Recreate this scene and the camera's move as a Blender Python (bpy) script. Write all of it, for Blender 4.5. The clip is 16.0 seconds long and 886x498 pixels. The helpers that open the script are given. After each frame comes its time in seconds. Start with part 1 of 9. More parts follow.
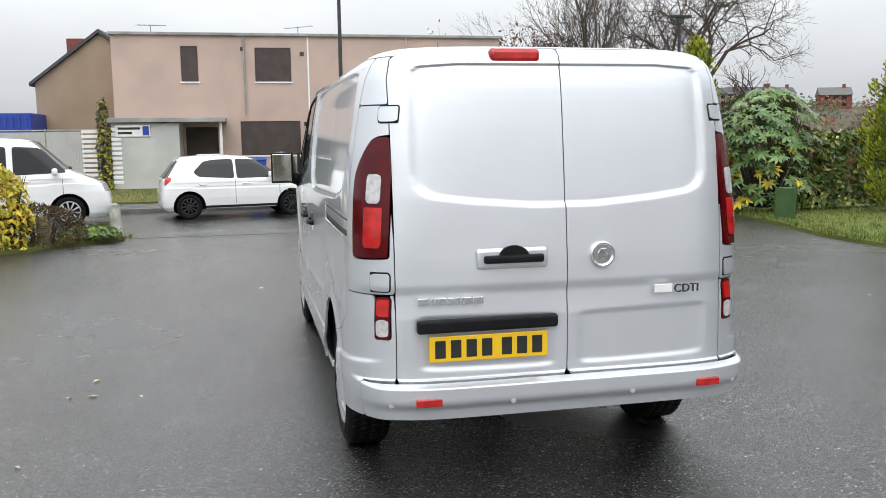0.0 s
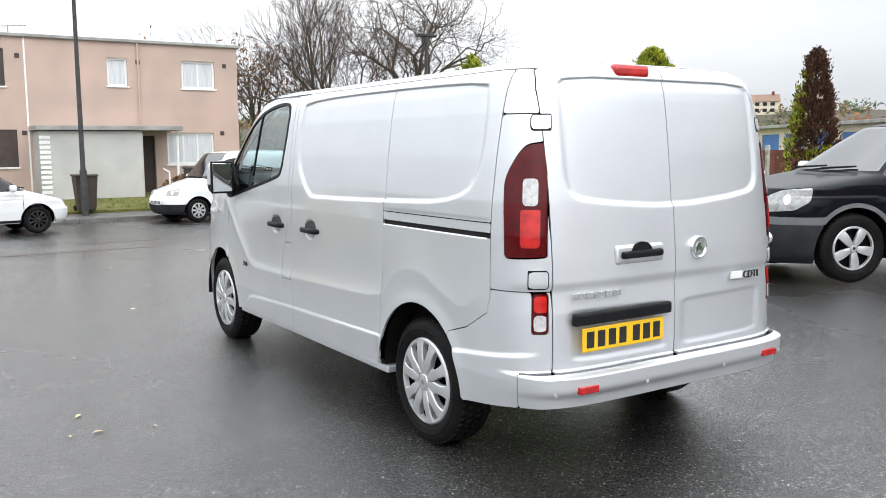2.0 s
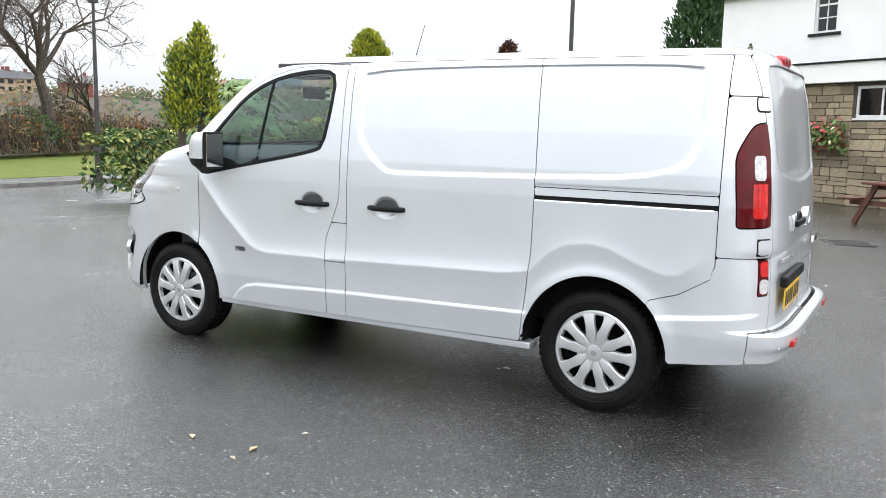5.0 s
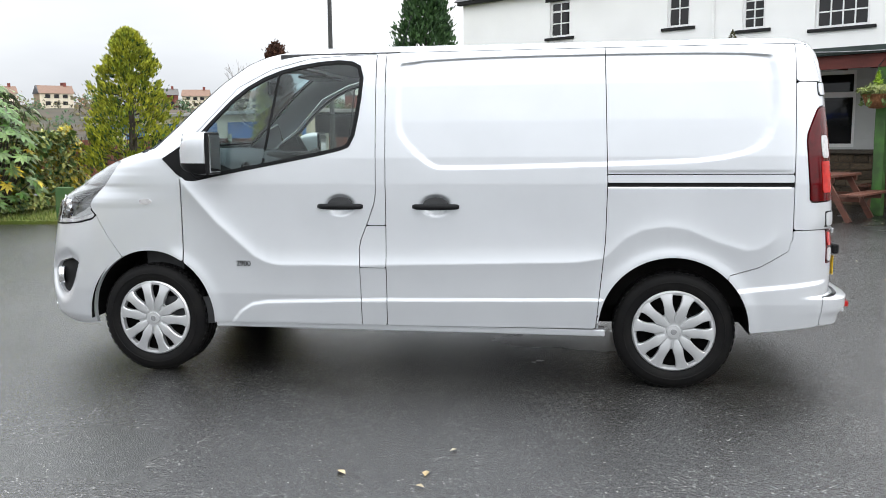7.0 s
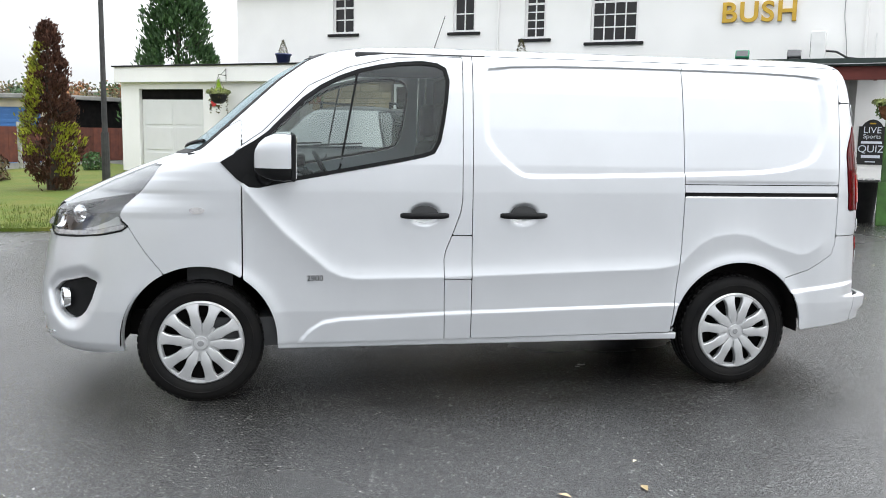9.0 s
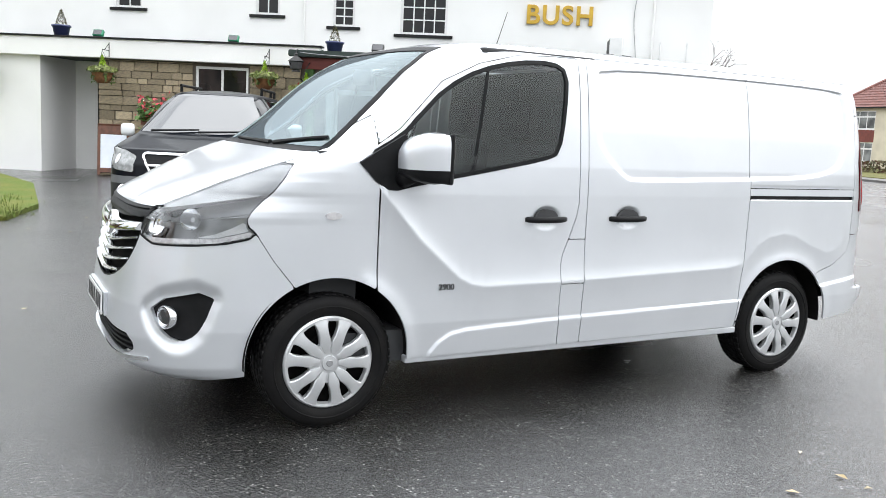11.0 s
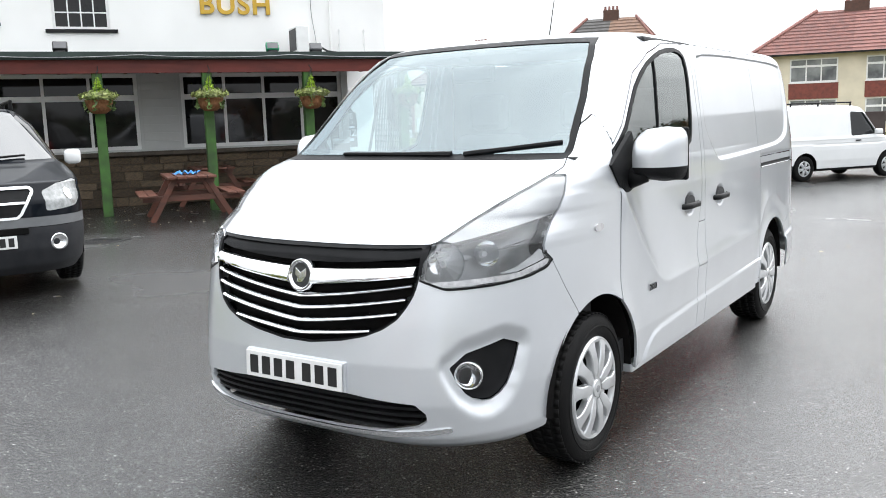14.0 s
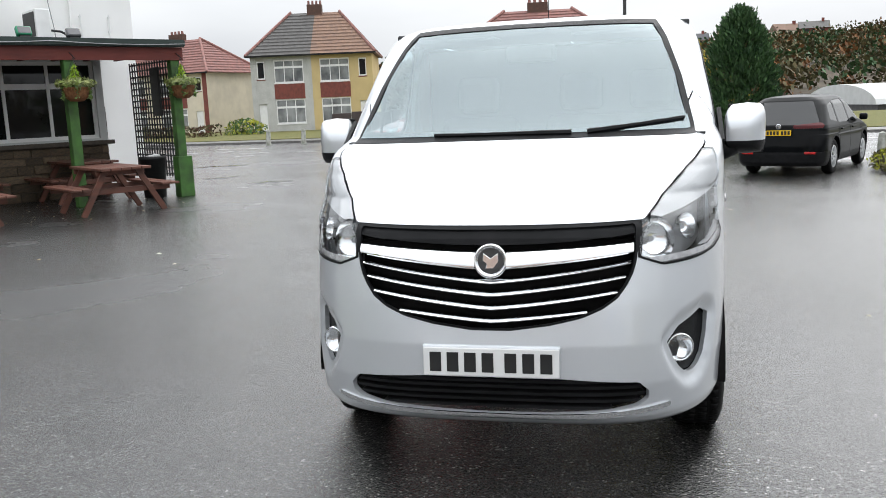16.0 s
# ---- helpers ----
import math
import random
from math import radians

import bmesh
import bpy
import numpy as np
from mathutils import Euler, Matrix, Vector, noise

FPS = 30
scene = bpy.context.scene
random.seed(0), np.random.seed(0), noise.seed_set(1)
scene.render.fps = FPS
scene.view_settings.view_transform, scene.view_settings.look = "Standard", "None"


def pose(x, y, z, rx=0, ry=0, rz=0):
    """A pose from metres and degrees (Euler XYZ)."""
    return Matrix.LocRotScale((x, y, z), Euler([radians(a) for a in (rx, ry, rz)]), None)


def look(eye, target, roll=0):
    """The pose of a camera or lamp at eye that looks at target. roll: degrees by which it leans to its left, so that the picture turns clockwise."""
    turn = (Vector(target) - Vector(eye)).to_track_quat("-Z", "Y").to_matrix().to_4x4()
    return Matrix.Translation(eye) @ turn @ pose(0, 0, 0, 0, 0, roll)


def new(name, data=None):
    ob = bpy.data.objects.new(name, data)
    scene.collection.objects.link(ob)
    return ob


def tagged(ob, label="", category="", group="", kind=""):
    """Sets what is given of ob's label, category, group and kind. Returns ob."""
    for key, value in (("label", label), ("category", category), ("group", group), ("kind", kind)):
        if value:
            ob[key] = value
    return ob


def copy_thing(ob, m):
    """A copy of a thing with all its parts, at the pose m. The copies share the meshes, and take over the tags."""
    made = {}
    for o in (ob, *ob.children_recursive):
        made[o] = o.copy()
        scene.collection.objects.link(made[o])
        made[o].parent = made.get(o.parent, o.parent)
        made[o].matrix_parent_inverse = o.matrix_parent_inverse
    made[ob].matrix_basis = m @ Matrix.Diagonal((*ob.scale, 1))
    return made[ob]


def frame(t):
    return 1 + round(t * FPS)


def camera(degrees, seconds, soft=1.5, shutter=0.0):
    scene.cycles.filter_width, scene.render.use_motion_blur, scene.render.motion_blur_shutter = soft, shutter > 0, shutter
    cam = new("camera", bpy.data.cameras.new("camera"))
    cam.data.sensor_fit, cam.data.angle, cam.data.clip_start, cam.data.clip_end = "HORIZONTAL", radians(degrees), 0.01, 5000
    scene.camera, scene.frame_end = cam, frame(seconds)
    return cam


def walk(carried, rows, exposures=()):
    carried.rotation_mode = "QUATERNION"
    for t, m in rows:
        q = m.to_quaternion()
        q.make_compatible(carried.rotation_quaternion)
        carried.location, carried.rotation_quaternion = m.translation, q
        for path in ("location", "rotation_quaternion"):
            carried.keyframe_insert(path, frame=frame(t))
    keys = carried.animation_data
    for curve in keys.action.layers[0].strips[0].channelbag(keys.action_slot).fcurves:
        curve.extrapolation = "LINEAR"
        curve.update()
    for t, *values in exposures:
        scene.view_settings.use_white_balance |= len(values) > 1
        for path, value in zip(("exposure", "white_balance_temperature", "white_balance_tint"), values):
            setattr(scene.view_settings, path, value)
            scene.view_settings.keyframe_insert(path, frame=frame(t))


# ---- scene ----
cam = camera(54.2, 16.0, 0.9)
PATH = [
    (0, (-1.31, -5.902, 1.557), (-0.891, -3.963, 1.3), -0.7),
    (0.5, (-1.791, -5.805, 1.566), (-1.221, -3.903, 1.329), 1.5),
    (1, (-2.325, -5.736, 1.555), (-1.642, -3.875, 1.289), 1.7),
    (1.5, (-2.741, -5.52, 1.548), (-1.88, -3.735, 1.276), -0.2),
    (2, (-3.214, -5.324, 1.549), (-2.142, -3.652, 1.314), -0.4),
    (2.5, (-3.671, -5.086, 1.526), (-2.463, -3.512, 1.272), -0.7),
    (3, (-4.073, -4.775, 1.527), (-2.738, -3.307, 1.279), -0.2),
    (3.5, (-4.49, -4.454, 1.516), (-3.057, -3.083, 1.258), 0.5),
    (4, (-4.74, -4.02, 1.528), (-3.174, -2.808, 1.248), -1.2),
    (4.2, (-4.856, -3.835, 1.524), (-3.272, -2.652, 1.224), 0.2),
    (6.3, (-5.641, -1.851, 1.434), (-3.737, -1.293, 1.179), -0.8),
    (6.5, (-5.68, -1.64, 1.409), (-3.762, -1.142, 1.138), -0.1),
    (7, (-5.776, -1.081, 1.425), (-3.821, -0.749, 1.164), -0.5),
    (7.5, (-5.787, -0.599, 1.448), (-3.808, -0.441, 1.201), 1.0),
    (8, (-5.753, -0.063, 1.453), (-3.766, -0.046, 1.23), 2.5),
    (8.5, (-5.752, 0.491, 1.479), (-3.777, 0.29, 1.24), 1.7),
    (9, (-5.623, 1.031, 1.482), (-3.669, 0.697, 1.212), 1.1),
    (9.5, (-5.534, 1.588, 1.489), (-3.618, 1.084, 1.214), -0.4),
    (9.7, (-5.484, 1.791, 1.49), (-3.578, 1.253, 1.216), 0.1),
    (11.8, (-4.262, 3.661, 1.478), (-2.675, 2.478, 1.192), 0.1),
    (12, (-4.154, 3.821, 1.494), (-2.603, 2.593, 1.203), -1.2),
    (12.5, (-3.776, 4.164, 1.473), (-2.321, 2.826, 1.167), -1.0),
    (13, (-3.344, 4.46, 1.481), (-1.993, 3.018, 1.171), -0.7),
    (13.5, (-2.922, 4.749, 1.48), (-1.681, 3.212, 1.163), -1.4),
    (14, (-2.466, 4.938, 1.517), (-1.353, 3.303, 1.222), -1.8),
    (14.5, (-2.014, 5.165, 1.5), (-1.057, 3.44, 1.169), -2.5),
    (15, (-1.563, 5.318, 1.494), (-0.756, 3.517, 1.167), -2.3),
    (15.5, (-1.111, 5.43, 1.489), (-0.454, 3.569, 1.164), -1.7),
    (16, (-0.648, 5.59, 1.511), (-0.177, 3.674, 1.18), -2.4),
]
# the clip's camera opens and closes a little on the way
STOPS = [(0, 0.13), (1.5, 0.36), (3.5, 0.76), (5.2, 0.68), (7.0, 0.55), (9.5, 0.53), (12.5, 0.80), (14.5, 0.50), (16, 0.24)]
walk(cam, [(t, look(eye, target, roll)) for t, eye, target, roll in PATH], STOPS)

# ---- world and sun: a bright overcast day ----
world = bpy.data.worlds.new("overcast_sky")
scene.world = world
world.use_nodes = True
wn, wl = world.node_tree.nodes, world.node_tree.links
wn.clear()
w_out = wn.new("ShaderNodeOutputWorld")
w_bg = wn.new("ShaderNodeBackground")
w_sky = wn.new("ShaderNodeTexSky")
w_sky.sky_type = "NISHITA"
w_sky.sun_disc = False
w_sky.sun_elevation, w_sky.sun_rotation = radians(38), radians(200)
w_sky.air_density, w_sky.dust_density, w_sky.ozone_density = 1.0, 4.0, 1.0
w_hsv = wn.new("ShaderNodeHueSaturation")
w_hsv.inputs["Saturation"].default_value = 0.12
w_hsv.inputs["Value"].default_value = 0.8
w_co = wn.new("ShaderNodeTexCoord")
w_map = wn.new("ShaderNodeMapping")
w_map.inputs["Scale"].default_value = (1.0, 1.0, 3.2)
w_noise = wn.new("ShaderNodeTexNoise")
w_noise.inputs["Scale"].default_value = 1.7
w_noise.inputs["Detail"].default_value = 5.0
w_ramp = wn.new("ShaderNodeValToRGB")
w_ramp.color_ramp.elements[0].position, w_ramp.color_ramp.elements[0].color = 0.3, (4.88, 5.13, 5.5, 1)
w_ramp.color_ramp.elements[1].position, w_ramp.color_ramp.elements[1].color = 0.7, (7.22, 7.47, 7.7, 1)
w_mix = wn.new("ShaderNodeMix")
w_mix.data_type = "RGBA"
w_mix.inputs[0].default_value = 0.8
wl.new(w_co.outputs["Generated"], w_map.inputs["Vector"])
wl.new(w_map.outputs["Vector"], w_noise.inputs["Vector"])
wl.new(w_noise.outputs["Fac"], w_ramp.inputs["Fac"])
wl.new(w_sky.outputs["Color"], w_hsv.inputs["Color"])
wl.new(w_hsv.outputs["Color"], w_mix.inputs[6])
wl.new(w_ramp.outputs["Color"], w_mix.inputs[7])
w_sep = wn.new("ShaderNodeSeparateXYZ")
w_nrm = wn.new("ShaderNodeVectorMath")
w_nrm.operation = "NORMALIZE"
w_rise = wn.new("ShaderNodeMapRange")
w_rise.inputs[1].default_value, w_rise.inputs[2].default_value, w_rise.inputs[3].default_value, w_rise.inputs[4].default_value = 0.0, 1.0, 1.0, 3.9
w_mul = wn.new("ShaderNodeMix")
w_mul.data_type, w_mul.blend_type = "RGBA", "MULTIPLY"
w_mul.inputs[0].default_value = 1.0
wl.new(w_co.outputs["Generated"], w_nrm.inputs[0])
wl.new(w_nrm.outputs[0], w_sep.inputs[0])
wl.new(w_sep.outputs["Z"], w_rise.inputs[0])
wl.new(w_mix.outputs[2], w_mul.inputs[6])
wl.new(w_rise.outputs[0], w_mul.inputs[7])
wl.new(w_mul.outputs[2], w_bg.inputs["Color"])
wl.new(w_bg.outputs["Background"], w_out.inputs["Surface"])
w_bg.inputs["Strength"].default_value = 0.1
sun = new("sun", bpy.data.lights.new("sun", "SUN"))
sun.data.energy, sun.data.angle, sun.data.color = 0.8, radians(85), (1.0, 0.99, 0.97)
sun.matrix_world = look((0, 0, 30), (-1, 14, 0))


# ---- materials ----
def nodes_of(name):
    m = bpy.data.materials.new(name)
    m.use_nodes = True
    return m, m.node_tree.nodes, m.node_tree.links, m.node_tree.nodes["Principled BSDF"]


def rgba(c):
    return (*c, 1.0)


def surface(name, c1, c2=None, scale=6.0, rough=0.6, metal=0.0, bump=0.0, bscale=None, rough2=None, coat=0.0, per=0.0, fine=0.0,
            transmission=0.0, ior=1.45, stretch=(1, 1, 1), spec=0.5, coat_rough=0.05):
    """A procedural surface: two colours mixed by broad noise, a finer grain, relief, and a spread from piece to piece."""
    m, n, l, b = nodes_of(name)
    co = n.new("ShaderNodeTexCoord")
    mp = n.new("ShaderNodeMapping")
    mp.inputs["Scale"].default_value = stretch
    l.new(co.outputs["Object"], mp.inputs["Vector"])
    c2 = c2 or tuple(0.88 * v for v in c1)
    big = n.new("ShaderNodeTexNoise")
    big.inputs["Scale"].default_value, big.inputs["Detail"].default_value = scale, 6.0
    l.new(mp.outputs["Vector"], big.inputs["Vector"])
    ramp = n.new("ShaderNodeValToRGB")
    ramp.color_ramp.elements[0].position, ramp.color_ramp.elements[0].color = 0.36, rgba(c1)
    ramp.color_ramp.elements[1].position, ramp.color_ramp.elements[1].color = 0.64, rgba(c2)
    l.new(big.outputs["Fac"], ramp.inputs["Fac"])
    colour = ramp.outputs["Color"]
    grain = n.new("ShaderNodeTexNoise")
    grain.inputs["Scale"].default_value, grain.inputs["Detail"].default_value = bscale or scale * 9, 4.0
    l.new(mp.outputs["Vector"], grain.inputs["Vector"])
    if fine:
        hs = n.new("ShaderNodeHueSaturation")
        mr = n.new("ShaderNodeMapRange")
        mr.inputs[1].default_value, mr.inputs[2].default_value = 0.25, 0.75
        mr.inputs[3].default_value, mr.inputs[4].default_value = 1 - fine, 1 + fine
        l.new(grain.outputs["Fac"], mr.inputs[0])
        l.new(mr.outputs[0], hs.inputs["Value"])
        l.new(colour, hs.inputs["Color"])
        colour = hs.outputs["Color"]
    if per:
        info = n.new("ShaderNodeObjectInfo")
        geo = n.new("ShaderNodeNewGeometry")
        add = n.new("ShaderNodeMath")
        add.operation = "ADD"
        l.new(info.outputs["Random"], add.inputs[0])
        l.new(geo.outputs["Random Per Island"], add.inputs[1])
        fr = n.new("ShaderNodeMath")
        fr.operation = "FRACT"
        l.new(add.outputs[0], fr.inputs[0])
        mr = n.new("ShaderNodeMapRange")
        mr.inputs[3].default_value, mr.inputs[4].default_value = 1 - per, 1 + per
        l.new(fr.outputs[0], mr.inputs[0])
        hs = n.new("ShaderNodeHueSaturation")
        l.new(mr.outputs[0], hs.inputs["Value"])
        l.new(colour, hs.inputs["Color"])
        colour = hs.outputs["Color"]
    l.new(colour, b.inputs["Base Color"])
    if rough2 is not None:
        mr = n.new("ShaderNodeMapRange")
        mr.inputs[1].default_value, mr.inputs[2].default_value = 0.35, 0.65
        mr.inputs[3].default_value, mr.inputs[4].default_value = rough, rough2
        l.new(big.outputs["Fac"], mr.inputs[0])
        l.new(mr.outputs[0], b.inputs["Roughness"])
    else:
        b.inputs["Roughness"].default_value = rough
    b.inputs["Metallic"].default_value = metal
    b.inputs["Coat Weight"].default_value = coat
    b.inputs["Coat Roughness"].default_value = coat_rough
    b.inputs["Transmission Weight"].default_value = transmission
    b.inputs["IOR"].default_value = ior
    b.inputs["Specular IOR Level"].default_value = spec
    if bump:
        bp = n.new("ShaderNodeBump")
        bp.inputs["Strength"].default_value = min(1.0, bump)
        bp.inputs["Distance"].default_value = 0.01
        l.new(grain.outputs["Fac"], bp.inputs["Height"])
        l.new(bp.outputs["Normal"], b.inputs["Normal"])
    return m


def thin_glass(name, tint, f0, power=5.0):
    """A clear sheet: tinted see-through with a mirror gloss that grows towards grazing."""
    m, n, l, b = nodes_of(name)
    n.remove(b)
    clear, gloss, mix, lw = n.new("ShaderNodeBsdfTransparent"), n.new("ShaderNodeBsdfGlossy"), n.new("ShaderNodeMixShader"), n.new("ShaderNodeLayerWeight")
    lw.inputs["Blend"].default_value = 0.5
    clear.inputs["Color"].default_value = rgba(tint)
    gloss.inputs["Color"].default_value, gloss.inputs["Roughness"].default_value = (*tuple(0.4 + 0.6 * v for v in tint), 1), 0.01
    p5, mr = n.new("ShaderNodeMath"), n.new("ShaderNodeMapRange")
    p5.operation = "POWER"
    p5.inputs[1].default_value = power
    mr.inputs[3].default_value, mr.inputs[4].default_value = f0, 1.0
    l.new(lw.outputs["Facing"], p5.inputs[0])
    l.new(p5.outputs[0], mr.inputs[0])
    l.new(mr.outputs[0], mix.inputs[0])
    l.new(clear.outputs[0], mix.inputs[1])
    l.new(gloss.outputs[0], mix.inputs[2])
    l.new(mix.outputs[0], n["Material Output"].inputs["Surface"])
    return m


SILVER = surface("silver_paint", (0.640, 0.660, 0.688), (0.615, 0.635, 0.662), 3.0, rough=0.38, metal=0.57, coat=1.0, fine=0.05, bscale=900)
BLACK_PLASTIC = surface("black_plastic", (0.008, 0.0085, 0.009), (0.013, 0.013, 0.014), 9, rough=0.45, bump=0.15, bscale=500, spec=0.14)
# near-black for undersides, and as painted shade for the inside of openings
DARK_VOID = surface("dark_underbody_and_openings", (0.005, 0.005, 0.005), (0.010, 0.009, 0.009), 5, rough=0.9, spec=0.1)
RUBBER = surface("tyre_rubber", (0.006, 0.006, 0.0065), (0.010, 0.0095, 0.009), 7, rough=0.6, bump=0.2, bscale=160, spec=0.14)
CAP_SILVER = surface("hubcap_silver", (0.60, 0.61, 0.62), (0.52, 0.53, 0.54), 12, rough=0.3, metal=0.6, coat=0.5)
CHROME = surface("chrome", (0.82, 0.83, 0.84), (0.78, 0.79, 0.8), 8, rough=0.08, metal=1.0)
WINDOW_GLASS = thin_glass("window_glass", (0.74, 0.80, 0.78), 0.06, 3.2)
SCREEN_GLASS = thin_glass("windscreen_glass", (0.62, 0.80, 0.86), 0.20)
DARK_GLASS = surface("dark_car_glass", (0.006, 0.007, 0.008), (0.010, 0.011, 0.012), 3, rough=0.03)
SCREEN_DARK = surface("car_windscreen", (0.008, 0.010, 0.012), (0.012, 0.014, 0.016), 3, rough=0.02, ior=2.3, spec=0.5)
HEADLAMP_GLASS = surface("headlamp_lens", (0.36, 0.37, 0.37), (0.22, 0.23, 0.23), 22, rough=0.2, coat=0.6)
LENS_CLEAR = thin_glass("clear_lens", (0.95, 0.96, 0.97), 0.08, 4.0)
LENS_RED = surface("red_lens", (0.085, 0.002, 0.004), (0.06, 0.002, 0.003), 20, rough=0.12, coat=0.15, spec=0.3)
LENS_BRIGHT = surface("bright_red_lens", (0.52, 0.012, 0.010), (0.34, 0.006, 0.006), 22, rough=0.2, coat=0.6)
LENS_WHITE = surface("white_lens", (0.58, 0.57, 0.57), (0.40, 0.39, 0.40), 40, rough=0.15, coat=1.0)
PLATE_YELLOW = surface("yellow_plate", (0.80, 0.50, 0.01), (0.74, 0.45, 0.01), 9, rough=0.35, coat=0.4)
PLATE_WHITE = surface("white_plate", (0.78, 0.78, 0.77), (0.72, 0.72, 0.71), 9, rough=0.35, coat=0.4)
LAMP_GREY = surface("lamp_grey", (0.30, 0.305, 0.31), (0.22, 0.225, 0.23), 14, rough=0.3, metal=0.3)
BADGE_GREY = surface("dark_badge_field", (0.09, 0.092, 0.095), (0.06, 0.062, 0.065), 30, rough=0.25, metal=0.6)
INK = surface("black_ink", (0.012, 0.012, 0.012), (0.02, 0.02, 0.02), 9, rough=0.5)
TRIM_GREY = surface("dark_interior_trim", (0.028, 0.029, 0.031), (0.04, 0.041, 0.043), 6, rough=0.7, bump=0.2, bscale=300)
SEAT_CLOTH = surface("seat_cloth", (0.02, 0.02, 0.023), (0.03, 0.03, 0.033), 20, rough=0.9, bump=0.3, bscale=400)
WHITE_METAL = surface("white_car_paint", (0.78, 0.79, 0.79), (0.74, 0.75, 0.75), 2, rough=0.25, coat=1.0)


# ---- mesh helpers ----
def lerp(table, z):
    xs, ys = zip(*table)
    return np.interp(z, xs, ys)


def bm_object(name, bm, material, smooth=False):
    me = bpy.data.meshes.new(name)
    bm.to_mesh(me)
    bm.free()
    if smooth:
        areas = [p.area for p in me.polygons]
        flat = 8 * sorted(areas)[len(areas) // 2]
        me.polygons.foreach_set("use_smooth", [a < flat or len(areas) < 12 for a in areas])
    for mt in material if isinstance(material, (list, tuple)) else [material]:
        me.materials.append(mt)
    return new(name, me)


def part(name, bm, material, parent, label="", smooth=False):
    ob = bm_object(name, bm, material, smooth)
    ob.parent = parent
    if label:
        ob["label"] = label
    return ob


def thing(name, label, category, group="", kind="", at=None):
    ob = tagged(new(name), label, category, group, kind)
    ob.empty_display_size = 0.2
    if at is not None:
        ob.matrix_basis = at
    return ob


def box(bm, lo, hi, bevel=0.0, m=None):
    """A box between two corners, its edges bevelled, moved by m."""
    ret = bmesh.ops.create_cube(bm, size=1.0)
    vs = ret["verts"]
    for v in vs:
        v.co = Vector([lo[k] + (v.co[k] + 0.5) * (hi[k] - lo[k]) for k in range(3)])
    made = vs
    if bevel:
        es = list({e for v in vs for e in v.link_edges})
        r = bmesh.ops.bevel(bm, geom=es, offset=bevel, segments=2, affect="EDGES", profile=0.5)
        made = list({v for f in r["faces"] for v in f.verts} | {v for v in vs if v.is_valid})
    if m is not None:
        bmesh.ops.transform(bm, matrix=m, verts=made)
    return made


def boxes(*rows, bevel=0.0):
    bm = bmesh.new()
    for lo, hi in rows:
        box(bm, lo, hi, bevel)
    return bm


def tube(bm, a, b, r1, r2=None, seg=12, caps=True):
    """A round bar from a to b."""
    a, b = Vector(a), Vector(b)
    r = bmesh.ops.create_cone(bm, cap_ends=caps, segments=seg, radius1=r1, radius2=r1 if r2 is None else r2, depth=(b - a).length)
    q = (b - a).to_track_quat("Z", "Y").to_matrix().to_4x4()
    bmesh.ops.transform(bm, matrix=Matrix.Translation((a + b) / 2) @ q, verts=r["verts"])
    return r["verts"]


def sweep(bm, pts, r, seg=6):
    """A round bar of one piece along a line of points; r: one radius, or one for each point."""
    pts = [Vector(p) for p in pts]
    rings = []
    for k, p in enumerate(pts):
        d = (pts[min(k + 1, len(pts) - 1)] - pts[max(k - 1, 0)]).normalized()
        u = d.cross(Vector((0.13, 0.21, 0.97))).normalized()
        v = d.cross(u)
        rr = r[k] if isinstance(r, (list, tuple)) else r
        rings.append([bm.verts.new(p + (u * math.cos(6.28319 * i / seg) + v * math.sin(6.28319 * i / seg)) * rr) for i in range(seg)])
    for a, b in zip(rings, rings[1:]):
        for i in range(seg):
            bm.faces.new((a[i], a[(i + 1) % seg], b[(i + 1) % seg], b[i]))
    bm.faces.new(rings[0][::-1])
    bm.faces.new(rings[-1])


def turned(bm, profile, seg=32, m=None):
    """A turned shape from (radius, z) pairs about the z axis."""
    rings, made = [], []
    for r, z in profile:
        ring = [bm.verts.new((r * math.cos(2 * math.pi * k / seg), r * math.sin(2 * math.pi * k / seg), z)) for k in range(seg)]
        rings.append(ring)
        made += ring
    for p, q in zip(rings, rings[1:]):
        for k in range(seg):
            bm.faces.new((p[k], p[(k + 1) % seg], q[(k + 1) % seg], q[k]))
    if m is not None:
        bmesh.ops.transform(bm, matrix=m, verts=made)
    return rings


def prism(bm, poly, depth, m=None, bevel=0.0):
    """A flat polygon in the xy plane, from z 0 to depth."""
    vs = [bm.verts.new((x, y, 0)) for x, y in poly]
    f = bm.faces.new(vs)
    top = bmesh.ops.extrude_face_region(bm, geom=[f])
    tv = [g for g in top["geom"] if isinstance(g, bmesh.types.BMVert)]
    bmesh.ops.translate(bm, verts=tv, vec=(0, 0, depth))
    made = vs + tv
    if bevel:
        es = [e for e in bm.edges if e.verts[0] in tv and e.verts[1] in tv]
        r = bmesh.ops.bevel(bm, geom=es, offset=bevel, segments=2, affect="EDGES", profile=0.5)
        made = list({v for f in r["faces"] for v in f.verts} | {v for v in made if v.is_valid})
    bmesh.ops.recalc_face_normals(bm, faces=list({f for v in made for f in v.link_faces}))
    if m is not None:
        bmesh.ops.transform(bm, matrix=m, verts=made)
    return made


def chaikin(poly, rounds=2):
    p = np.array(poly, float)
    for _ in range(rounds):
        q = np.roll(p, -1, 0)
        p = np.stack([0.75 * p + 0.25 * q, 0.25 * p + 0.75 * q], 1).reshape(-1, 2)
    return p


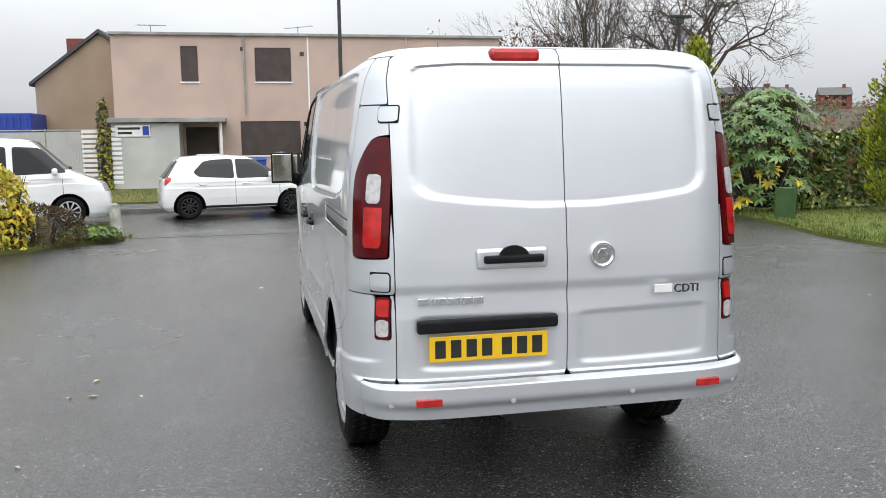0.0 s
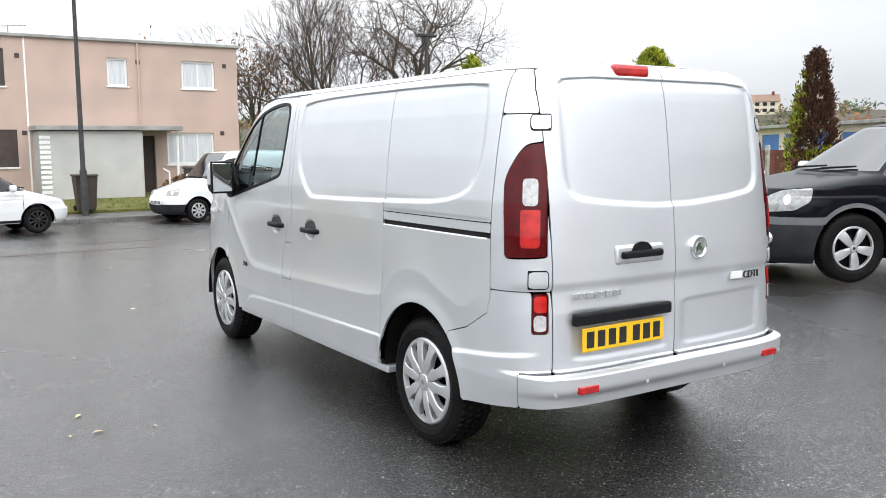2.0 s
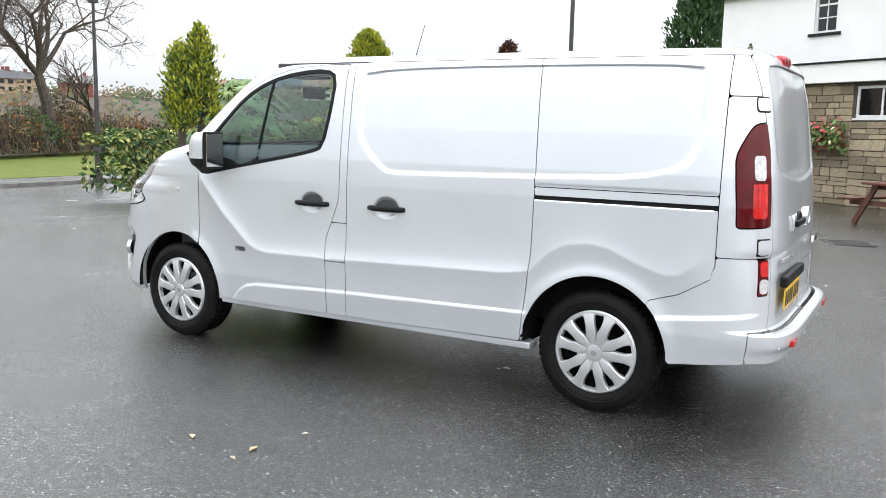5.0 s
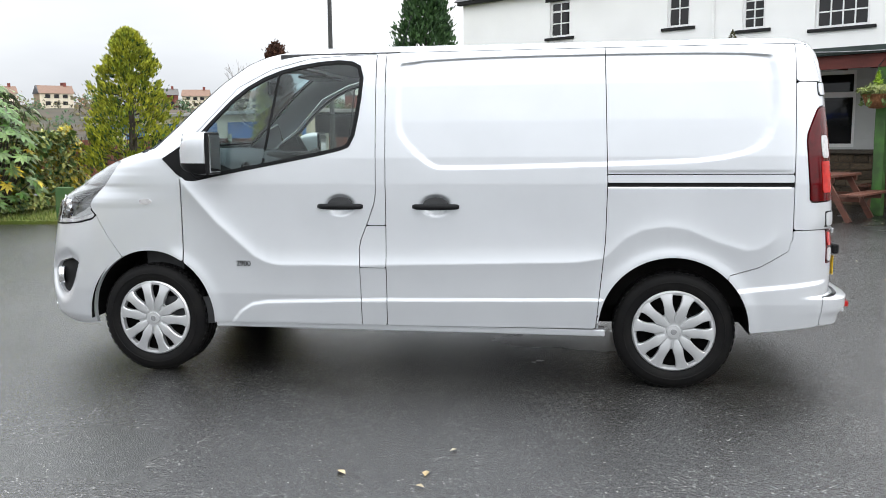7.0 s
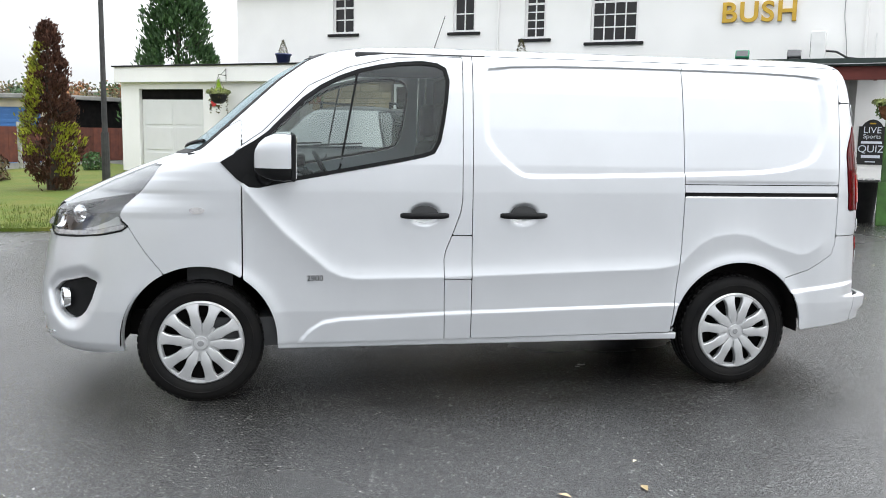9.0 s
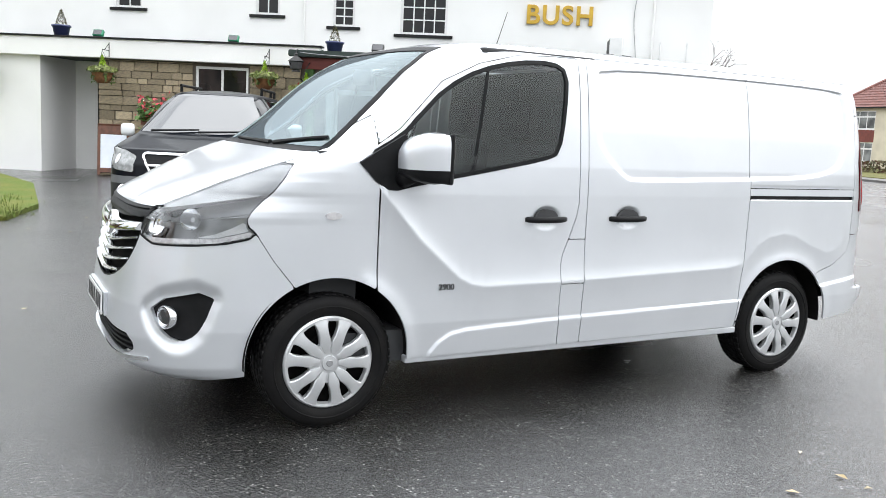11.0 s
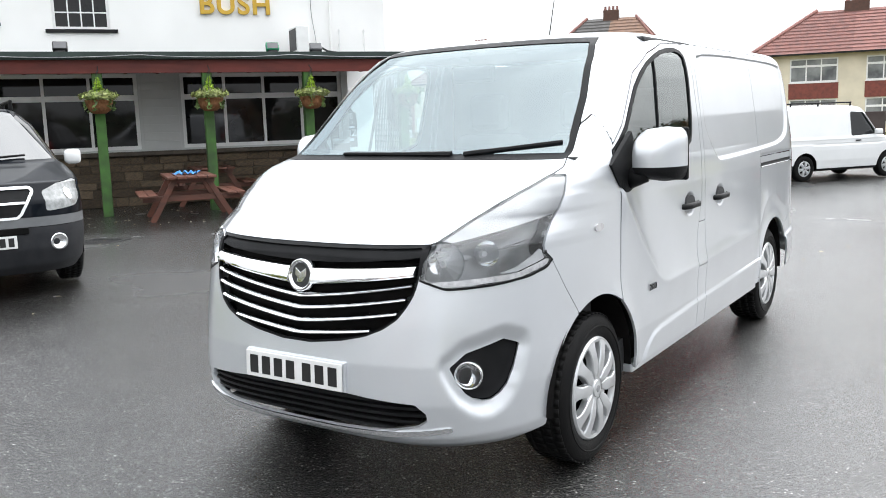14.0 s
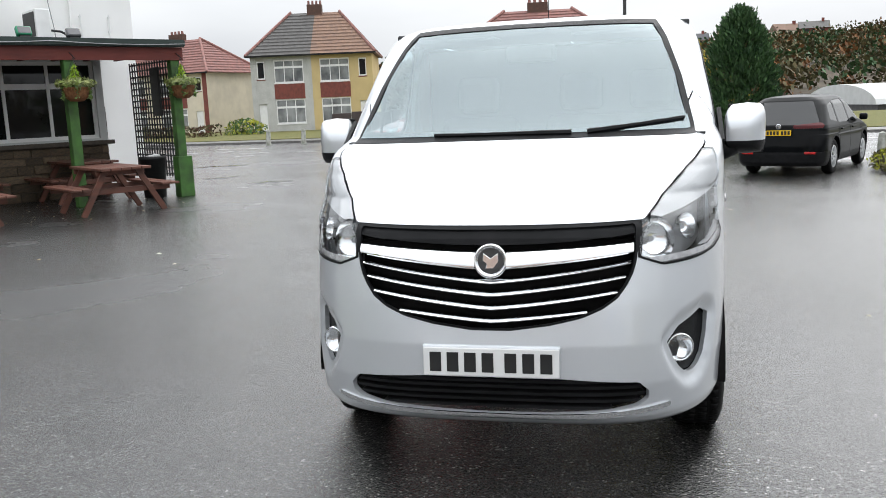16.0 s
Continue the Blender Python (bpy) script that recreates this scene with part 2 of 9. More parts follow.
def rounded(poly, r):
    """A polygon with each corner cut by a small arc of about r metres."""
    p = np.array(poly, float)
    out = []
    for k in range(len(p)):
        a, b, c = p[k - 1], p[k], p[(k + 1) % len(p)]
        u, v = (a - b) / np.hypot(*(a - b)), (c - b) / np.hypot(*(c - b))
        q = min(r, 0.45 * np.hypot(*(a - b)), 0.45 * np.hypot(*(c - b)))
        for t in (0.0, 0.5, 1.0):
            out.append(b + u * q * (1 - t) ** 2 + v * q * t ** 2)
    return np.array(out)


def inside(poly, a, b):
    """Signed distance, in the plane of a and b, to a closed polygon: positive inside."""
    p = np.array(poly, float)
    q = np.roll(p, -1, 0)
    best, odd = np.full(a.shape, 1e9), np.zeros(a.shape, bool)
    for (x1, y1), (x2, y2) in zip(p, q):
        dx, dy = x2 - x1, y2 - y1
        t = np.clip(((a - x1) * dx + (b - y1) * dy) / (dx * dx + dy * dy + 1e-12), 0, 1)
        best = np.minimum(best, np.hypot(a - x1 - t * dx, b - y1 - t * dy))
        cross = (y1 > b) != (y2 > b)
        odd ^= cross & (a < (x2 - x1) * (b - y1) / (y2 - y1 + 1e-15) + x1)
    return np.where(odd, best, -best)


def ramp01(v, width):
    t = np.clip(v / width, 0, 1)
    return t * t * (3 - 2 * t)


class Shell:
    """A car body as level outlines stacked from sill to roof: superellipse corners front and rear, straight sides between.
    front, rear: tables z -> y on the centre line; wide: z -> half width; nose, tail: z -> (length, power) of the corners."""

    def __init__(self, zs, wide, front, rear, nose, nose_p, tail, tail_p, counts, dent=None, q=3.0, rear_dent=None):
        self.zs = np.array(zs)
        nr, ns, nf = counts
        rows = []
        th = np.linspace(0, math.pi / 2, 500)
        c, s = np.cos(th), np.sin(th)
        for z in self.zs:
            w, yf, yr = lerp(wide, z), lerp(front, z), lerp(rear, z)
            df, pf, dr, pr = lerp(nose, z), lerp(nose_p, z), lerp(tail, z), lerp(tail_p, z)
            fx, fy = w * c ** (2 / pf), yf - df + df * s ** (2 / q)
            rx, ry = w * c ** (2 / pr), yr + dr - dr * s ** (2 / 4.0)
            out = []
            for x, y, k in ((rx[::-1], ry[::-1], nr), (np.array([w, w]), np.array([ry[0], fy[0]]), ns), (fx, fy, nf)):
                d = np.r_[0, np.cumsum(np.hypot(np.diff(x), np.diff(y)))]
                at = np.linspace(0, d[-1], k + 1)
                seg = np.stack([np.interp(at, d, x), np.interp(at, d, y)], 1)
                out.append(seg if not out else seg[1:])
            rows.append(np.concatenate(out))
        xy = np.array(rows)
        self.x, self.y = xy[..., 0].copy(), xy[..., 1].copy()
        self.z = np.broadcast_to(self.zs[:, None], self.x.shape).copy()
        if dent is not None:
            self.x -= dent(self.x, self.y, self.z)
        if rear_dent is not None:
            self.y += rear_dent(self.x, self.y, self.z)

    def cut(self, f, sides=(-1, 1), lip=0.012, lift=0.0, gap=0.0):
        """A bmesh of the part of the shell where f > gap, on the given sides, its edge turned inwards by lip."""
        bm = bmesh.new()
        P = np.stack([self.x, self.y, self.z], -1)
        f = f - gap
        if lift:
            du, dv = np.gradient(P, axis=1), np.gradient(P, axis=0)
            n = np.cross(dv, du)
            n /= np.linalg.norm(n, axis=-1, keepdims=True) + 1e-12
            n *= np.sign((n * (P - (0, 0, 0.9))).sum(-1, keepdims=True) + 1e-9)
            n[:, 0, 0] = n[:, -1, 0] = 0
            P = P + lift * n
        keep = f > 0
        cells = keep[:-1, :-1] | keep[1:, :-1] | keep[1:, 1:] | keep[:-1, 1:]
        for side in sides:
            made = {}

            def vert(i, j):
                if (i, j) not in made:
                    made[i, j] = bm.verts.new((side * P[i, j, 0], P[i, j, 1], P[i, j, 2]))
                return made[i, j]

            def mid(a, b):
                key = (a, b) if a < b else (b, a)
                if key not in made:
                    a, b = key
                    t = f[a] / (f[a] - f[b])
                    t = min(max(t, 0.02), 0.98)
                    p = P[a] + t * (P[b] - P[a])
                    made[key] = bm.verts.new((side * p[0], p[1], p[2]))
                return made[key]

            for i, j in zip(*np.nonzero(cells)):
                ring = [(i, j), (i, j + 1), (i + 1, j + 1), (i + 1, j)]
                vs = []
                for k in range(4):
                    a, b = ring[k], ring[(k + 1) % 4]
                    if keep[a]:
                        vs.append(vert(*a))
                    if keep[a] != keep[b]:
                        vs.append(mid(a, b))
                if len(set(vs)) >= 3:
                    try:
                        bm.faces.new(vs if side > 0 else vs[::-1])
                    except ValueError:
                        pass
        if len(sides) == 2:
            bmesh.ops.remove_doubles(bm, verts=[v for v in bm.verts if abs(v.co.x) < 0.004], dist=0.003)
        bmesh.ops.dissolve_degenerate(bm, dist=0.0004, edges=bm.edges[:])
        for face in bm.faces:
            face.smooth = True
        if lip:
            bm.normal_update()
            rim = [e for e in bm.edges if e.is_boundary]
            nor = {v: v.normal.copy() for e in rim for v in e.verts}
            r = bmesh.ops.extrude_edge_only(bm, edges=rim)
            old = {tuple(round(c, 6) for c in v.co): n for v, n in nor.items()}
            for v in (g for g in r["geom"] if isinstance(g, bmesh.types.BMVert)):
                v.co -= lip * old.get(tuple(round(c, 6) for c in v.co), Vector((0, 0, 0)))
            for e in rim:
                e.smooth = False
        return bm


def ribbon(sh, pts, half, lift, side):
    """A narrow raised strip on the side of a shell, along (y, z) points."""
    bm = bmesh.new()
    rows = []
    for k, (y, z) in enumerate(pts):
        a, b = pts[max(k - 1, 0)], pts[min(k + 1, len(pts) - 1)]
        n = Vector((-(b[1] - a[1]), b[0] - a[0])).normalized() * half
        row = []
        for s_, dx in ((-1, -0.006), (-0.9, lift), (0.9, lift), (1, -0.006)):
            yy, zz = y + n.x * s_, z + n.y * s_
            i = int(np.clip(np.searchsorted(sh.zs, zz), 1, len(sh.zs) - 1))
            f = (zz - sh.zs[i - 1]) / (sh.zs[i] - sh.zs[i - 1])
            x = (1 - f) * np.interp(yy, sh.y[i - 1], sh.x[i - 1]) + f * np.interp(yy, sh.y[i], sh.x[i])
            row.append(bm.verts.new((side * (x + dx), yy, zz)))
        rows.append(row)
    for p, q in zip(rows, rows[1:]):
        for i in range(3):
            bm.faces.new((p[i], q[i], q[i + 1], p[i + 1]))
    bmesh.ops.recalc_face_normals(bm, faces=bm.faces[:])
    return bm


# ---- ground ----
def sm(v):
    t = np.clip(v, 0, 1)
    return t * t * (3 - 2 * t)


def ground_z(x, y):
    """Height of the tarmac: level round the van, falling a little towards the roads."""
    swell = 0.09 * np.exp(-((x - 6.8) / 2.6) ** 2 - ((y - 0.3) / 2.8) ** 2)
    return swell - 0.30 * sm((y - 6) / 9) - 0.28 * sm((-y - 4.5) / 8) * (1 - sm((x - 1) / 6)) * 1.0


def tarmac_material():
    m, n, l, b = nodes_of("wet_tarmac")
    co = n.new("ShaderNodeTexCoord")
    fine = n.new("ShaderNodeTexVoronoi")
    fine.inputs["Scale"].default_value = 125.0
    broad = n.new("ShaderNodeTexNoise")
    broad.inputs["Scale"].default_value, broad.inputs["Detail"].default_value = 0.35, 6.0
    mid = n.new("ShaderNodeTexNoise")
    mid.inputs["Scale"].default_value, mid.inputs["Detail"].default_value = 2.3, 5.0
    for t in (fine, broad, mid):
        l.new(co.outputs["Object"], t.inputs["Vector"])
    ramp = n.new("ShaderNodeValToRGB")
    ramp.color_ramp.elements[0].position, ramp.color_ramp.elements[0].color = 0.0, (0.006, 0.006, 0.0062, 1)
    ramp.color_ramp.elements[1].position, ramp.color_ramp.elements[1].color = 1.0, (0.34, 0.33, 0.31, 1)
    for at_, v in ((0.55, 0.017), (0.78, 0.038), (0.90, 0.12)):
        el = ramp.color_ramp.elements.new(at_)
        el.color = (v, 0.985 * v, 0.95 * v, 1)
    l.new(fine.outputs["Color"], ramp.inputs["Fac"])
    hs = n.new("ShaderNodeHueSaturation")
    mr = n.new("ShaderNodeMapRange")
    mr.inputs[1].default_value, mr.inputs[2].default_value, mr.inputs[3].default_value, mr.inputs[4].default_value = 0.3, 0.7, 0.75, 1.25
    l.new(mid.outputs["Fac"], mr.inputs[0])
    l.new(mr.outputs[0], hs.inputs["Value"])
    l.new(ramp.outputs["Color"], hs.inputs["Color"])
    l.new(hs.outputs["Color"], b.inputs["Base Color"])
    rr = n.new("ShaderNodeMapRange")
    rr.inputs[1].default_value, rr.inputs[2].default_value, rr.inputs[3].default_value, rr.inputs[4].default_value = 0.35, 0.68, 0.15, 0.30
    l.new(broad.outputs["Fac"], rr.inputs[0])
    l.new(rr.outputs[0], b.inputs["Roughness"])
    bp = n.new("ShaderNodeBump")
    bp.inputs["Strength"].default_value, bp.inputs["Distance"].default_value = 0.6, 0.006
    l.new(fine.outputs["Distance"], bp.inputs["Height"])
    bp2 = n.new("ShaderNodeBump")
    bp2.inputs["Strength"].default_value, bp2.inputs["Distance"].default_value = 0.2, 0.02
    l.new(mid.outputs["Fac"], bp2.inputs["Height"])
    l.new(bp2.outputs["Normal"], bp.inputs["Normal"])
    l.new(bp.outputs["Normal"], b.inputs["Normal"])
    b.inputs["Coat Weight"].default_value, b.inputs["Coat Roughness"].default_value, b.inputs["Coat IOR"].default_value = 0.35, 0.32, 1.5
    b.inputs["Specular IOR Level"].default_value = 0.95
    return m


TARMAC = tarmac_material()


def sheet_ground():
    near = np.arange(-60, 60.1, 1.0)
    far = np.array([80, 110, 160, 260, 500, 1000, 2200])
    xs = np.r_[-far[::-1], near, far]
    bm = bmesh.new()
    grid = [[bm.verts.new((x, y, float(ground_z(np.array(x), np.array(y))))) for x in xs] for y in xs]
    for r, q in zip(grid, grid[1:]):
        for k in range(len(xs) - 1):
            bm.faces.new((r[k], r[k + 1], q[k + 1], q[k]))
    ob = bm_object("ground", bm, TARMAC, True)
    return tagged(ob, "wet dark grey tarmac of a car park", "ground", kind="structure")


sheet_ground()

# ---- wheels, plates and other things that all cars share ----
def tyre_bm(r, width, rim, seg=56, tread=True):
    """A tyre about the z axis, outer face at z 0, with tread blocks."""
    bm = bmesh.new()
    prof = [(rim - 0.005, -0.02), (rim + 0.004, -0.004), (rim + 0.03, 0.004), (r - 0.045, 0.006), (r - 0.018, -0.006), (r - 0.004, -0.022),
            (r, -0.04), (r, -width + 0.04), (r - 0.012, -width + 0.012), (r - 0.05, -width), (rim, -width + 0.02)]
    turned(bm, prof, seg)
    if tread:
        bm.normal_update()
        n = 52
        for k in range(n):
            a = 2 * math.pi * k / n
            for z0, z1, sh in ((-0.05, -0.018, 0.0), (-0.10, -0.062, 0.5), (-0.15, -0.112, 0.0), (-width + 0.03, -0.162, 0.5)):
                m = Matrix.Rotation(a + sh * 2 * math.pi / n, 4, "Z")
                box(bm, (r - 0.006, -0.015, min(z0, z1)), (r + 0.001, 0.015, max(z0, z1)), 0, m)
        for rr in (rim + 0.045, r - 0.06):
            turned(bm, [(rr, 0.004), (rr + 0.002, 0.009), (rr + 0.005, 0.009), (rr + 0.007, 0.004)], seg)
    bmesh.ops.recalc_face_normals(bm, faces=bm.faces[:])
    for f in bm.faces:
        f.smooth = len(f.verts) == 4 and f.calc_area() > 4e-5
    return bm


def soften(bm):
    bmesh.ops.recalc_face_normals(bm, faces=bm.faces[:])
    for f in bm.faces:
        f.smooth = True
    for e in bm.edges:
        if len(e.link_faces) == 2 and e.calc_face_angle(0) > 0.6:
            e.smooth = False
    return bm


def rim_bm(rim):
    bm = bmesh.new()
    turned(bm, [(rim + 0.002, -0.03), (rim, -0.004), (rim - 0.008, 0.004), (rim - 0.022, 0.002), (rim - 0.028, -0.02)], 56)
    return soften(bm)


def hub_bm(hub):
    bm = bmesh.new()
    turned(bm, [(hub * 1.25, -0.025), (hub * 1.2, -0.004), (hub * 0.95, 0.004), (hub * 0.86, 0.012), (hub * 0.4, 0.014), (0.0, 0.014)], 28)
    return soften(bm)


def spoke_bm(rim, half, hub, dish, off=0.0, wide=1.35):
    """One raised spoke along x between hub and rim, outer face near z 0."""
    bm = bmesh.new()
    rows = []
    for t in np.linspace(0, 1, 8):
        rr = hub * 0.98 + t * (rim - 0.012 - hub * 0.98)
        hw = half * (0.72 + (wide - 0.72) * math.sin(math.pi * min(1, t * 0.68)) + 0.28 * max(0, t - 0.8) / 0.2 * (half > 0.02))
        zc = 0.008 + dish * math.sin(math.pi * t) - 0.006 * t
        a2 = off * (0.4 + 0.6 * t)
        c, s = math.cos(a2), math.sin(a2)
        rows.append([bm.verts.new((rr * c - u * hw * s, rr * s + u * hw * c, zc - dz)) for u, dz in ((-1, 0.03), (-1, 0.004), (-0.7, 0.0), (0.7, 0.0), (1, 0.004), (1, 0.03))])
    for p, q in zip(rows, rows[1:]):
        for i in range(5):
            bm.faces.new((p[i], q[i], q[i + 1], p[i + 1]))
    return soften(bm)


def petal_bm(rim, n, lean):
    """One broad spoke of a pressed wheel trim: the slots between two spokes are rounded, and close towards the hub."""
    bm = bmesh.new()
    rows = []
    for t in np.linspace(0, 1, 14):
        rr = 0.05 + t * (rim - 0.012 - 0.05)
        hw = min(rr * math.tan(math.pi / n - lean) * 0.985, rim * float(np.interp(rr / rim, [0.2, 0.45, 0.6, 0.75, 0.86, 0.95], [0.2, 0.128, 0.110, 0.114, 0.140, 0.21])))
        zc = 0.010 + 0.010 * math.sin(math.pi * t) - 0.007 * t
        rows.append([bm.verts.new((rr, u * hw, zc - dz)) for u, dz in ((-1, 0.034), (-1, 0.006), (-0.86, 0.0015), (-0.5, 0), (0.5, 0), (0.86, 0.0015), (1, 0.006), (1, 0.034))])
    for p, q in zip(rows, rows[1:]):
        for i in range(7):
            bm.faces.new((p[i], q[i], q[i + 1], p[i + 1]))
    return soften(bm)


def wheel(parent, at, side, r=0.331, width=0.215, rim=0.203, cap=None, n=10, half=0.019, twin=0.0, steer=0.0, wide=1.25, tread=True, petals=False):
    """A wheel of a car: tyre, spoked face and a dark brake behind. side: -1 faces left, 1 right."""
    w = new("wheel")
    w.parent = parent
    w.matrix_basis = Matrix.Translation(at) @ Matrix.Rotation(radians(90 * side), 4, "Y") @ Matrix.Rotation(0.21 + steer, 4, "Z")
    part("tyre", tyre_bm(r, width, rim, tread=tread), RUBBER, w)
    part("rim", rim_bm(rim), cap or CAP_SILVER, w)
    part("hub_cap", hub_bm(0.042), cap or CAP_SILVER, w)
    one = None
    for k in range(n if petals else 0):
        if one is None:
            one = part("spoke", petal_bm(rim, n, 0.04), CAP_SILVER, w).data
            sp = w.children[-1]
        else:
            sp = new("spoke", one)
            sp.parent = w
        sp.matrix_basis = Matrix.Rotation(2 * math.pi * k / n + (0.035 if k % 2 else -0.035), 4, "Z")
    if petals:
        bm = bmesh.new()
        turned(bm, [(0.105, -0.012), (0.10, 0.004), (0.05, 0.006), (0.0, 0.006)], 40)
        part("trim_web", soften(bm), CAP_SILVER, w)
    for k in range(0 if petals else n):
        for off in ((-twin, twin) if twin else (0.0,)):
            if one is None or (twin and k == 0):
                sp = part("spoke", spoke_bm(rim, half, 0.042, 0.008, off, wide), cap or CAP_SILVER, w)
                one = (one or []) + [sp.data]
            else:
                sp = new("spoke", one[0 if off <= 0 else -1])
                sp.parent = w
            sp.matrix_basis = Matrix.Rotation(2 * math.pi * k / n, 4, "Z")
    bm = bmesh.new()
    turned(bm, [(rim + 0.004, -0.03), (rim - 0.01, -0.06), (0.13, -0.075), (0.125, -0.05), (0.05, -0.05), (0.0, -0.05)], 32)
    bmesh.ops.recalc_face_normals(bm, faces=bm.faces[:])
    part("brake_disc", bm, DARK_VOID, w)
    bm = bmesh.new()
    turned(bm, [(0.0, 0.0165), (0.014, 0.0165), (0.017, 0.014)], 20)
    part("hub_badge", bm, LAMP_GREY if petals else TRIM_GREY, w)
    return w


def number_plate(parent, m, back, width=0.52, height=0.111):
    """A number plate facing -y before m, its characters as plain bars."""
    bm = bmesh.new()
    box(bm, (-width / 2, -0.006, -height / 2), (width / 2, 0, height / 2), 0.004)
    p = part("number_plate", bm, back, parent)
    p.matrix_basis = m
    cw = width * 0.098
    bar = None
    for x in (-3.55, -2.42, -1.29, -0.16, 1.3, 2.43, 3.56):
        if bar is None:
            bm = bmesh.new()
            box(bm, (-cw * 0.44, -0.0078, -height * 0.34), (cw * 0.44, -0.0055, height * 0.34), 0.002)
            ob = part("plate_bar", bm, INK, p)
            bar = ob.data
        else:
            ob = new("plate_bar", bar)
            ob.parent = p
        ob.location = (x * cw * 1.17, 0, 0)
    return p


def shut(pts, bevel_rounds=2):
    return chaikin(pts, bevel_rounds)


# ---- the silver panel van ----
PANEL = shut([(0.01, 1.78), (-0.02, 1.858), (-1.98, 1.858), (-2.05, 1.80), (-2.06, 1.46), (-1.92, 1.28), (-1.17, 1.25), (-0.28, 1.23), (-0.18, 1.24), (-0.01, 1.40), (0.015, 1.5)])
CREASE = [(-2.09, 0.88), (-1.98, 0.80), (-1.91, 0.79), (-1.75, 0.84), (-1.60, 0.905), (-1.49, 0.92), (-1.36, 0.90), (-1.27, 0.85), (-1.16, 0.74), (-1.0, 0.715),
          (0.24, 0.68), (0.72, 0.675), (0.80, 0.69), (0.87, 0.725), (1.10, 0.925), (1.31, 1.16)]
LEDGE = [(-1.13, 0.515), (0.23, 0.485), (0.80, 0.462), (0.90, 0.445), (0.97, 0.40), (1.03, 0.33)]
REAR_PANEL = shut([(0, 1.862), (0.60, 1.862), (0.66, 1.82), (0.665, 1.75), (0.668, 1.42), (0.64, 1.33), (0.55, 1.29), (0, 1.245), (-0.55, 1.29), (-0.64, 1.33), (-0.668, 1.42), (-0.665, 1.75), (-0.66, 1.82), (-0.60, 1.862)], 1)
LOW_PANEL = shut([(0.055, 0.80), (0.12, 0.806), (0.60, 0.815), (0.655, 0.81), (0.66, 0.76), (0.655, 0.62), (0.645, 0.58), (0.59, 0.572), (0.11, 0.565), (0.055, 0.572), (0.05, 0.62), (0.05, 0.75)], 1)


def van_dent(x, y, z):
    side = ramp01(1.45 - y, 0.1) * ramp01(y + 2.38, 0.06)
    d = 0.014 * np.clip(inside(PANEL, y, z) / np.where(z > 1.80, 0.008, 0.017), 0, 1)
    over = z - lerp(CREASE, y)
    lively = ramp01(1.34 - y, 0.06) * ramp01(y + 2.12, 0.08)
    amp = 0.011 + 0.009 * ramp01(y + 1.2, 0.15)
    d = d - lively * amp * np.where(over > 0, np.exp(-over / 0.085), np.exp(over / 0.14))
    d = d - 0.010 * ramp01(lerp(LEDGE, y) - z, 0.014) * ramp01(y + 1.16, 0.02) * ramp01(1.04 - y, 0.03)
    d = d - 0.012 * ramp01(0.605 + 0.11 * (-2.1 - y) - z, 0.02) * ramp01(-1.86 - y, 0.03)
    for cy in (1.545, -1.535):
        r = np.hypot(y - cy, z - 0.345)
        d = d - 0.012 * np.exp(-(((r - 0.40) / 0.05) ** 2))
    for cy in (0.345, -0.215):
        d = d + 0.03 * np.clip(1 - ((y - cy) / 0.085) ** 2 - ((z - 1.03) / 0.062) ** 2, 0, 1) ** 0.7
    rail = ramp01(0.05 - np.abs(z - 1.175), 0.012) * ramp01(-1.17 - y, 0.01) * ramp01(y + 2.14, 0.01)
    c = x - y
    scoop = 0.032 * ramp01(inside(FOG, c, z) + 0.075, 0.075) * ramp01(y - 1.5, 0.1)
    return (d + 0.004 * rail) * side + scoop


def van_rear_dent(x, y, z):
    at_rear = ramp01(-y - 2.2, 0.1)
    d = 0.013 * np.clip(inside(REAR_PANEL, x, z) / np.where(z > 1.80, 0.008, 0.02), 0, 1) + 0.012 * ramp01(0.945 - z, 0.05) * ramp01(z - 0.6, 0.3) + 0.010 * np.clip(inside(LOW_PANEL, x, z) / 0.02, 0, 1)
    step = 0.095 * ramp01(0.545 - z, 0.02) * ramp01(-y - x - 1.25, 0.3) * (0.75 + 0.25 * ramp01(z - 0.42, 0.05))
    return d * at_rear - step


VAN_WIDE = [(0.18, 0.87), (0.26, 0.895), (0.33, 0.912), (0.5, 0.925), (0.7, 0.922), (1.15, 0.921), (1.3, 0.913), (1.5, 0.891), (1.7, 0.862), (1.8, 0.842), (1.86, 0.822),
            (1.89, 0.80), (1.91, 0.775), (1.926, 0.74), (1.938, 0.69), (1.947, 0.62), (1.954, 0.53), (1.959, 0.43), (1.9625, 0.33), (1.965, 0.18), (1.966, 0.01)]
VAN_FRONT = [(0.18, 2.20), (0.22, 2.28), (0.26, 2.37), (0.285, 2.42), (0.32, 2.452), (0.45, 2.478), (0.6, 2.47), (0.75, 2.445), (0.9, 2.415), (1.0, 2.39), (1.03, 2.372), (1.06, 2.335), (1.10, 2.265),
             (1.15, 2.16), (1.2, 2.045), (1.25, 1.92), (1.3, 1.79), (1.345, 1.68), (1.36, 1.65), (1.45, 1.55), (1.6, 1.385), (1.75, 1.20), (1.85, 1.05), (1.9, 0.94), (1.93, 0.83), (1.95, 0.68), (1.96, 0.5), (1.966, 0.2)]
VAN_NOSE = [(0.18, 1.08), (0.45, 1.275), (1.0, 1.19), (1.1, 1.03), (1.15, 0.87), (1.2, 0.70), (1.25, 0.55), (1.3, 0.46), (1.345, 0.55), (1.6, 0.55), (1.88, 0.50), (1.966, 0.5)]
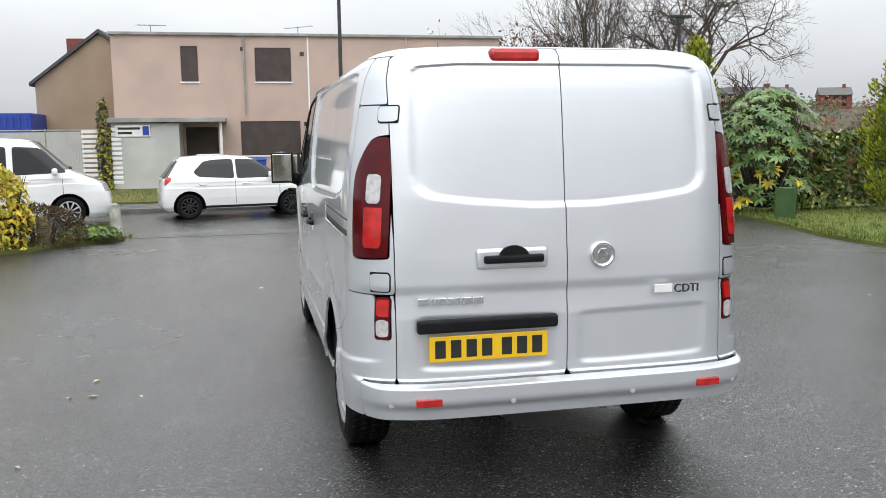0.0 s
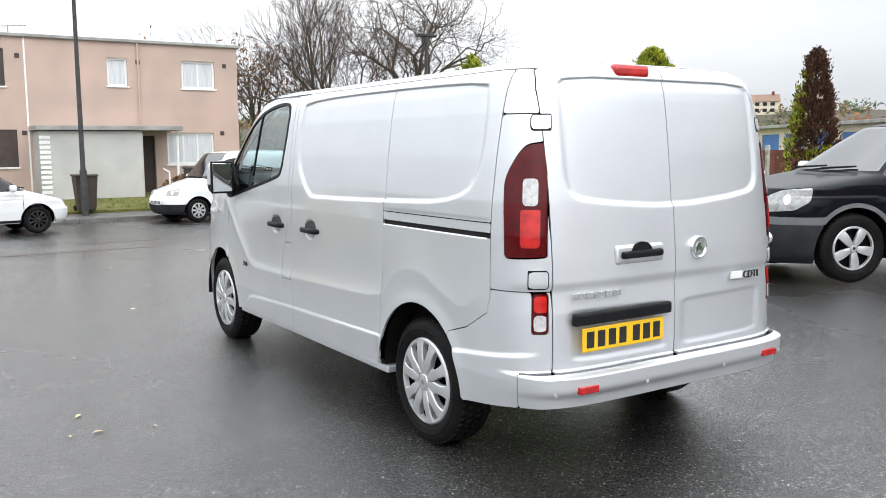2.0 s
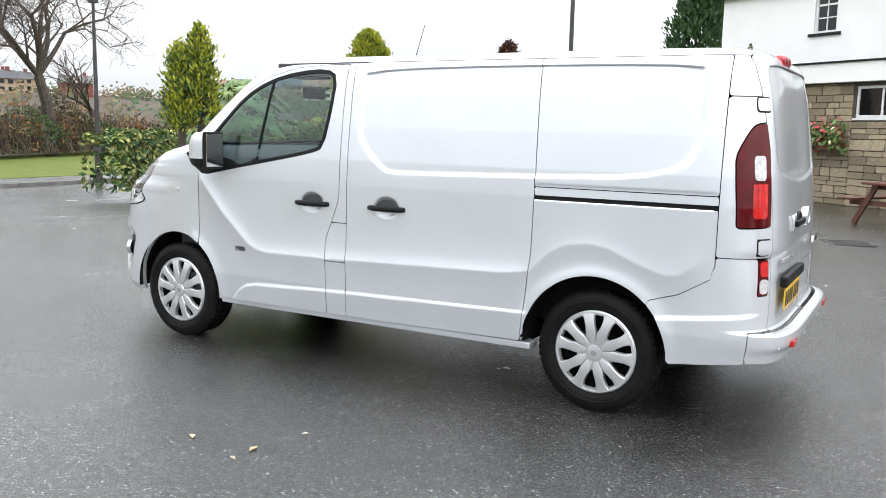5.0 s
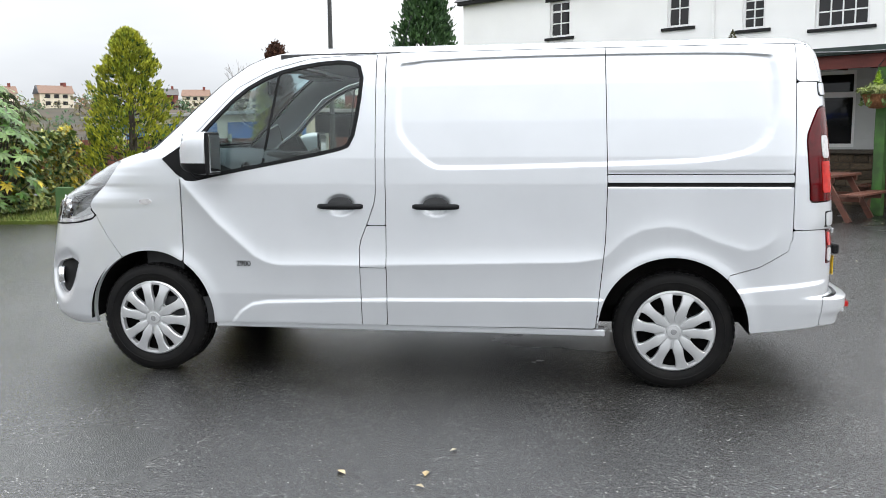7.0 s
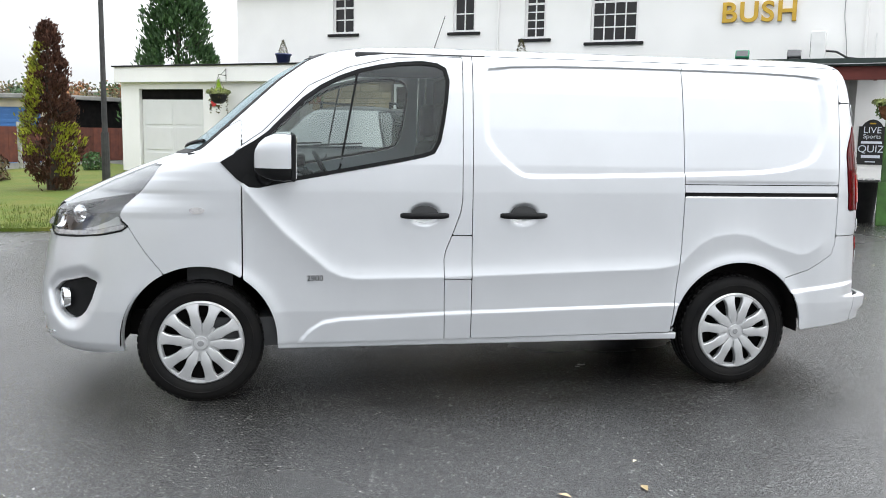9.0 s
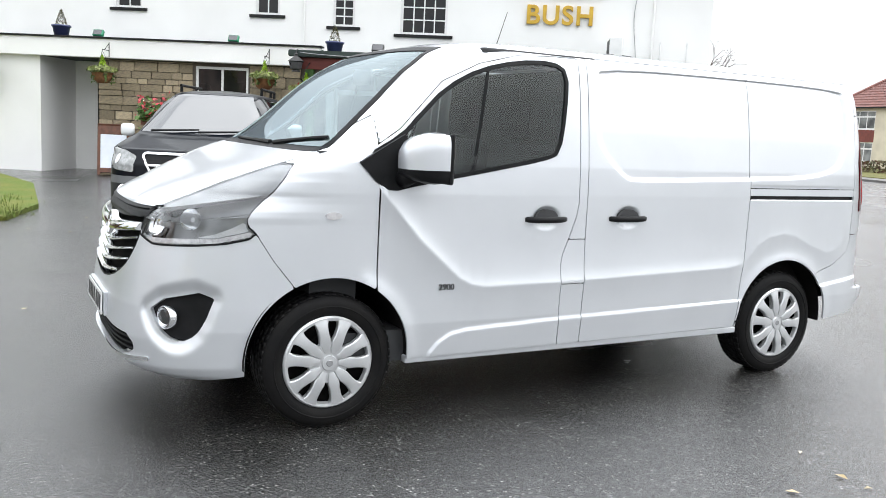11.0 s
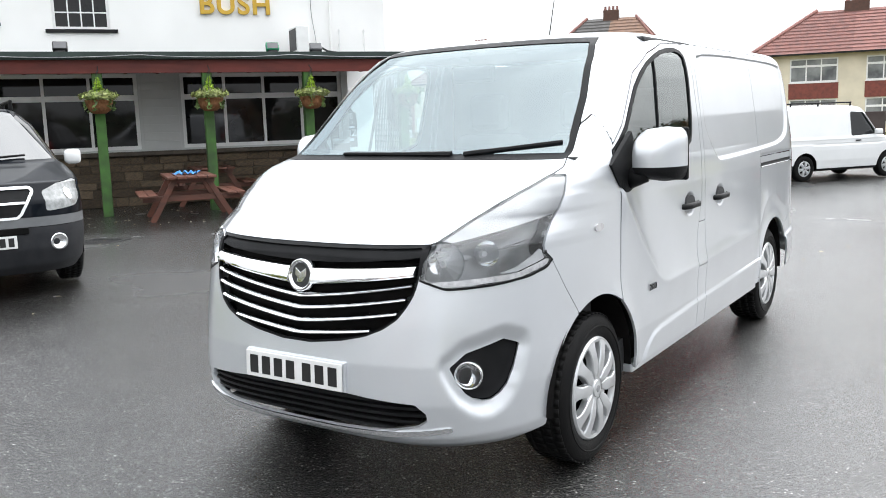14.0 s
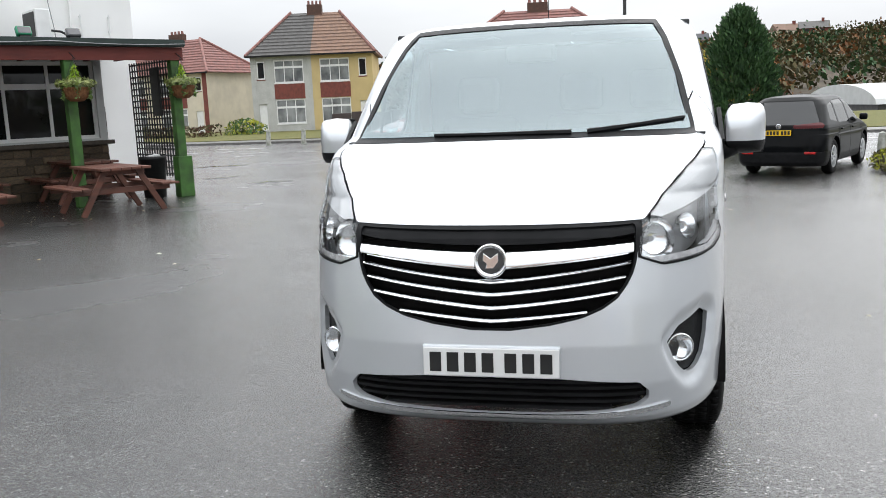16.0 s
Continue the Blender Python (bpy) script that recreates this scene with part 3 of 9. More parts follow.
VAN_NOSE_P = [(0.18, 4), (1.13, 4), (1.22, 6), (1.28, 9), (1.31, 9), (1.36, 5), (1.45, 4.5), (1.6, 4.2), (1.88, 4), (1.966, 3)]


def van_shell():
    zs = np.r_[np.arange(0.18, 0.50, 0.010), np.arange(0.50, 0.56, 0.004), np.arange(0.56, 1.0, 0.0075), np.arange(1.0, 1.1995, 0.0065), 1.2005, 1.2018, 1.203, 1.2042, 1.2055, np.arange(1.209, 1.40, 0.0065), np.arange(1.40, 1.652, 0.0095),
               np.arange(1.652, 1.687, 0.0095), 1.6895, 1.6908, 1.692, 1.6932, 1.6945, np.arange(1.70, 1.834, 0.0095), np.arange(1.836, 1.8605, 0.003), 1.862, 1.8665, 1.872, 1.882, 1.889, 1.8915, 1.8935, 1.895, 1.8965, 1.8985, 1.902, 1.911, 1.919, 1.926, 1.932, 1.938, 1.943, 1.947, 1.951, 1.954, 1.957, 1.959, 1.961, 1.9625, 1.964, 1.965, 1.966]
    rear = [(0.18, -2.36), (0.45, -2.42), (0.8, -2.435), (1.05, -2.42), (1.3, -2.398), (1.5, -2.377), (1.6, -2.3655), (1.7, -2.352), (1.76, -2.3425), (1.81, -2.332), (1.85, -2.319), (1.875, -2.308), (1.9, -2.294), (1.925, -2.26), (1.94, -2.21), (1.95, -2.14), (1.96, -2.0), (1.966, -1.8)]
    tail, tail_p = [(0.18, 0.5), (1.85, 0.5), (1.966, 0.35)], [(0.18, 6), (1.85, 6), (1.94, 4.5), (1.966, 3)]
    return Shell(zs, VAN_WIDE, VAN_FRONT, rear, VAN_NOSE, VAN_NOSE_P, tail, tail_p, (66, 290, 140), van_dent, 3.0, van_rear_dent)


MIRROR_CUTS = [(1.064, 0.972, 1.140, 1.213, 1.452), (1.10, 0.965, 1.142, 1.209, 1.457), (1.15, 0.952, 1.136, 1.213, 1.452), (1.195, 0.942, 1.118, 1.224, 1.434),
               (1.225, 0.938, 1.097, 1.238, 1.408), (1.245, 0.945, 1.07, 1.252, 1.375), (1.252, 0.965, 1.04, 1.266, 1.34)]


def mirror_bm(side, lower):
    """The rounded housing of a door mirror, as the black foot below a level line or the painted cap above it."""
    bm = bmesh.new()
    rings = []
    for y, xa, xb, za, zb in MIRROR_CUTS:
        xc, hx, zc, hz = (xa + xb) / 2, (xb - xa) / 2, (za + zb) / 2, (zb - za) / 2
        cut = 1.279
        levels = np.concatenate([za + (cut - za) * np.array([0, 0.12, 0.3, 0.6, 1])] if lower else [cut + (zb - cut) * np.array([0, 0.3, 0.55, 0.75, 0.88, 0.96, 1])])
        half = [hx * max(0.0, 1 - abs((z - zc) / hz) ** 4.5) ** (1 / 4.5) for z in levels]
        loop = [(xc + h, y, z) for h, z in zip(half, levels)] + [(xc - h, y, z) for h, z in zip(half[::-1], levels[::-1])]
        rings.append([bm.verts.new((side * x, yy, z)) for x, yy, z in loop])
    for p, q in zip(rings, rings[1:]):
        for k in range(len(p)):
            bm.faces.new((p[k], p[(k + 1) % len(p)], q[(k + 1) % len(p)], q[k]))
    bm.faces.new(rings[0])
    bm.faces.new(rings[-1])
    bmesh.ops.remove_doubles(bm, verts=bm.verts[:], dist=0.0008)
    return soften(bm)


HEAD = shut([(-1.82, 0.885), (-1.775, 1.035), (-1.32, 1.185), (-0.862, 1.315), (-0.925, 1.18), (-1.055, 1.08), (-1.10, 1.0), (-1.015, 0.945), (-1.26, 0.90)], 1)
FOG = shut([(-1.70, 0.622), (-1.25, 0.695), (-1.33, 0.52), (-1.42, 0.455), (-1.52, 0.45), (-1.62, 0.50)], 1)
GRILLE = shut([(-0.54, 1.052), (-0.50, 1.046), (0, 1.034), (0.50, 1.046), (0.54, 1.052), (0.545, 1.02), (0.542, 0.92), (0.52, 0.845), (0.455, 0.755), (0.30, 0.69), (0, 0.648), (-0.30, 0.69), (-0.455, 0.755), (-0.52, 0.845), (-0.542, 0.92), (-0.545, 1.02)], 1)
LOW_GRILLE = shut([(-0.53, 0.475), (0.53, 0.475), (0.60, 0.40), (0.52, 0.352), (0.25, 0.33), (0, 0.324), (-0.25, 0.33), (-0.52, 0.352), (-0.60, 0.40)], 1)
TAIL = shut([(1.61, 1.06), (1.58, 1.055), (1.36, 1.05), (1.338, 1.055), (1.336, 1.08), (1.325, 1.36), (1.345, 1.43), (1.44, 1.54), (1.50, 1.563), (1.60, 1.565)], 1)
WINDOW = shut([(1.40, 1.325), (1.20, 1.445), (1.13, 1.52), (0.96, 1.685), (0.76, 1.79), (0.53, 1.845), (0.30, 1.86), (0.205, 1.81), (0.225, 1.59), (0.27, 1.37), (0.36, 1.335), (0.70, 1.27), (1.11, 1.195), (1.27, 1.16), (1.33, 1.21)], 1)
DOOR = shut([(0.135, 1.885), (0.135, 1.10), (0.145, 1.04), (0.18, 0.94), (0.225, 0.83), (0.235, 0.78), (0.225, 0.30), (1.32, 0.30), (1.32, 1.17), (1.42, 1.32), (1.21, 1.465), (0.97, 1.71), (0.76, 1.812), (0.53, 1.87), (0.30, 1.885)], 0)
SLIDE = [(0.08, 1.895), (0.075, 0.325), (-1.115, 0.335), (-1.14, 0.58), (-1.165, 0.84), (-1.172, 1.16), (-1.15, 1.895)]


def nose_y(x, z):
    """Where the front of the shell lies at x and z."""
    w, yf, df, p = lerp(VAN_WIDE, z), lerp(VAN_FRONT, z), lerp(VAN_NOSE, z), lerp(VAN_NOSE_P, z)
    return yf - df + df * np.sqrt(np.clip(1 - (np.abs(x) / w) ** p, 0, 1)) ** (2 / 3.0)


def nose_seat(x, z, depth):
    """The place depth metres behind the skin of the nose at x and z, turned so that its z axis points straight out."""
    d = 0.004
    n = Vector((-(nose_y(x + d, z) - nose_y(x - d, z)) / (2 * d), 1.0, -(nose_y(x, z + d) - nose_y(x, z - d)) / (2 * d))).normalized()
    return Matrix.Translation(Vector((x, float(nose_y(x, z)), z)) - n * depth) @ n.to_track_quat("Z", "Y").to_matrix().to_4x4()


def bar_bm(zc, ze, thick, thin, side, proud):
    """A chrome bar across the grille, rising to its ends, its face leaning back; side: 0 for the whole width."""
    rise = lambda x: zc + (ze - zc) * min(1.2, abs(x) / 0.5) ** 1.25
    xs = [x for x in np.linspace(-0.56, 0.56, 113) if inside(GRILLE, np.array(x), np.array(rise(x))) > (0.012 if side == 0 else 0.010) and (side == 0 or side * x > 0.055)]
    bm = bmesh.new()
    rows = []
    for x in xs:
        h = thick + (thin - thick) * abs(x) / 0.5
        z = rise(x)
        rows.append([bm.verts.new((x, float(nose_y(x, z + u * h)) + proud + f, z + u * h)) for f, u in ((-0.03, -1.0), (-0.002, -1.0), (0.006, -0.72), (0.007, -0.35), (0.003, 0.2), (-0.004, 0.75), (-0.014, 1.0), (-0.04, 1.0))])
    for p, q in zip(rows, rows[1:]):
        for i in range(7):
            bm.faces.new((p[i], q[i], q[i + 1], p[i + 1]))
    bm.faces.new(rows[0])
    bm.faces.new(rows[-1])
    return soften(bm)


def van():
    sh = van_shell()
    X, Y, Z = sh.x, sh.y, sh.z
    top = thing("panel_van", "silver metallic panel van with black handles, parked on wet tarmac", "van", at=pose(-0.032, 0, 0, 0, 0, 0.45))
    c, e = X - Y, -Y - X
    arch = np.minimum(np.hypot(Y - 1.545, Z - 0.345) - 0.402, np.hypot(Y + 1.535, Z - 0.345) - 0.402)
    floor_z = Z - lerp([(-2.6, 0.385), (-2.35, 0.38), (-1.93, 0.335), (-1.9, 0.33), (-1.2, 0.34), (1.14, 0.318), (1.16, 0.31), (1.93, 0.285), (2.1, 0.262), (2.5, 0.262)], Y)
    low = np.minimum(arch, floor_z)
    g = 0.0023
    front_side = Y > 0.4
    # side panels
    window, door = inside(WINDOW, Y, Z), inside(DOOR, Y, Z)
    not_front = np.minimum(1.6 - Y, Y + 2.33)
    slide = inside(SLIDE, Y, Z)
    head, fog, tail = inside(HEAD, c, Z), inside(FOG, c, Z), inside(TAIL, e, Z)
    rear_door = np.minimum(np.minimum(np.interp(Z, [1.80, 1.90, 1.935], [0.744, 0.72, 0.67]) - X, -Y - 2.22), np.minimum(Z - 0.537, 1.932 - Z))
    seam_fw = np.where(Z > 0.95, 1e3, c - np.interp(Z, [0.2, 0.72, 0.83, 0.945], [-0.62, -0.835, -0.935, -1.025]))
    quarter = np.minimum(np.minimum(-slide, -1.12 - Y), np.minimum(np.minimum(Y + 2.15, 1.895 - Z), low))
    quarter = np.minimum(quarter, Z - np.interp(Y, [-2.15, -2.13, -1.98, -1.83, -1.7], [0.86, 0.79, 0.70, 0.655, 0.3]))
    lowlamp = np.minimum(np.minimum(e - 1.515, 1.615 - e), np.minimum(Z - 0.715, 0.897 - Z))
    rb = np.minimum(np.minimum(0.538 - Z, low), np.minimum(-1.9 - Y, e - 1.43))
    hood_x = np.interp(Y, [1.30, 1.40, 1.5, 1.62, 1.72, 1.76], [0.70, 0.735, 0.765, 0.80, 0.832, 1.2])
    bonnet = np.minimum(np.minimum(hood_x - X, Z - (1.042 + 0.03 * X ** 2)), np.minimum(1.352 + 0.03 * X ** 2 - Z, -head))
    bonnet = np.minimum(bonnet, Y - 1.30)
    bonnet = np.minimum(bonnet, Z - np.interp(c, [-1.82, -1.775, -1.32, -0.862, -0.8, -0.6], [1.0, 1.035, 1.185, 1.312, 1.325, 1.33]))
    grille, lowg = np.where(Y > 1.0, inside(GRILLE, X, Z), -1.0), np.where(Y > 1.0, inside(LOW_GRILLE, X, Z), -1.0)
    front_zone = np.minimum(Y - 1.5, np.minimum(-seam_fw, np.where(c > -1.79, 0.955 - Z, 1.038 + 0.03 * X ** 2 - Z)))
    bumper = np.minimum(np.minimum(np.minimum(low, -head), front_zone), np.minimum(np.minimum(-grille, -lowg), -fog))
    glass_x = np.interp(Z, [1.33, 1.38, 1.6, 1.80, 1.90], [0.775, 0.77, 0.725, 0.66, 0.61])
    screen = np.minimum(np.minimum(glass_x - X, Z - 1.352), np.minimum(1.893 - 0.03 * X ** 2 - Z, Y - 0.6))
    split = Z - np.interp(Y, [1.2, 1.323, 1.42, 1.5], [1.53, 1.525, 1.47, 1.8])
    for side, tag in ((-1, "left"), (1, "right")):
        d = part("front_door", sh.cut(np.minimum(np.minimum(door, -window), low), (side,), gap=g), SILVER, top)
        part("window_seal", sh.cut(np.minimum(window, np.maximum(0.02 - window, np.maximum(Y - 1.135 - 0.35 * (Z - 1.2), 0.006 - np.abs(Y - 0.765 + 0.19 * (Z - 1.5))))), (side,), lift=0.003), BLACK_PLASTIC, d)
        gl = np.minimum(np.minimum(window - 0.014, 1.14 + 0.35 * (Z - 1.2) - Y), 1.0)
        pane = part("window_pane", sh.cut(gl, (side,), lip=0.0, lift=-0.004), WINDOW_GLASS, d)
        pane.visible_shadow = False
        s = part("sliding_door", sh.cut(np.minimum(slide, low), (side,), gap=g), SILVER, top)
        pillar = np.minimum(np.minimum(-door, -slide), np.minimum(np.minimum(Y - 0.02, 0.3 - Y), np.minimum(Z - 0.30, 1.895 - Z)))
        for nm, lo, hi in (("door_pillar", 0.912, 1.9), ("filler_flap", 0.668, 0.912), ("pillar_foot", 0.3, 0.668)):
            part(nm, sh.cut(np.minimum(np.minimum(pillar, low), np.minimum(Z - lo, hi - Z)), (side,), gap=g), SILVER, top)
        rail = np.minimum(0.011 - np.abs(Z - 1.145), np.minimum(-1.155 - Y, Y + 2.145))
        q = part("rear_quarter", sh.cut(np.minimum(np.minimum(quarter, -rail), np.abs(Z - 1.203) - 0.0001), (side,), gap=g), SILVER, top)
        part("door_rail", sh.cut(np.minimum(0.02 - np.abs(Z - 1.145), np.minimum(-1.14 - Y, Y + 2.15)), (side,), lip=0, lift=-0.012), BLACK_PLASTIC, q)
        # chrome strip added to draw the light highlight beneath the rail
        part("rail_lip", sh.cut(np.minimum(0.004 - np.abs(Z - 1.131), np.minimum(-1.17 - Y, Y + 2.14)), (side,), lip=0.01, lift=0.004), CHROME, q)
        rest = np.minimum(np.minimum(np.minimum(-rear_door, -quarter), np.minimum(-tail, -lowlamp)), np.minimum(np.minimum(-rb, -slide), np.minimum(low, -1.5 - Y)))
        rest = np.minimum(rest, X - 0.5)
        part("rear_pillar", sh.cut(np.minimum(np.minimum(rest, np.minimum(Z - 0.903, 1.895 - Z)), np.abs(Z - 1.692) - 0.0003), (side,), gap=g), SILVER, top)
        part("rear_corner", sh.cut(np.minimum(rest, 0.903 - Z), (side,), gap=g), SILVER, top)
        lamp = part("tail_lamp", sh.cut(tail, (side,), lip=0.02, lift=0.006, gap=0.005), LENS_RED, top, "dark red tail lamp")
        mid_e = 1.515
        part("reversing_lens", sh.cut(np.minimum(np.minimum(e - 1.452, 1.545 - e), np.minimum(Z - 1.285, 1.405 - Z)), (side,), lip=0.008, lift=0.010), LENS_WHITE, lamp)
        part("brake_lens", sh.cut(np.minimum(np.minimum(e - 1.44, 1.56 - e), np.minimum(Z - 1.10, 1.268 - Z)), (side,), lip=0.008, lift=0.010), LENS_BRIGHT, lamp)
        lo_l = part("lower_lamp", sh.cut(lowlamp, (side,), lip=0.02, lift=0.003, gap=0.002), LENS_RED, top)
        part("fog_lens", sh.cut(np.minimum(lowlamp - 0.012, Z - 0.812), (side,), lip=0.006, lift=0.007), LENS_BRIGHT, lo_l)
        part("white_lens", sh.cut(np.minimum(lowlamp - 0.012, 0.80 - Z), (side,), lip=0.006, lift=0.007), LENS_WHITE, lo_l)
        for lo, hi in ((0.922, 0.994), (1.622, 1.684)):
            leaf = np.minimum(np.minimum(e - 1.495, 1.612 - e), np.minimum(Z - lo, hi - Z))
            hinge = part("door_hinge", sh.cut(leaf, (side,), lip=0.012, lift=0.007), SILVER, top)
            part("hinge_gap", sh.cut(leaf + 0.007, (side,), lip=0.004, lift=0.002), BLACK_PLASTIC, hinge)
        # front wing, headlamp
        wing = np.minimum(np.minimum(np.minimum(Y - 1.323, low), np.minimum(-head, -bonnet)), np.minimum(np.minimum(-front_zone, -screen - 0.014), -split))
        wing = np.minimum(wing, np.where(c < -1.5, -1.0, 1e3))
        wn_ = part("front_wing", sh.cut(np.minimum(wing, -window), (side,), gap=g), SILVER, top)
        part("side_repeater", sh.cut(0.022 - np.hypot((Y - 1.552) * 0.55, (Z - 1.045) * 1.25) * 1.0, (side,), lip=0.008, lift=0.006), LENS_WHITE, wn_)
        hl = part("headlamp", sh.cut(head, (side,), lip=0.03, lift=-0.085, gap=0.004), LAMP_GREY, top, "large swept headlamp behind clear lens")
        cover = part("headlamp_lens", sh.cut(head, (side,), lip=0.03, lift=0.002, gap=0.002), LENS_CLEAR, hl)
        cover.visible_shadow = False
        # grey piece under the lens holds the sky's reflection in its colour
        part("upper_mask", sh.cut(np.minimum(head - 0.004, np.maximum(Z - 1.075 - 0.12 * (c + 1.5), 0.010 - head)), (side,), lip=0.02, lift=-0.006), LAMP_GREY, hl)
        sole = np.interp(c, [-1.82, -1.26, -1.015], [0.885, 0.90, 0.945])
        sweep_up = np.interp(c, [-1.42, -1.27, -1.16, -1.06], [0.928, 0.95, 0.985, 1.03])
        part("indicator_strip", sh.cut(np.minimum(np.minimum(head - 0.012, Z - sole - 0.034), np.minimum(sweep_up - Z, c + 1.42)), (side,), lip=0.006, lift=-0.008), CAP_SILVER, hl)
        part("drl_strip", sh.cut(np.minimum(np.minimum(head - 0.004, sole + 0.030 - Z), np.minimum(Z - sole - 0.008, -1.06 - c)), (side,), lip=0.004, lift=-0.003), LENS_WHITE, hl)
        part("black_edge", sh.cut(np.minimum(0.0045 - np.abs(head + 0.001), 1.0 - Z), (side,), lip=0.01, lift=0.003), BLACK_PLASTIC, hl)
        for px, pz, rr in ((0.615, 0.985, 0.086), (0.745, 1.015, 0.050)):
            bm = bmesh.new()
            m = nose_seat(side * px, pz, 0.05)
            turned(bm, [(rr, 0.03), (rr * 0.93, 0.008), (rr * 0.7, -0.015), (rr * 0.35, -0.028), (0.0, -0.032)], 28, m)
            for f in bm.faces:
                f.smooth = True
            part("reflector", bm, CHROME, hl)
            bm = bmesh.new()
            tube(bm, m @ Vector((0, 0, -0.03)), m @ Vector((0, 0, 0.006)), 0.014, 0.011)
            part("bulb", bm, LAMP_GREY, hl)
        # fog lamp recess
        fb = part("fog_surround", sh.cut(fog, (side,), lip=0.02, lift=-0.022, gap=0.001), BLACK_PLASTIC, top, "black fog lamp surround")
        bm = bmesh.new()
        m = Matrix.Translation((side * 0.70, 2.28, 0.556)) @ Matrix.Rotation(radians(-90), 4, "X") @ Matrix.Rotation(radians(side * 22), 4, "Y")
        turned(bm, [(0.055, -0.03), (0.055, 0.0), (0.051, 0.004), (0.048, 0.0), (0.038, -0.022), (0.0, -0.034)], 28, m)
        for f in bm.faces:
            f.smooth = True
        lampf = part("fog_lamp", bm, CHROME, fb)
        bm = bmesh.new()
        turned(bm, [(0.049, 0.003), (0.034, 0.009), (0.0, 0.012)], 28, m)
        part("fog_glass", bm, LENS_CLEAR, lampf)
        # sill strip
        bm = bmesh.new()
        box(bm, (min(side * 0.80, side * 0.905), -1.17, 0.292), (max(side * 0.80, side * 0.905), 1.14, 0.332), 0.008)
        part("sill", bm, SILVER, top)
        # door handles
        for hy in (0.345, -0.215):
            bm = bmesh.new()
            n = 13
            rows = []
            for k in range(n):
                t = -1 + 2 * k / (n - 1)
                yy, bulge, hh = hy + 0.135 * t, 0.034 * (1 - t ** 4) + 0.006, 0.017 * (1 - 0.25 * t ** 6)
                rows.append([bm.verts.new((side * (0.918 + bulge + dx), yy, 1.022 + dz)) for dx, dz in ((-0.012, hh), (0.002, hh * 0.7), (0.004, 0), (0.002, -hh * 0.7), (-0.012, -hh))])
            for p, q in zip(rows, rows[1:]):
                for i in range(4):
                    bm.faces.new((p[i], q[i], q[i + 1], p[i + 1]))
            bm.faces.new(rows[0])
            bm.faces.new(rows[-1][::-1])
            bmesh.ops.recalc_face_normals(bm, faces=bm.faces[:])
            own = d if hy > 0 else s
            part("handle", bm, BLACK_PLASTIC, own, "black plastic door handle", smooth=True)
            bm = bmesh.new()
            arc = [(hy + 0.074 * math.cos(a), 1.03 + 0.046 * math.sin(a)) for a in np.linspace(0, math.pi, 15)]
            m = Matrix.Translation((side * 0.905, 0, 0)) @ Matrix(((0, 0, side, 0), (1, 0, 0, 0), (0, 1, 0, 0), (0, 0, 0, 1)))
            prism(bm, arc, 0.022, m)
            part("handle_cup", bm, TRIM_GREY, own)
        # mirror
        mir = new("door_mirror")
        mir.parent = d
        bm = bmesh.new()
        prism(bm, [(1.43, 1.30), (1.20, 1.44), (1.10, 1.27), (1.115, 1.195), (1.27, 1.16), (1.345, 1.21)], 0.02, Matrix.Translation((side * 0.905, 0, 0)) @ Matrix(((0, 0, side, 0), (1, 0, 0, 0), (0, 1, 0, 0), (0, 0, 0, 1))))
        part("mirror_base", bm, BLACK_PLASTIC, mir)
        bm = bmesh.new()
        tube(bm, (side * 0.905, 1.20, 1.225), (side * 0.99, 1.185, 1.25), 0.05, 0.04)
        part("mirror_arm", bm, BLACK_PLASTIC, mir, smooth=True)
        for nm, low_, mat in (("mirror_foot", True, BLACK_PLASTIC), ("mirror_cap", False, SILVER)):
            part(nm, mirror_bm(side, low_), mat, mir)
        bm = bmesh.new()
        box(bm, (min(side * 0.982, side * 1.128), 1.036, 1.226), (max(side * 0.982, side * 1.128), 1.044, 1.438), 0.003)
        part("mirror_glass", bm, CHROME, mir)
        bm = bmesh.new()
        box(bm, (min(side * 0.970, side * 1.140), 1.04, 1.212), (max(side * 0.970, side * 1.140), 1.064, 1.452), 0.010)
        part("mirror_rim", bm, BLACK_PLASTIC, mir)
        # arch liners
        for cy in (1.545, -1.535):
            bm = bmesh.new()
            n = 28
            for (xa, xb) in ((0.36, 0.895),):
                prev = None
                for k in range(n + 1):
                    a = math.pi * (-0.02 + 1.04 * k / n)
                    row = [bm.verts.new((side * xx, cy + 0.415 * math.cos(a), 0.345 + 0.415 * math.sin(a))) for xx in (xa, xb)]
                    if prev:
                        bm.faces.new((prev[0], prev[1], row[1], row[0]))
                    prev = row
            part("arch_liner", bm, DARK_VOID, top)
        wheel(top, (side * 0.893, 1.545, 0.331), side, rim=0.228, petals=True)
        wheel(top, (side * 0.893, -1.545, 0.331), side, rim=0.228, petals=True)
    # bonnet, grille and bumper
    part("bonnet", sh.cut(bonnet, gap=g), SILVER, top)
    bp = part("front_bumper", sh.cut(bumper, gap=g, lip=0.022), SILVER, top)
    part("lower_lip", sh.cut(np.minimum(np.minimum(0.010 - np.abs(Z - 0.318 - 0.12 * np.clip(X - 0.1, 0, 1) ** 2), 0.66 - X), Y - 2.0), lip=0.006, lift=0.006), CHROME, bp)
    bm = bmesh.new()
    turned(bm, [(0.036, -0.002), (0.036, 0.002), (0.034, 0.0035), (0.0, 0.0035)], 28, Matrix.Translation((0.47, 2.405, 0.575)) @ Matrix.Rotation(radians(-90), 4, "X") @ Matrix.Rotation(radians(-13), 4, "Y"))
    part("towing_eye_cap", bm, SILVER, bp)
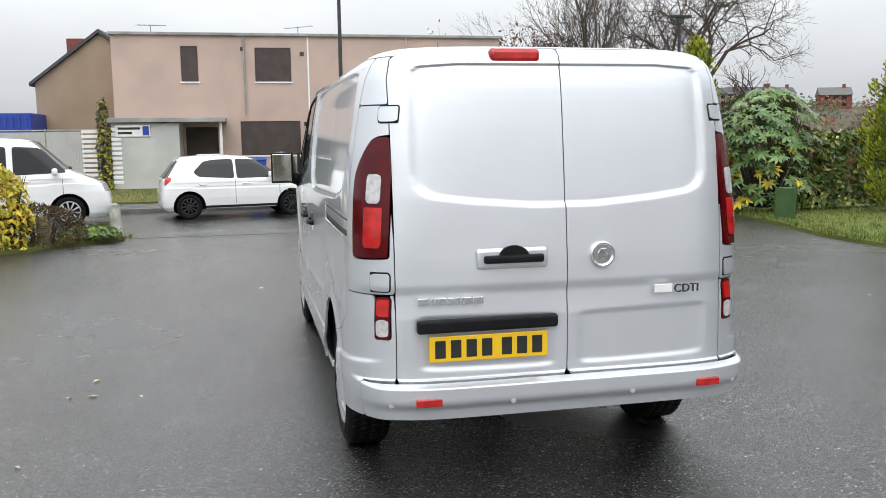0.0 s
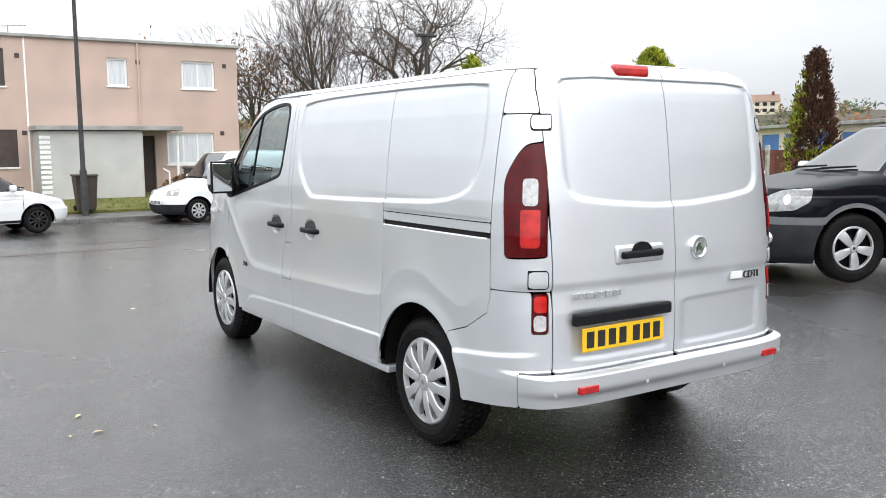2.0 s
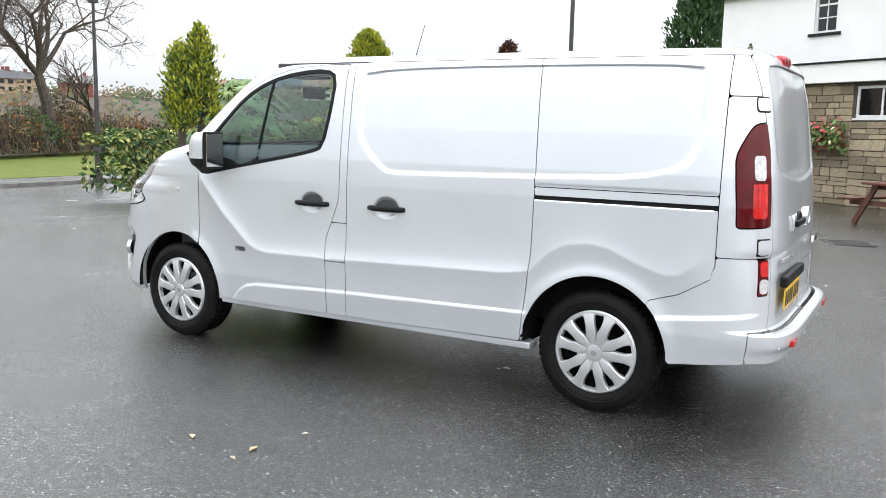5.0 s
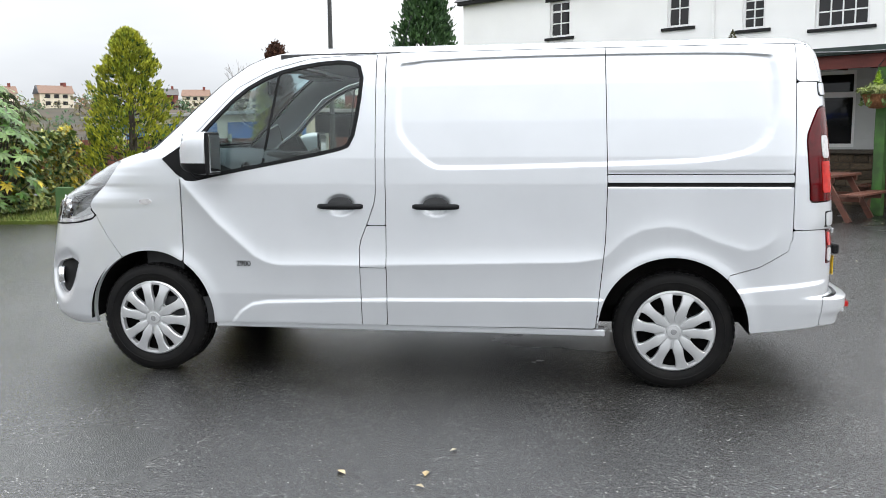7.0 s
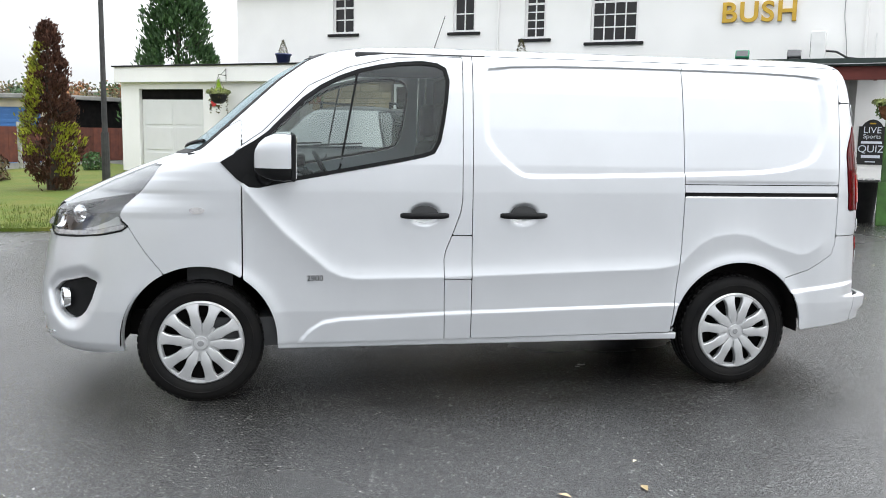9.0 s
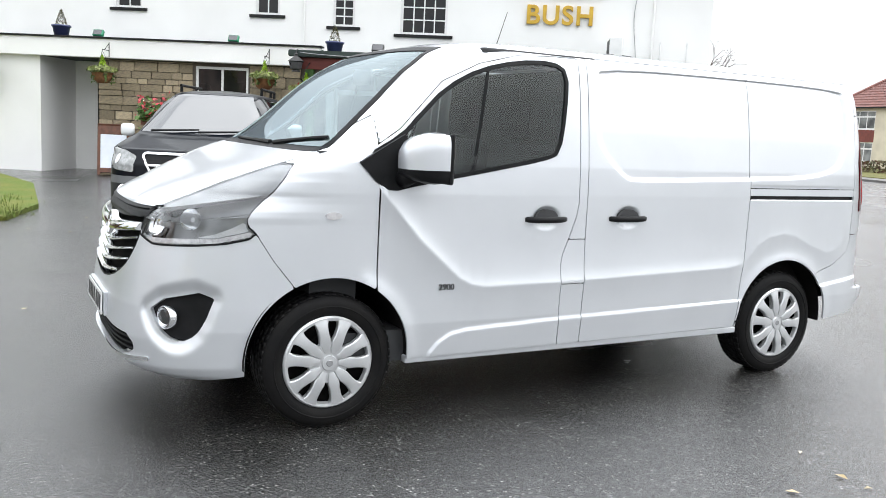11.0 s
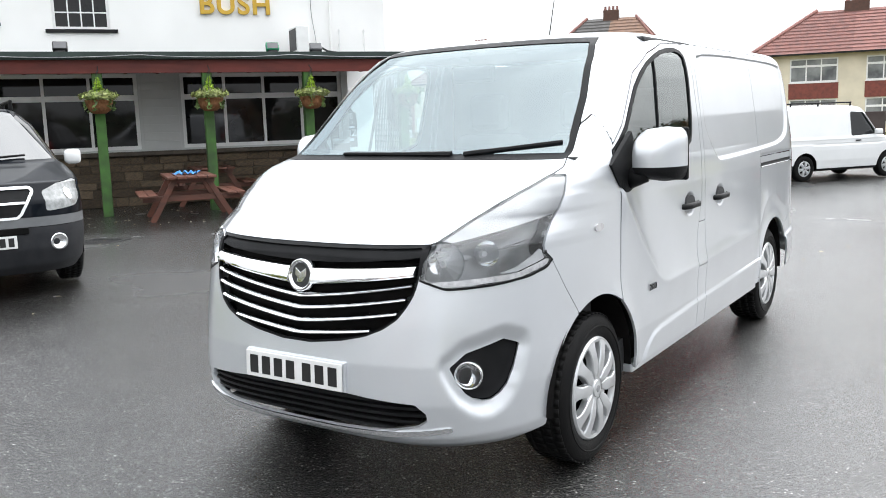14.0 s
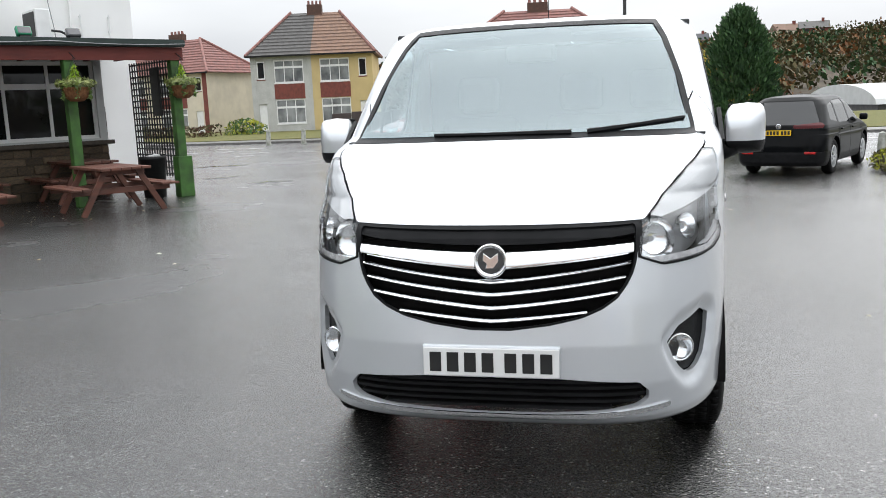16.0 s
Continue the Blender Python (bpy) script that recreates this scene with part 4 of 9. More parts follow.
    gr = part("grille", sh.cut(grille + 0.012, lip=0.0, lift=-0.05), DARK_VOID, top, "black grille with chrome bars")
    mesh_band = part("grille_mesh", sh.cut(np.minimum(grille, Z - (0.975 + 0.13 * (X / 0.5) ** 2 * 0.25)), lip=0.01, lift=-0.012), BLACK_PLASTIC, gr)
    bm = bmesh.new()
    for k in range(46):
        for r in range(2):
            x = -0.46 + 0.92 * k / 45 + 0.01 * r
            if abs(x) < 0.07:
                continue
            y = 2.37 - 0.6 * abs(x) ** 3.2 - 0.010
            box(bm, (x - 0.0055, y, 0.994 + 0.016 * r + 0.04 * x * x), (x + 0.0055, y + 0.004, 1.002 + 0.016 * r + 0.04 * x * x))
    part("mesh_holes", bm, DARK_VOID, mesh_band)
    part("grille_frame", sh.cut(np.minimum(0.012 - np.abs(grille + 0.006), 2.0), lip=0.015, lift=-0.002), BLACK_PLASTIC, gr)
    for k, (zc, ze, tk, te) in enumerate(((0.915, 0.955, 0.033, 0.020), (0.837, 0.902, 0.0095, 0.0075), (0.790, 0.854, 0.0095, 0.0075), (0.740, 0.804, 0.0095, 0.0075), (0.692, 0.748, 0.009, 0.007))):
        for side in (-1, 1) if k == 0 else (0,):
            part("chrome_bar", bar_bm(zc, ze, tk, te, side, 0.012 if k == 0 else -0.002), CHROME, gr)
    bm = bmesh.new()
    m = Matrix.Translation((0, 2.412, 0.916)) @ Matrix.Rotation(radians(-82), 4, "X")
    turned(bm, [(0.066, -0.03), (0.066, 0.008), (0.06, 0.014), (0.053, 0.008), (0.05, 0.002), (0.0, 0.002)], 36, m)
    badge = part("emblem", bm, CHROME, gr, "round chrome emblem", smooth=True)
    bm = bmesh.new()
    prism(bm, [(-0.03, -0.03), (0.0, -0.01), (0.028, -0.03), (0.03, 0.0), (0.015, 0.012), (0.02, 0.03), (-0.01, 0.03), (-0.03, 0.005)], 0.007, m, 0.002)
    part("emblem_figure", bm, CHROME, badge)
    bm = bmesh.new()
    turned(bm, [(0.0505, 0.0015), (0.048, 0.0035), (0.0, 0.0035)], 36, m)
    part("emblem_field", bm, BADGE_GREY, badge)
    lg = part("lower_grille", sh.cut(lowg + 0.01, lip=0, lift=-0.05), DARK_VOID, top, "black lower air intake")
    for zz in (0.35, 0.378, 0.406, 0.434, 0.46):
        part("intake_slat", sh.cut(np.minimum(0.006 - np.abs(Z - zz), lowg - 0.003), lip=0.03, lift=-0.015), BLACK_PLASTIC, lg)
    number_plate(top, Matrix.Translation((0.0, 2.492, 0.541)) @ pose(0, 0, 0, -2, 0, 180), PLATE_WHITE)
    bm = bmesh.new()
    box(bm, (-0.264, 2.462, 0.480), (0.264, 2.4875, 0.602), 0.006)
    part("plate_holder", bm, SILVER, top)
    # windscreen and roof
    seal = part("windscreen_seal", sh.cut(np.minimum(screen + 0.014, np.maximum(0.012 - screen, 1.372 + 0.02 * X - Z)), lift=0.002), BLACK_PLASTIC, top)
    inner = (screen > -0.03) & (Y > 0.6)
    terms = lambda x, z: np.stack([np.ones_like(x), z, z ** 2, z ** 3, x ** 2, x ** 4, x ** 6, x ** 2 * z, x ** 4 * z, x ** 2 * z ** 2], -1)
    coef = np.linalg.lstsq(terms(X[inner], Z[inner]), Y[inner], rcond=None)[0]
    bm = bmesh.new()
    gz_ = np.linspace(1.362, 1.888, 28)
    lines = []
    for z in gz_:
        xe = float(np.interp(z, [1.33, 1.38, 1.6, 1.80, 1.90], [0.775, 0.77, 0.725, 0.66, 0.61])) - 0.004
        xs = np.linspace(-xe, xe, 40)
        zz = np.minimum(z, 1.889 - 0.03 * xs ** 2)
        lines.append([bm.verts.new((x, y, w_)) for x, y, w_ in zip(xs, terms(xs, zz) @ coef, zz)])
    for a, b in zip(lines, lines[1:]):
        for k in range(39):
            bm.faces.new((a[k], a[k + 1], b[k + 1], b[k])).smooth = True
    bmesh.ops.recalc_face_normals(bm, faces=bm.faces[:])
    ws = part("windscreen", bm, SCREEN_GLASS, top)
    ws.visible_shadow = False
    roof_f = np.minimum(np.minimum(np.minimum(-door, -slide), np.minimum(-window, -bonnet)), np.minimum(-screen - 0.014, -rear_door))
    roof_f = np.minimum(roof_f, np.where(Y > 1.323, split, np.where(Y > 0.14, Z - 1.0, Z - 1.8955)))
    rf = part("roof", sh.cut(roof_f, gap=g), SILVER, top)
    bm = bmesh.new()
    tube(bm, (0.0, 0.17, 1.965), (0.0, 0.09, 2.21), 0.003, 0.002, 6)
    tube(bm, (0.0, 0.18, 1.95), (0.0, 0.165, 1.985), 0.016, 0.009, 12)
    part("aerial", bm, BLACK_PLASTIC, rf)
    # wipers
    for x0, x1, rise in ((-0.25, 0.38, 0.004), (-0.32, -0.74, 0.046)):
        bm = bmesh.new()
        line = [(x0 + (x1 - x0) * t, 1.362 + rise * t) for t in np.linspace(0, 1, 10)]
        arm = [(x, float(nose_y(x, z)) + 0.014, z) for x, z in line]
        sweep(bm, arm, [0.014, 0.013, 0.012, 0.011] + [0.009] * 6)
        part("wiper", bm, BLACK_PLASTIC, top)
    # rear doors
    for side in (-1, 1):
        f = np.minimum(rear_door, X - 0.0)
        bmd = sh.cut(f, (side,), gap=g)
        dr = part("rear_door", bmd, SILVER, top)
        if side < 0:
            bm = bmesh.new()
            box(bm, (-0.31, -2.315, 1.865), (-0.085, -2.255, 1.928), 0.02, None)
            part("high_brake_lamp", bm, LENS_BRIGHT, dr, "red high-level brake lamp", smooth=True)
            bm = bmesh.new()
            box(bm, (-0.405, -2.434, 1.0), (-0.088, -2.405, 1.092), 0.016)
            part("handle_plate", bm, SILVER, dr, smooth=True)
            bm = bmesh.new()
            box(bm, (-0.375, -2.455, 1.028), (-0.112, -2.425, 1.062), 0.010)
            m = Matrix.Translation((-0.243, -2.428, 1.05)) @ Matrix.Rotation(radians(90), 4, "X")
            prism(bm, [(0.068 * math.cos(a), 0.052 * math.sin(a)) for a in np.linspace(0, math.pi, 13)], 0.012, m)
            part("handle", bm, BLACK_PLASTIC, dr, "black plastic door handle")
            bm = bmesh.new()
            box(bm, (-0.665, -2.458, 0.745), (-0.05, -2.42, 0.802), 0.012)
            part("plate_strip", bm, BLACK_PLASTIC, dr)
            number_plate(dr, Matrix.Translation((-0.355, -2.437, 0.675)) @ pose(0, 0, 0, 0, 0, 0), PLATE_YELLOW)
            x = -0.655
            for w_ in (0.045, 0.012, 0.045, 0.05, 0.04, 0.045):
                yb = -2.437 + 0.5 * (1 - (1 - (abs(x) / 0.92) ** 6) ** 0.25)
                part("name_bar", boxes(((x, yb - 0.004, 0.863), (x + w_, yb + 0.004, 0.891)), bevel=0.002), CHROME, dr)
                x += w_ + 0.008
        else:
            bm = bmesh.new()
            m = Matrix.Translation((0.158, -2.427, 1.047)) @ Matrix.Rotation(radians(88), 4, "X")
            turned(bm, [(0.056, -0.02), (0.056, 0.008), (0.05, 0.013), (0.045, 0.008), (0.042, 0.003), (0.0, 0.003)], 36, m)
            em = part("emblem", bm, CHROME, dr, "round chrome emblem", smooth=True)
            bm = bmesh.new()
            prism(bm, [(-0.026, -0.026), (0.0, -0.01), (0.025, -0.026), (0.026, 0.0), (0.012, 0.010), (0.018, 0.026), (-0.01, 0.026), (-0.026, 0.005)], 0.007, m, 0.002)
            part("emblem_figure", bm, CHROME, em)
            bm = bmesh.new()
            turned(bm, [(0.043, 0.002), (0.041, 0.0045), (0.0, 0.0045)], 36, m)
            part("emblem_field", bm, LAMP_GREY, em)
            bm = bmesh.new()
            box(bm, (0.40, -2.4405, 0.866), (0.485, -2.431, 0.903), 0.002)
            part("sticker", bm, PLATE_WHITE, dr, "small white sticker")
            cu = bpy.data.curves.new("engine_letters", "FONT")
            cu.body, cu.size, cu.extrude, cu.align_x = "CDTI", 0.052, 0.004, "LEFT"
            ob = new("engine_letters", cu)
            cu.materials.append(BADGE_GREY)
            ob.parent = dr
            ob.matrix_basis = Matrix.Translation((0.495, -2.436, 0.864)) @ pose(0, 0, 0, 90, 0, 0)
    rbo = part("rear_bumper", sh.cut(rb, gap=g, lip=0.02), SILVER, top)
    for side in (-1, 1):
        bm = bmesh.new()
        x0, x1 = sorted((side * 0.575, side * 0.685))
        box(bm, (x0, -2.515, 0.452), (x1, -2.485, 0.485), 0.004)
        part("reflector", bm, LENS_BRIGHT, rbo)
        for xx in (0.27, 0.78):
            bm = bmesh.new()
            turned(bm, [(0.011, -0.004), (0.011, 0.003), (0.0, 0.004)], 14, Matrix.Translation((side * xx, -2.511 + (0.055 if xx > 0.5 else 0), 0.455)) @ Matrix.Rotation(radians(90), 4, "X"))
            part("parking_sensor", bm, SILVER, rbo)
    # model number on the door
    cu = bpy.data.curves.new("model_number", "FONT")
    cu.body, cu.size, cu.extrude = "2900", 0.045, 0.003
    ob = new("model_number", cu)
    cu.materials.append(BADGE_GREY)
    ob.parent = top
    ob.matrix_basis = Matrix.Translation((-0.936, 0.985, 0.668)) @ pose(0, 0, 0, 90, 0, -90)
    # cab inside
    cab = new("cab_interior")
    cab.parent = top
    bm = boxes(((-0.86, -0.02, 0.45), (0.86, 0.03, 1.30)), ((-0.79, -0.02, 1.30), (0.79, 0.03, 1.84)), bevel=0.01)
    part("bulkhead", bm, TRIM_GREY, cab)
    bm = boxes(((-0.86, 0.0, 0.30), (0.86, 1.5, 0.46)), ((-0.80, 1.38, 0.46), (0.80, 1.62, 1.20)))
    part("cab_floor", bm, TRIM_GREY, cab)
    bm = bmesh.new()
    pts = [(0.95, 1.05), (1.0, 1.22), (1.12, 1.27), (1.35, 1.325), (1.60, 1.345), (1.60, 0.75), (1.05, 0.72)]
    prism(bm, pts, 1.66, Matrix(((0, 0, 1, -0.83), (1, 0, 0, 0), (0, 1, 0, 0), (0, 0, 0, 1))), 0.02)
    part("dashboard", bm, TRIM_GREY, cab)
    for x, y, z, w_, h_ in ((0.42, 1.02, 1.27, 0.36, 0.09), (-0.42, 1.02, 1.22, 0.3, 0.06), (0.0, 0.97, 1.12, 0.3, 0.2)):
        bm = boxes(((x - w_ / 2, y - 0.05, z - h_ / 2), (x + w_ / 2, y + 0.2, z + h_ / 2)), bevel=0.02)
        part("instrument_hood", bm, BLACK_PLASTIC, cab)
    for x, z in ((-0.74, 1.2), (0.74, 1.2)):
        bm = bmesh.new()
        turned(bm, [(0.075, 0.0), (0.075, 0.02), (0.06, 0.022), (0.0, 0.015)], 20, Matrix.Translation((x, 0.985, z)) @ Matrix.Rotation(radians(80), 4, "X"))
        part("air_vent", bm, BLACK_PLASTIC, cab)
    bm = bmesh.new()
    m = Matrix.Translation((0.42, 0.82, 1.16)) @ Matrix.Rotation(radians(62), 4, "X")
    n, q = 32, 10
    rows = [[bm.verts.new(m @ Vector(((0.185 + 0.016 * math.cos(2 * math.pi * j / q)) * math.cos(2 * math.pi * i / n), (0.185 + 0.016 * math.cos(2 * math.pi * j / q)) * math.sin(2 * math.pi * i / n), 0.016 * math.sin(2 * math.pi * j / q)))) for j in range(q)] for i in range(n)]
    for i in range(n):
        for j in range(q):
            bm.faces.new((rows[i][j], rows[(i + 1) % n][j], rows[(i + 1) % n][(j + 1) % q], rows[i][(j + 1) % q]))
    for a in (0.1, math.pi - 0.1, -math.pi / 2):
        tube(bm, m @ Vector((0, 0, -0.02)), m @ Vector((0.18 * math.cos(a), 0.18 * math.sin(a), 0)), 0.03, 0.016, 8)
    tube(bm, m @ Vector((0, 0, -0.12)), m @ Vector((0, 0, 0.005)), 0.07, 0.06, 16)
    part("steering_wheel", bm, BLACK_PLASTIC, cab, smooth=True)
    for x, w_ in ((0.45, 0.5), (-0.40, 0.86)):
        bm = bmesh.new()
        box(bm, (x - w_ / 2, 0.28, 0.62), (x + w_ / 2, 0.80, 0.80), 0.05)
        box(bm, (x - w_ / 2, 0.10, 0.70), (x + w_ / 2, 0.28, 1.42), 0.06, Matrix.Translation((0, 0.2, 0.7)) @ Matrix.Rotation(radians(9), 4, "X") @ Matrix.Translation((0, -0.2, -0.7)))
        for hx in ((x,) if w_ < 0.6 else (x - 0.21, x + 0.21)):
            box(bm, (hx - 0.13, 0.07, 1.44), (hx + 0.13, 0.17, 1.66), 0.04)
        part("seat", bm, SEAT_CLOTH, cab, smooth=True)
    bm = boxes(((-0.13, 1.03, 1.70), (0.13, 1.06, 1.79)), bevel=0.02)
    part("inner_mirror", bm, BLACK_PLASTIC, cab)
    for x in (-0.42, 0.42):
        bm = boxes(((x - 0.22, 0.74, 1.83), (x + 0.22, 0.95, 1.85)), bevel=0.008)
        part("sun_visor", bm, TRIM_GREY, cab)
    bm = boxes(((-0.80, 0.0, 1.86), (0.80, 0.72, 1.90)), bevel=0.01)
    part("headlining", bm, TRIM_GREY, cab)
    # underbody
    bm = boxes(((-0.60, -2.25, 0.33), (0.60, 2.2, 0.46)), ((-0.35, -1.7, 0.26), (0.35, 2.0, 0.34)), ((-0.84, -1.1, 0.30), (0.84, 1.1, 0.44)))
    part("underbody", bm, DARK_VOID, top)
    bm = bmesh.new()
    tube(bm, (-0.8, 1.545, 0.338), (0.8, 1.545, 0.338), 0.05)
    tube(bm, (-0.8, -1.545, 0.338), (0.8, -1.545, 0.338), 0.05)
    part("axle", bm, DARK_VOID, top)
    # unseen dark box added inside the nose so that gaps stay black
    part("engine_block", boxes(((-0.5, 1.62, 0.36), (0.5, 2.2, 0.96)), bevel=0.02), DARK_VOID, top)
    # unseen dark block added to fill the load space behind the panel gaps
    bm = boxes(((-0.76, -2.2, 0.45), (0.76, -0.02, 1.80)))
    part("load_floor", bm, DARK_VOID, top)
    return top


van()

# ---- parked cars ----
BLACK_PAINT = surface("black_car_paint", (0.0025, 0.003, 0.0035), (0.004, 0.0045, 0.005), 2, rough=0.3, coat=0.22, coat_rough=0.02, spec=0.04)
NAVY_PAINT = surface("dark_blue_black_paint", (0.003, 0.0045, 0.0075), (0.0045, 0.006, 0.009), 2, rough=0.3, coat=0.24, coat_rough=0.02, spec=0.05)
DARK_PLASTIC = surface("dark_bumper_plastic", (0.018, 0.019, 0.022), (0.025, 0.026, 0.029), 8, rough=0.5, bump=0.1, bscale=400, spec=0.25)
RED_PAINT = surface("red_car_paint", (0.62, 0.025, 0.025), (0.55, 0.02, 0.02), 2, rough=0.25, coat=1.0)
GREY_PLASTIC = surface("grey_bumper_plastic", (0.13, 0.135, 0.14), (0.11, 0.115, 0.12), 8, rough=0.5, bump=0.1, bscale=400)
ALLOY_BLACK = surface("black_alloy", (0.03, 0.03, 0.033), (0.04, 0.04, 0.042), 6, rough=0.35, metal=0.4)


def car(name, label, at, paint, L, W, H, wb, front_o, hood, roof, belt, windows, wheel_r=0.33, rim=0.2, spokes=(5, 0.03, 0.0), rake=0.35, trim=None, trim_z=0.42,
        flat_rear=False, cap=None, head=None, tail=None, grille=None, rear_glass=True, plate=None, arch_trim=False, rails=False, step=0.022, clad=None, tread=False,
        taper=0.22, group="parked cars", lower=None, strips=(), seams=(), reach=0.19, tail_mat=None):
    """A parked car facing +y, on z 0. hood: (front edge z, y of it back from the nose, base z, base y); roof: (front y, rear y);
    windows: side window outlines in (y, z); head, tail: lamp outlines."""
    top = thing(name, label, "car", group, at=at)
    yf, yr, w = wb / 2 + front_o, wb / 2 + front_o - L, W / 2
    hz0, hin, hz1, hy1 = hood
    zs = np.unique(np.r_[np.arange(0.17, hz0 - 0.1, step), np.arange(hz0 - 0.1, hz1 + 0.06, step / 2.5), np.arange(hz1 + 0.06, H - 0.12, step), np.linspace(H - 0.12, H, 14)].round(4))
    front = [(0.17, yf - 0.14), (0.27, yf - 0.04), (0.42, yf), (0.56, yf - 0.005), (hz0 - 0.16, yf - 0.04), (hz0, yf - hin), (hz1, hy1), (hz1 + 0.02, hy1 - 0.04),
             (H - 0.10, roof[0] + 0.10), (H - 0.05, roof[0] - 0.06), (H - 0.02, roof[0] - 0.35), (H, roof[0] - 0.7)]
    rk = 0.04 if flat_rear else rake
    rear = [(0.17, yr + 0.12), (0.28, yr + 0.02), (0.45, yr), (0.62, yr + 0.01), (belt, yr + 0.06), (H - 0.12, yr + 0.06 + rk), (H - 0.05, yr + 0.16 + rk), (H - 0.02, yr + 0.4 + rk), (H, yr + 0.75 + rk)]
    wide = [(0.17, w - 0.10), (0.3, w - 0.03), (0.5, w - 0.005), (0.75, w), (belt - 0.08, w - 0.012), (belt, w - 0.035), (H - 0.22, w - 0.04 - taper * 0.7), (H - 0.12, w - 0.05 - taper), (H - 0.06, w - 0.12 - taper),
            (H - 0.025, w - 0.26 - taper), (H - 0.008, w - 0.45 - taper), (H, 0.01)]
    long = 0.55 * (yf - hy1) + 0.25
    nose = [(0.17, long), (hz0 - 0.1, long), (hz1, 0.5), (H, 0.5)]
    sh = Shell(zs, wide, front, rear, nose, [(0.17, 4), (hz0, 4), (hz1, 6), (H, 4)], [(0.17, 0.45), (H, 0.45)], [(0.17, 5), (H - 0.1, 5), (H, 3)], (32, 130, 64),
               lambda x, y, z: 0.012 * np.exp(-((z - (belt - 0.2)) / 0.02) ** 2) * ramp01(1.2 - np.abs(y), 0.2) + 0.008 * ramp01(z - (belt - 0.2), 0.02) * ramp01(belt - 0.06 - z, 0.05))
    X, Y, Z = sh.x, sh.y, sh.z
    ar = wheel_r + 0.065
    arch = np.minimum(np.hypot(Y - wb / 2, Z - wheel_r) - ar, np.hypot(Y + wb / 2, Z - wheel_r) - ar)
    low = np.minimum(arch, Z - np.where(np.abs(Y) < wb / 2, 0.24, 0.20))
    side_glass = np.max([inside(rounded(p, 0.05), Y, Z) for p in windows], 0)
    side_glass = np.minimum(side_glass, np.minimum(hy1 + 0.2 - Y, Y - yr - 0.12))
    gx = np.interp(Z, [hz1, H - 0.1], [w - 0.12, w - taper - 0.17])
    ws = np.minimum(np.minimum(gx - X, Z - hz1 - 0.03), np.minimum(H - 0.075 - Z, Y - roof[0] + 0.15))
    rg = np.minimum(np.minimum(gx - 0.03 - X, Z - belt - 0.02), np.minimum(H - 0.14 - Z, -Y + yr + 0.75)) if rear_glass else -np.ones_like(X)
    c, e = X - Y, -Y - X
    hd = inside(rounded(head, 0.035), c, Z) if head else -np.ones_like(X)
    tl = inside(rounded(tail, 0.03), e, Z) if tail else -np.ones_like(X)
    gr = np.minimum(inside(rounded(grille, 0.03), X, Z), Y - 1.0) if grille else -np.ones_like(X)
    solid = np.minimum(np.minimum(np.minimum(low, -side_glass), np.minimum(-ws, -rg)), np.minimum(np.minimum(-hd, -tl), -gr))
    clad_f = -np.ones_like(X)
    if trim:
        clad_f = np.maximum(np.where((Y > wb / 2) | (Y < -wb / 2), trim_z - Z, (clad or 0.30) - Z), 0.05 - arch if arch_trim else -1)
        skirt = np.minimum(lower[0] - Z, np.abs(Y) - wb / 2 - 0.2) if lower else -np.ones_like(X)
        part("bumper_cladding", sh.cut(np.minimum(np.minimum(solid, clad_f), -skirt), gap=0.002), trim, top)
        if lower:
            for sy in (-1, 1):
                part("lower_bumper", sh.cut(np.minimum(np.minimum(solid, clad_f), np.minimum(skirt, sy * Y)), gap=0.002), lower[1], top)
    part("body", sh.cut(np.minimum(solid, -clad_f), gap=0.001), paint, top)
    for nm, f, lift in (("windscreen", ws, -0.003), ("rear_window", rg, -0.003)):
        if f.max() > 0:
            part(nm, sh.cut(f, gap=0.002, lip=0.01, lift=lift), SCREEN_DARK if nm == "windscreen" else DARK_GLASS, top)
    for side in (-1, 1):
        for p in windows:
            f = np.minimum(inside(rounded(p, 0.05), Y, Z), np.minimum(hy1 + 0.2 - Y, Y - yr - 0.12))
            part("side_window", sh.cut(f, (side,), gap=0.002, lip=0.01, lift=-0.003), DARK_GLASS, top)
        if head:
            h = part("headlamp", sh.cut(hd, (side,), gap=0.002, lip=0.02, lift=-0.004), HEADLAMP_GLASS, top)
            part("headlamp_bowl", sh.cut(np.minimum(hd - 0.025, 0.055 - np.hypot(c - np.mean([q[0] for q in head]), Z - np.mean([q[1] for q in head]))), (side,), lip=0.004, lift=0.004), CHROME, h)
        if tail:
            part("tail_lamp", sh.cut(tl, (side,), gap=0.002, lip=0.02, lift=0.006), tail_mat or LENS_BRIGHT, top)
        for wy in (wb / 2, -wb / 2):
            wheel(top, (side * (w - 0.035), wy, wheel_r), side, wheel_r, 0.2, rim, cap, spokes[0], spokes[1], spokes[2], steer=0.4 * wy, tread=tread)
            bm = bmesh.new()
            prev = None
            for k in range(17):
                a = math.pi * (-0.05 + 1.1 * k / 16)
                row = [bm.verts.new((side * xx, wy + (ar + 0.01) * math.cos(a), wheel_r + (ar + 0.01) * math.sin(a))) for xx in (w - 0.45, w - 0.04)]
                if prev:
                    bm.faces.new((prev[0], prev[1], row[1], row[0]))
                prev = row
            part("arch_liner", bm, DARK_VOID, top)
        bm = bmesh.new()
        a, b = sorted((side * (w - 0.01), side * (w + reach)))
        box(bm, (a, hy1 - 0.42, belt - 0.0), (b, hy1 - 0.30, belt + 0.15), 0.04)
        part("door_mirror", bm, WHITE_METAL if name == "estate_car" else paint, top, smooth=True)
